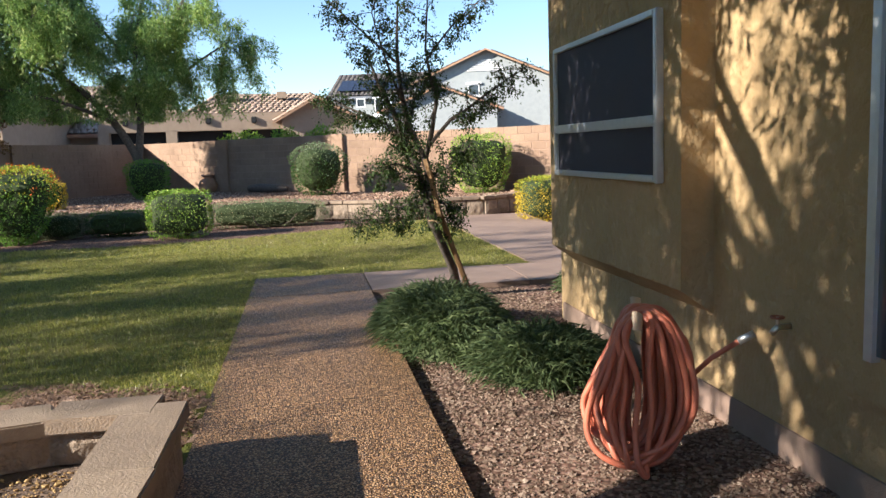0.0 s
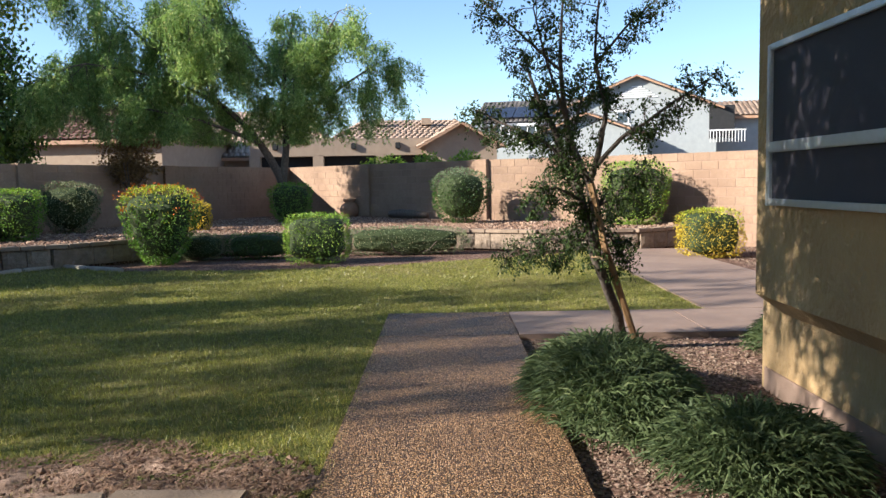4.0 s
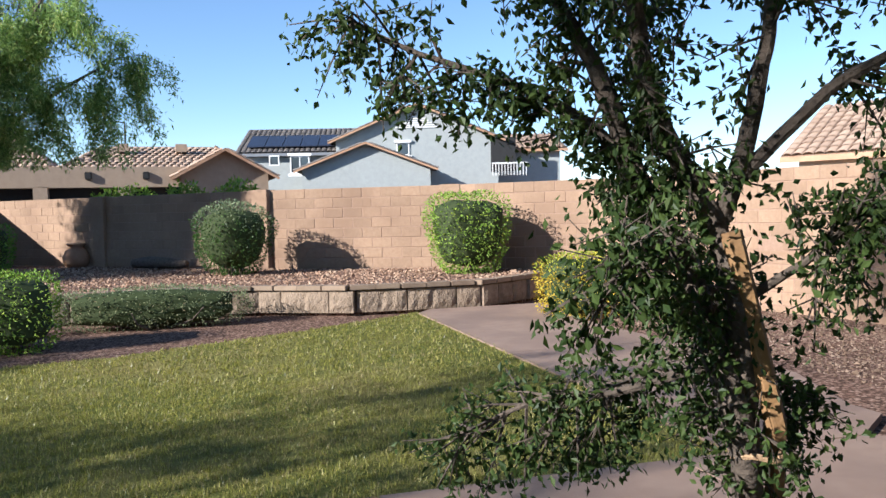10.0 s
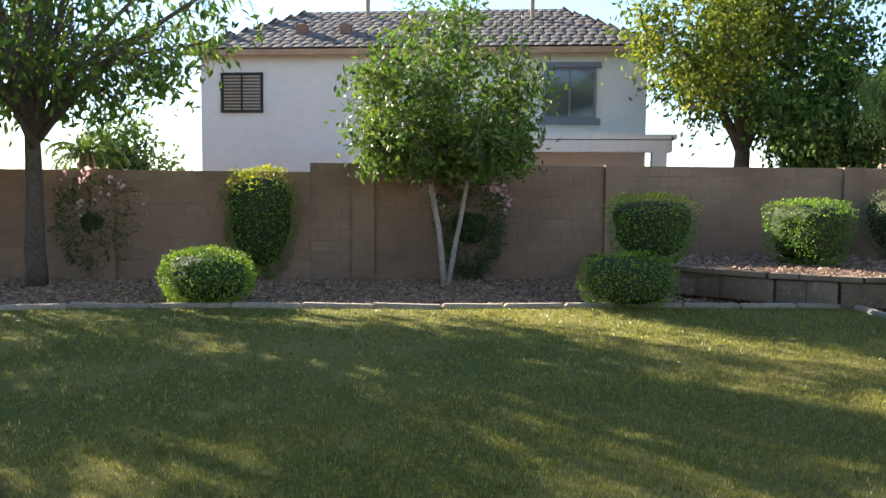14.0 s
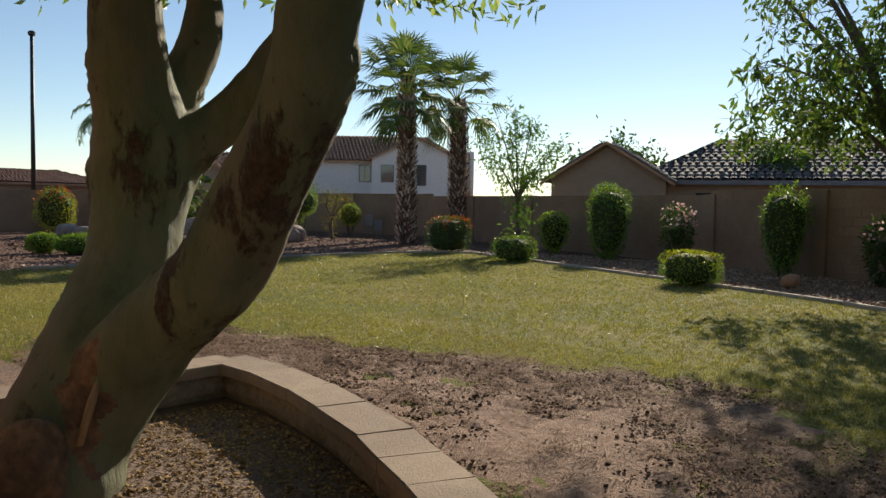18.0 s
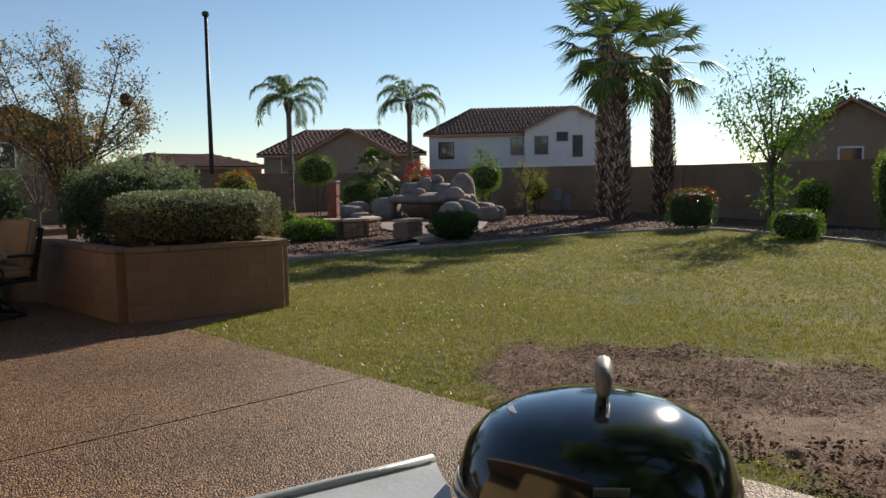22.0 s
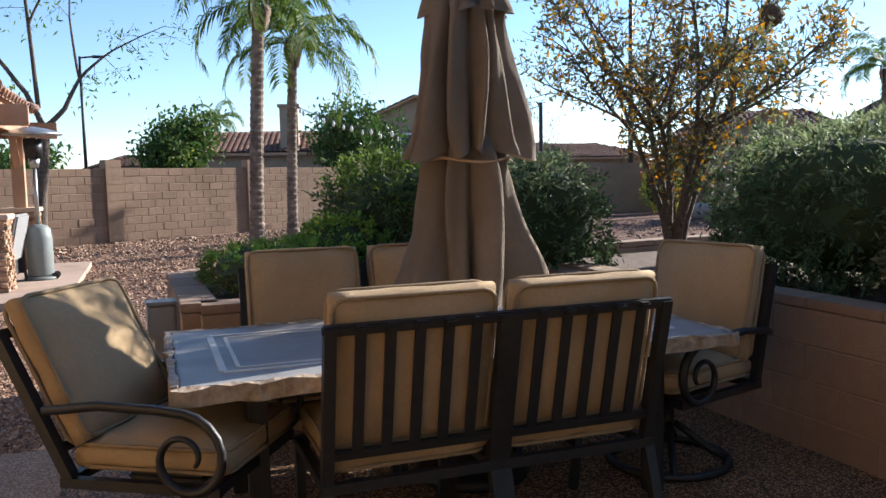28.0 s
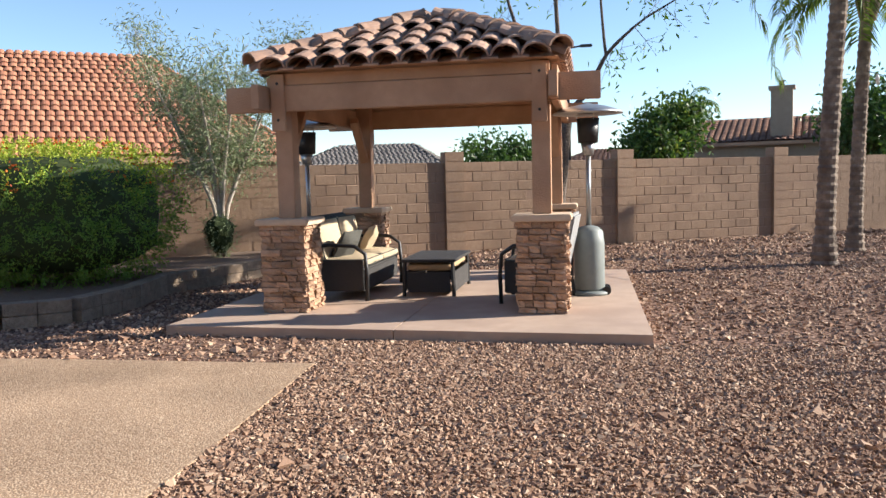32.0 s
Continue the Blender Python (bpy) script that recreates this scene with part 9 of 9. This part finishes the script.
clipped("trimmed_shrub", "dark rounded ground shrub at the lawn's edge", -13.6, -16.3, 0.0, 1.3, 1.1, 0.62, "lf_dark", 2600, 0.09, 2.3, rough=0.1, aspect=0.25)
clipped("trimmed_shrub", "low spreading green ground shrub by the fire pit", -11.0, -18.9, 0.0, 1.4, 1.0, 0.5, "lf_mid", 2200, 0.07, 2.3, second="lf_bright", rough=0.1)
clipped("trimmed_shrub", "low green ground shrub in the gravel", -10.4, -19.9, 0.0, 0.8, 0.7, 0.5, "lf_bright", 1100, 0.07, 2.3, rough=0.1)
strap_plant("yellow_tuft", "small tuft of yellow-flowering grass by the boulders", (-15.75, -27.0, 0), 0.6, 0.5, 0.5, 160, "lf_yellow", 91)
fan_palm("dwarf_fan_palm", "bushy dwarf fan palm behind the rock waterfall", (-21.9, -29.6, 0), 1.9, (0, 0), 0.16, 92, fronds=20, crown=0.95)
strap_plant("agave", "spiky long-leaved plant beside the palm", (-20.9, -27.6, 0.2), 1.0, 0.9, 1.7, 60, "lf_palm", 93, length=0.9, wid=0.07)

# scars on the palo verde
Sc = bpy.data.objects["planter_tree"]
part("cut_scar", finish("cut_scar", boulder(0.34, 0.2, 0.36, 501, 4, 0.24), M["cut_wood"], True), None, Sc, "orange-brown cut burl at the foot", at=pose(-1.68, -1.42, 0.36, 0, 12, -40))
part("split_wood", tube(bmesh.new(), [(-1.86, -1.36, 0.42), (-1.9, -1.33, 0.6), (-1.97, -1.35, 0.76)], [0.03, 0.035, 0.01], 6, flat=0.5), M["rope"], Sc, "pale split wood", smooth=True)

for i, (x, y, w, h) in enumerate(((-7.7, 20.1, 0.7, 0.42), (-7.1, 20.5, 0.45, 0.5), (-6.6, 20.6, 0.55, 0.3))):
    rock("rough brown rock by the shaded terrace wall", x, y, 0.44 + h * 0.35, w, h, 600 + i, group="terrace rocks")

# ---- trees and poles beyond the walls ----
limb_tree("tall_tree", "tall yellow-green leafy tree behind the back wall", (-13.4, 18.8, 0), auto_limbs(8.6, 0.2, 5.0, 101, 0.32, 10), "lf_talltree", M["bark"], 18000, 0.17, 0.45, 0.6, 4, 0.9, 0.3, 101, second="lf_citrus", leaf_from=0.35)
limb_tree("citrus_tree", "dense dark green citrus tree behind the back wall", (-11.6, 19.2, 0), auto_limbs(5.2, 0.16, 3.6, 102, 0.3, 10), "lf_dark", M["bark"], 15000, 0.15, 0.5, 0.5, 4, 0.6, 0.4, 102, second="lf_mid", leaf_from=0.3)
clipped("vine_clump", "dry brown vine hanging over the block wall", -8.1, 19.7, 1.5, 1.5, 0.6, 1.2, "lf_brown", 2200, 0.09, 2.0, rough=0.35, core="lf_brown", stems=8, inner=0.35)
limb_tree("street_tree", "round dense green tree beyond the south wall", (-1.0, -45, 0), auto_limbs(4.4, 0.18, 3.6, 103, 0.3, 9), "lf_dark", M["bark"], 7000, 0.24, 0.5, 0.6, 3, 0.7, 0.2, 103, second="lf_citrus", leaf_from=0.3)
limb_tree("street_tree", "rounded green tree beyond the south wall", (6.0, -52, 0), auto_limbs(3.6, 0.15, 4.2, 104, 0.3, 8), "lf_dark", M["bark"], 4000, 0.28, 0.5, 0.6, 3, 0.7, 0.2, 104, leaf_from=0.3)
limb_tree("street_tree", "leafy tree before the house beyond the south wall", (-8.5, -44, 0), auto_limbs(4.8, 0.15, 4.4, 105, 0.3, 8), "lf_dark", M["bark"], 5000, 0.24, 0.5, 0.6, 3, 0.8, 0.2, 105, leaf_from=0.3)
limb_tree("street_tree", "green tree behind the west wall", (-33.0, -14.0, 0), auto_limbs(4.0, 0.15, 5.0, 106, 0.3, 9), "lf_dark", M["bark"], 6000, 0.24, 0.5, 0.7, 3, 0.8, 0.2, 106, leaf_from=0.3)
limb_tree("street_tree", "green tree behind the west wall", (-31.5, -7.0, 0), auto_limbs(3.6, 0.12, 3.0, 107, 0.3, 8), "lf_dark", M["bark"], 4000, 0.22, 0.5, 0.6, 3, 0.7, 0.2, 107, leaf_from=0.3)
limb_tree("street_tree", "round green tree behind the west wall", (-26.5, 6.9, 0), auto_limbs(3.4, 0.12, 3.0, 108, 0.3, 8), "lf_dark", M["bark"], 4000, 0.2, 0.5, 0.6, 3, 0.7, 0.2, 108, leaf_from=0.3)
limb_tree("bare_thin_tree", "thin half-bare tree with pale twigs by the south wall", (-10.5, -31.0, 0), auto_limbs(3.6, 0.06, 3.2, 109, 0.2, 10), "lf_olive", M["bark"], 900, 0.1, 0.3, 0.3, 2, 0.5, -0.3, 109, leaf_from=0.5, thin=0.007)
limb_tree("bare_thin_tree", "thin half-bare tree with pale twigs by the south wall", (-7.5, -27.5, 0), auto_limbs(3.3, 0.05, 2.4, 110, 0.2, 9), "lf_olive", M["bark"], 700, 0.1, 0.3, 0.3, 2, 0.5, -0.3, 110, leaf_from=0.5, thin=0.007)
clipped("wall_shrub", "grey-green climbing shrub on the south wall", -8.0, -33.6, 0.0, 1.5, 0.8, 2.0, "lf_mid", 1700, 0.08, 2.2, rough=0.24, tuft=0.16, inner=0.6)
feather_palm("garden_palm", "small palm behind the east wall", (15.2, 14.6, 0), 3.6, seed=111, reach=1.7)
feather_palm("garden_palm", "small palm showing over the west wall", (-24.3, 5.76, 0), 2.4, seed=113, reach=1.3)
feather_palm("garden_palm", "small far palm beyond the houses", (-4.0, -62.0, 0), 5.2, seed=112, reach=2.2)


def pole_lamp(name, label, at, h, arm, r=0.07, rz=0.0):
    """A street lamp whose arm reaches along local x."""
    L = thing(name, label, "street lamp", at, rz)
    part("pole", cyl(bmesh.new(), (0, 0, -0.1), r, r * 0.6, h + 0.1, 12), M["pole_black"], L, smooth=True)
    part("arm", tube(bmesh.new(), [(0, 0, h - 0.06), (arm, 0, h)], r * 0.45, 8), M["pole_black"], L)
    part("lamp_head", box(bmesh.new(), (arm + 0.2, 0, h), (0.5, 0.22, 0.1), bevel=0.03), M["pole_black"], L)
    return L


K = thing("tall_pole", "tall slim black pole with a small head beyond the wall", "pole", (-17.4, -35.6, 0))
part("shaft", cyl(bmesh.new(), (0, 0, -0.1), 0.11, 0.075, 8.9, 12), M["pole_black"], K, smooth=True)
part("head", lathe(bmesh.new(), [(0.08, 8.72), (0.16, 8.78), (0.17, 8.9), (0.1, 8.96)], 14), M["pole_black"], K)
pole_lamp("street_lamp", "dark street lamp beyond the north wall", (-5.0, 63.4, 0), 8.3, 0.4, 0.1, 180)
pole_lamp("street_lamp", "short dark street lamp beyond the north wall", (-5.7, 63.3, 0), 7.4, 0.3, 0.08, 0)
pole_lamp("street_lamp", "dark street lamp beyond the south wall", (2.55, -45.0, 0), 6.6, 0.5, 0.08, 180)
pole_lamp("street_lamp", "dark street lamp on the road beyond the west houses", (-52, -12, 0), 7.2, 0.5, 0.09, 180)


def light_string(label, a, b, dip, n):
    S = thing("string_lights", label, "string lights")
    a, b = Vector(a), Vector(b)
    at = [a.lerp(b, i / 24) - Vector((0, 0, 4 * dip * (i / 24) * (1 - i / 24))) for i in range(25)]
    part("cable", tube(bmesh.new(), at, 0.008, 4), M["pole_black"], S)
    for i in range(n):
        f = (i + 0.5) / n
        p = a.lerp(b, f) - Vector((0, 0, 4 * dip * f * (1 - f)))
        bulb = part("bulb", lathe(bmesh.new(), [(0.012, 0.0), (0.03, 0.03), (0.035, 0.06), (0.02, 0.1), (0.018, 0.13)], 8, (p.x, p.y, p.z - 0.13)), M["bulb"], S, smooth=True)
    return S


light_string("string of small clear bulbs slung between the palms", (-3.1, -27.8, 3.2), (-5.6, -20.0, 2.5), 0.5, 11)
light_string("string of small clear bulbs slung over the south gravel", (-3.1, -27.8, 3.15), (-9.5, -30.5, 2.7), 0.45, 12)
single("string_light_post", cyl(bmesh.new(), (0, 0, -0.1), 0.035, 0.03, 2.65, 10), M["pole_black"], "thin dark post holding the string lights", "post", (-5.6, -20.0, 0))
single("string_light_post", cyl(bmesh.new(), (0, 0, -0.1), 0.035, 0.03, 2.85, 10), M["pole_black"], "thin dark post holding the string lights", "post", (-9.5, -30.5, 0))
N = bmesh.new()
bmesh.ops.create_icosphere(N, subdivisions=2, radius=0.1)
for v in N.verts:
    v.co *= 1 + 0.15 * math.sin(11 * v.co.x + 7) * math.sin(13 * v.co.y * 3 + 20 * v.co.z)
single("bird_nest", N, M["bark_old"], "small dark ball-shaped bird nest in the autumn tree", "nest", (-4.62, -14.0, 2.68))

for x, y, w in ((-1.75, 24.1, 1.5), (-0.4, 22.9, 0.9), (0.75, 21.8, 1.0)):
    clipped("climbing_vine", "bright green vine tops showing over the terrace wall", x, y, 0.0, w, 0.5, 2.32, "lf_bright", 700, 0.1, 2.2, rough=0.2, inner=0.6, lift=1.5, stems=4)


# ---- grass, stones and litter ----
def scatter(n, x0, x1, y0, y1, keep, rng):
    x, y = rng.uniform(x0, x1, n), rng.uniform(y0, y1, n)
    k = keep(x, y)
    return x[k], y[k]


LN_, MD_ = np.array(LAWN), OUT


def patchy(x, y):
    """0 on green turf, towards 1 in straw-coloured patches."""
    s = np.sin(1.1 * x + 0.7 * np.sin(0.9 * y)) * np.sin(0.8 * y + 0.5) + 0.6 * np.sin(2.3 * x - 1.9 * y) + 0.4 * np.sin(4.7 * x + 1) * np.sin(4.1 * y)
    return 1 / (1 + np.exp(-2.5 * (s - 0.55)))


def turf(name, n, x0, x1, y0, y1, length, width, keep, rng):
    cx, cy = scatter(n // 7, x0, x1, y0, y1, keep, rng)
    k = len(cx) * 7
    x = np.repeat(cx, 7) + rng.normal(0, 3.2 * width + 0.004, k)
    y = np.repeat(cy, 7) + rng.normal(0, 3.2 * width + 0.004, k)
    ok = keep(x, y)
    x, y = x[ok], y[ok]
    k = len(x)
    dry = rng.random(k) < 0.15 + 0.5 * patchy(x, y) * (0.35 + 0.65 * (np.sin(7.3 * x + 2 * np.sin(5 * y)) * np.sin(6.1 * y + 1.7 * np.sin(4 * x)) > -0.1))
    a = rng.uniform(0, 2 * math.pi, k)
    tilt = np.abs(rng.normal(0.55, 0.35, k))
    ln = length * rng.uniform(0.5, 1.3, k)
    base = np.stack([x, y, np.full(k, -0.004)], 1)
    tip = base + np.stack([np.cos(a) * np.sin(tilt) * ln, np.sin(a) * np.sin(tilt) * ln, np.cos(tilt) * ln], 1)
    b = a + math.pi / 2 + rng.normal(0, 0.5, k)
    s = np.stack([np.cos(b), np.sin(b), np.zeros(k)], 1) * (width * rng.uniform(0.6, 1.3, k))[:, None]
    v = np.stack([base - s, base + s, tip], 1)
    single(name, raw_mesh(name, v[~dry], 3, M["blade"]), None, "short green turf blades of the lawn", "grass", kind="stuff")
    single("dry_" + name, raw_mesh("dry_" + name, v[dry], 3, M["straw"]), None, "straw-coloured dry turf blades of the lawn", "grass", kind="stuff")


rng = np.random.default_rng(11)
on_lawn = lambda x, y: inside(x, y, LN_) & ~inside(x, y, MD_) & ~inside(x, y, PL2)
near = lambda x, y: np.hypot(np.clip(np.abs(x + 0.6), 0, None), np.maximum(np.maximum(-12.5 - y, y - 9.5), 0))
turf("grass", 400000, -5.5, 3.1, 2.4, 11.0, 0.036, 0.0030, lambda x, y: on_lawn(x, y), rng)
turf("grass", 260000, -7.5, -2.8, -11.5, 2.4, 0.036, 0.0032, on_lawn, rng)
turf("grass", 200000, -12.0, 3.1, 8.5, 15.4, 0.042, 0.005, lambda x, y: on_lawn(x, y) & ((y > 11) | (x < -5.5)), rng)
turf("grass", 430000, -21.0, -5.5, -17.0, 8.6, 0.040, 0.0055, lambda x, y: on_lawn(x, y) & ((x < -7.5) | (y > 2.4) | (y < -11.5)), rng)
# worn turf thinning out over the edge of the bare earth
SHRINK = OUT + (OUT.mean(0) - OUT) * 0.2
turf("worn_grass", 150000, -7.5, -0.56, -9.8, 3.4, 0.03, 0.003, lambda x, y: inside(x, y, MD_) & ~inside(x, y, SHRINK) & ~inside(x, y, RING) & (rough_field(x, y, 0.22) + 0.6 * rough_field(x, y, 0.9) > 0.2), rng)
# dead runners and thatch, thick where the turf dies out, thin over the middle of the bare earth


def scraps(name, label, material, x, y, z, long, wide, rng):
    """Thin strands lying about."""
    k = len(x)
    base = np.stack([x, y, z], 1)
    a, ln = rng.uniform(0, 6.28, k), long * rng.uniform(0.4, 1.3, k)
    tip = base + np.stack([np.cos(a) * ln, np.sin(a) * ln, ln * rng.uniform(0.02, 0.45, k)], 1)
    s = np.stack([-np.sin(a), np.cos(a), np.zeros(k)], 1) * wide
    single(name, raw_mesh(name, np.stack([base - s, base + s, tip], 1), 3, material), None, label, "grass", kind="stuff")


CORE_ = OUT + (OUT.mean(0) - OUT) * 0.42
WIDER = OUT + (OUT - OUT.mean(0)) * 0.09
bare_soil = lambda x, y: inside(x, y, MD_) & ~inside(x, y, RING)
x, y = scatter(260000, -7.4, -0.56, -9.5, 3.3, lambda x, y: bare_soil(x, y) & (rough_field(x, y, 0.55) + 0.7 * rough_field(x, y, 0.16) + rng.normal(0, 0.35, len(x)) > np.where(inside(x, y, CORE_), 0.55, -0.35)), rng)
scraps("thatch", "dark brown dead runners on the bare earth", M["thatch"], x, y, 0.034 + lumps(x, y), 0.045, 0.0058, rng)
x, y = scatter(26000, -7.4, -0.56, -9.5, 3.3, lambda x, y: inside(x, y, WIDER) & ~inside(x, y, CORE_) & inside(x, y, LN_) & ~inside(x, y, RING), rng)
scraps("dead_grass", "straw-coloured dead grass where the turf thins out", M["straw"], x, y, 0.028 + np.where(inside(x, y, MD_), lumps(x, y), 0.0), 0.05, 0.003, rng)

PEB = np.array([(1, 0, 0), (-1, 0, 0), (0, 1, 0), (0, -1, 0), (0.1, 0.1, 1), (0, 0, -1)], float)
PEBF = np.array([(0, 2, 4), (2, 1, 4), (1, 3, 4), (3, 0, 4), (2, 0, 5), (1, 2, 5), (3, 1, 5), (0, 3, 5)])
CHIP = np.array([(1.05, 0.1, 0), (-0.6, 0.9, 0.1), (-0.55, -0.85, -0.1), (0.15, 0.05, 0.95), (-0.1, 0, -0.9)])
CHIPF = np.array([(0, 1, 3), (1, 2, 3), (2, 0, 3), (1, 0, 4), (2, 1, 4), (0, 2, 4)])


def stones(name, label, category, material, x, y, z, size, flat, rng, shape=None):
    k = len(x)
    q = rng.normal(size=(k, 4))
    q /= np.linalg.norm(q, axis=1, keepdims=True)
    w, i, j, l = q.T
    R = np.stack([1 - 2 * (j * j + l * l), 2 * (i * j - l * w), 2 * (i * l + j * w), 2 * (i * j + l * w), 1 - 2 * (i * i + l * l), 2 * (j * l - i * w), 2 * (i * l - j * w), 2 * (j * l + i * w), 1 - 2 * (i * i + j * j)], 1).reshape(k, 3, 3)
    sc = np.exp(rng.normal(0, 0.35, (k, 1))) * size * rng.uniform(0.65, 1.25, (k, 3))
    m = np.zeros((k, 3, 4))
    m[:, :, :3] = R * sc[:, None, :]
    m[:, 2, :3] *= flat
    m[:, 0, 3], m[:, 1, 3], m[:, 2, 3] = x, y, z + sc.mean(1) * 0.25 * flat
    v, f = shape or (CHIP, CHIPF)
    single(name, solid_copies(name, v, f, m, material), None, label, category, kind="stuff")


SLABS = [PALE, [(1.16, -19.24), (5.88, -19.49), (5.9, -24.4), (1.19, -24.27)], PL3, PL2, [(-3.05, -13.3), (0.62, -13.3), (0.62, -10.395), (-3.05, -10.395)],
         [(-6.3 + 2.2 * math.cos(a), -25.6 + 1.5 * math.sin(a)) for a in np.linspace(0, 6.28, 20)]]


def bare(x, y):
    k = np.ones(len(x), bool)
    for o in SLABS:
        k &= ~inside(x, y, o)
    return k


GZ = -0.035
x, y = scatter(120000, -0.6, 4.2, -19.3, -12.6, bare, rng)
stones("gravel", "reddish brown crushed gravel stones", "gravel", M["gravel"], x, y, GZ, 0.0122, 0.8, rng)
x, y = scatter(56000, -8.5, 9.0, -26.0, -14.0, lambda x, y: bare(x, y) & ~((x > -0.6) & (x < 4.2) & (y > -19.3)), rng)
stones("gravel", "reddish brown crushed gravel stones", "gravel", M["gravel"], x, y, GZ, 0.021, 0.8, rng)
x, y = scatter(18000, -9.0, 9.0, -35.0, -26.0, bare, rng)
stones("gravel", "reddish brown crushed gravel stones", "gravel", M["gravel"], x, y, GZ, 0.03, 0.8, rng)
x, y = scatter(42000, 0.81, 2.4, -4.6, 6.2, lambda x, y: x > 0.8, rng)
stones("gravel", "small brown gravel in the bed beside the path", "gravel", M["gravel_fine"], x, y, GZ, 0.0088, 0.8, rng)
x, y = scatter(20000, 2.4, 8.2, 4.9, 16, lambda x, y: ~((x < 5.35) & (y > 6.1)) & ~((y > 6.0) & (y < 7.3)), rng)
stones("gravel", "brown gravel beside the side path", "gravel", M["gravel_fine"], x, y, GZ, 0.015, 0.8, rng)
x, y = scatter(14000, -26, -8, -30, -14, lambda x, y: bare(x, y) & ~inside(x, y, LN_) & ~inside(x, y, [(-9.6, -15.3), (-11.4, -15.1), (-12.6, -16.6), (-14.2, -19.2), (-16.0, -23.2), (-20.5, -23.5), (-19.0, -20.2), (-15.4, -17.2), (-13.0, -16.1)]), rng)
stones("gravel", "dark reddish gravel round the palms and grotto", "gravel", M["gravel_dark"], x, y, GZ, 0.026, 0.8, rng)
x, y = scatter(40000, -12, 6, 12.5, 24, lambda x, y: inside(x, y, TER + [(4.6, 18.3), (1.2, 20.2), (-1.95, 23.9), (-5.3, 26.4), (-11.9, 12.9)]), rng)
stones("gravel", "brown gravel on the raised terrace", "gravel", M["gravel"], x, y, 0.44, 0.022, 0.8, rng)
x, y = scatter(150000, -21.5, -7.0, -13.0, 14.0, lambda x, y: inside(x, y, np.array(YARD)) & ~inside(x, y, LN_), rng)
stones("gravel", "pinkish brown gravel in the bed along the west wall", "gravel", M["gravel"], x, y, GZ, 0.024, 0.8, rng)
# clods and crumbs on the bare earth
x, y = scatter(70000, -7.4, -0.56, -9.5, 3.3, lambda x, y: inside(x, y, MD_) & ~inside(x, y, RING) & (0.5 + 0.8 * rough_field(x, y, 0.9) + 0.5 * rough_field(x, y, 0.31) + rng.normal(0, 0.2, len(x)) > 0.4), rng)
stones("earth_clods", "loose crumbs and clods of dark earth", "earth", M["clod"], x, y, 0.022 + lumps(x, y), 0.0105, 0.7, rng, (PEB, PEBF))
# soil and bark litter in the round planter, leaf litter along the lawn
x, y = scatter(26000, -3.6, -0.6, -2.8, 1.4, lambda x, y: inside(x, y, np.array(RING) * 0.9 + np.array([[-0.18, -0.05]])), rng)
stones("bark_litter", "straw-coloured bark litter on the planter soil", "litter", island_mat("bark_litter", [(0.08, 0.045, 0.022), (0.30, 0.185, 0.080), (0.46, 0.310, 0.140), (0.17, 0.10, 0.045)], 0.9, 0.2), x, y, 0.145, 0.0075, 0.6, rng, (PEB, PEBF))
x, y = scatter(450, -14, 3.0, -12, 14, on_lawn, rng)
single("fallen_leaves", leaves("fallen_leaves", np.stack([x, y, np.full(len(x), 0.035)], 1), 0.04, 0.5, M["straw"], wild=0.6, rng=rng), None, "scattered small fallen leaves on the lawn", "leaves", kind="stuff")
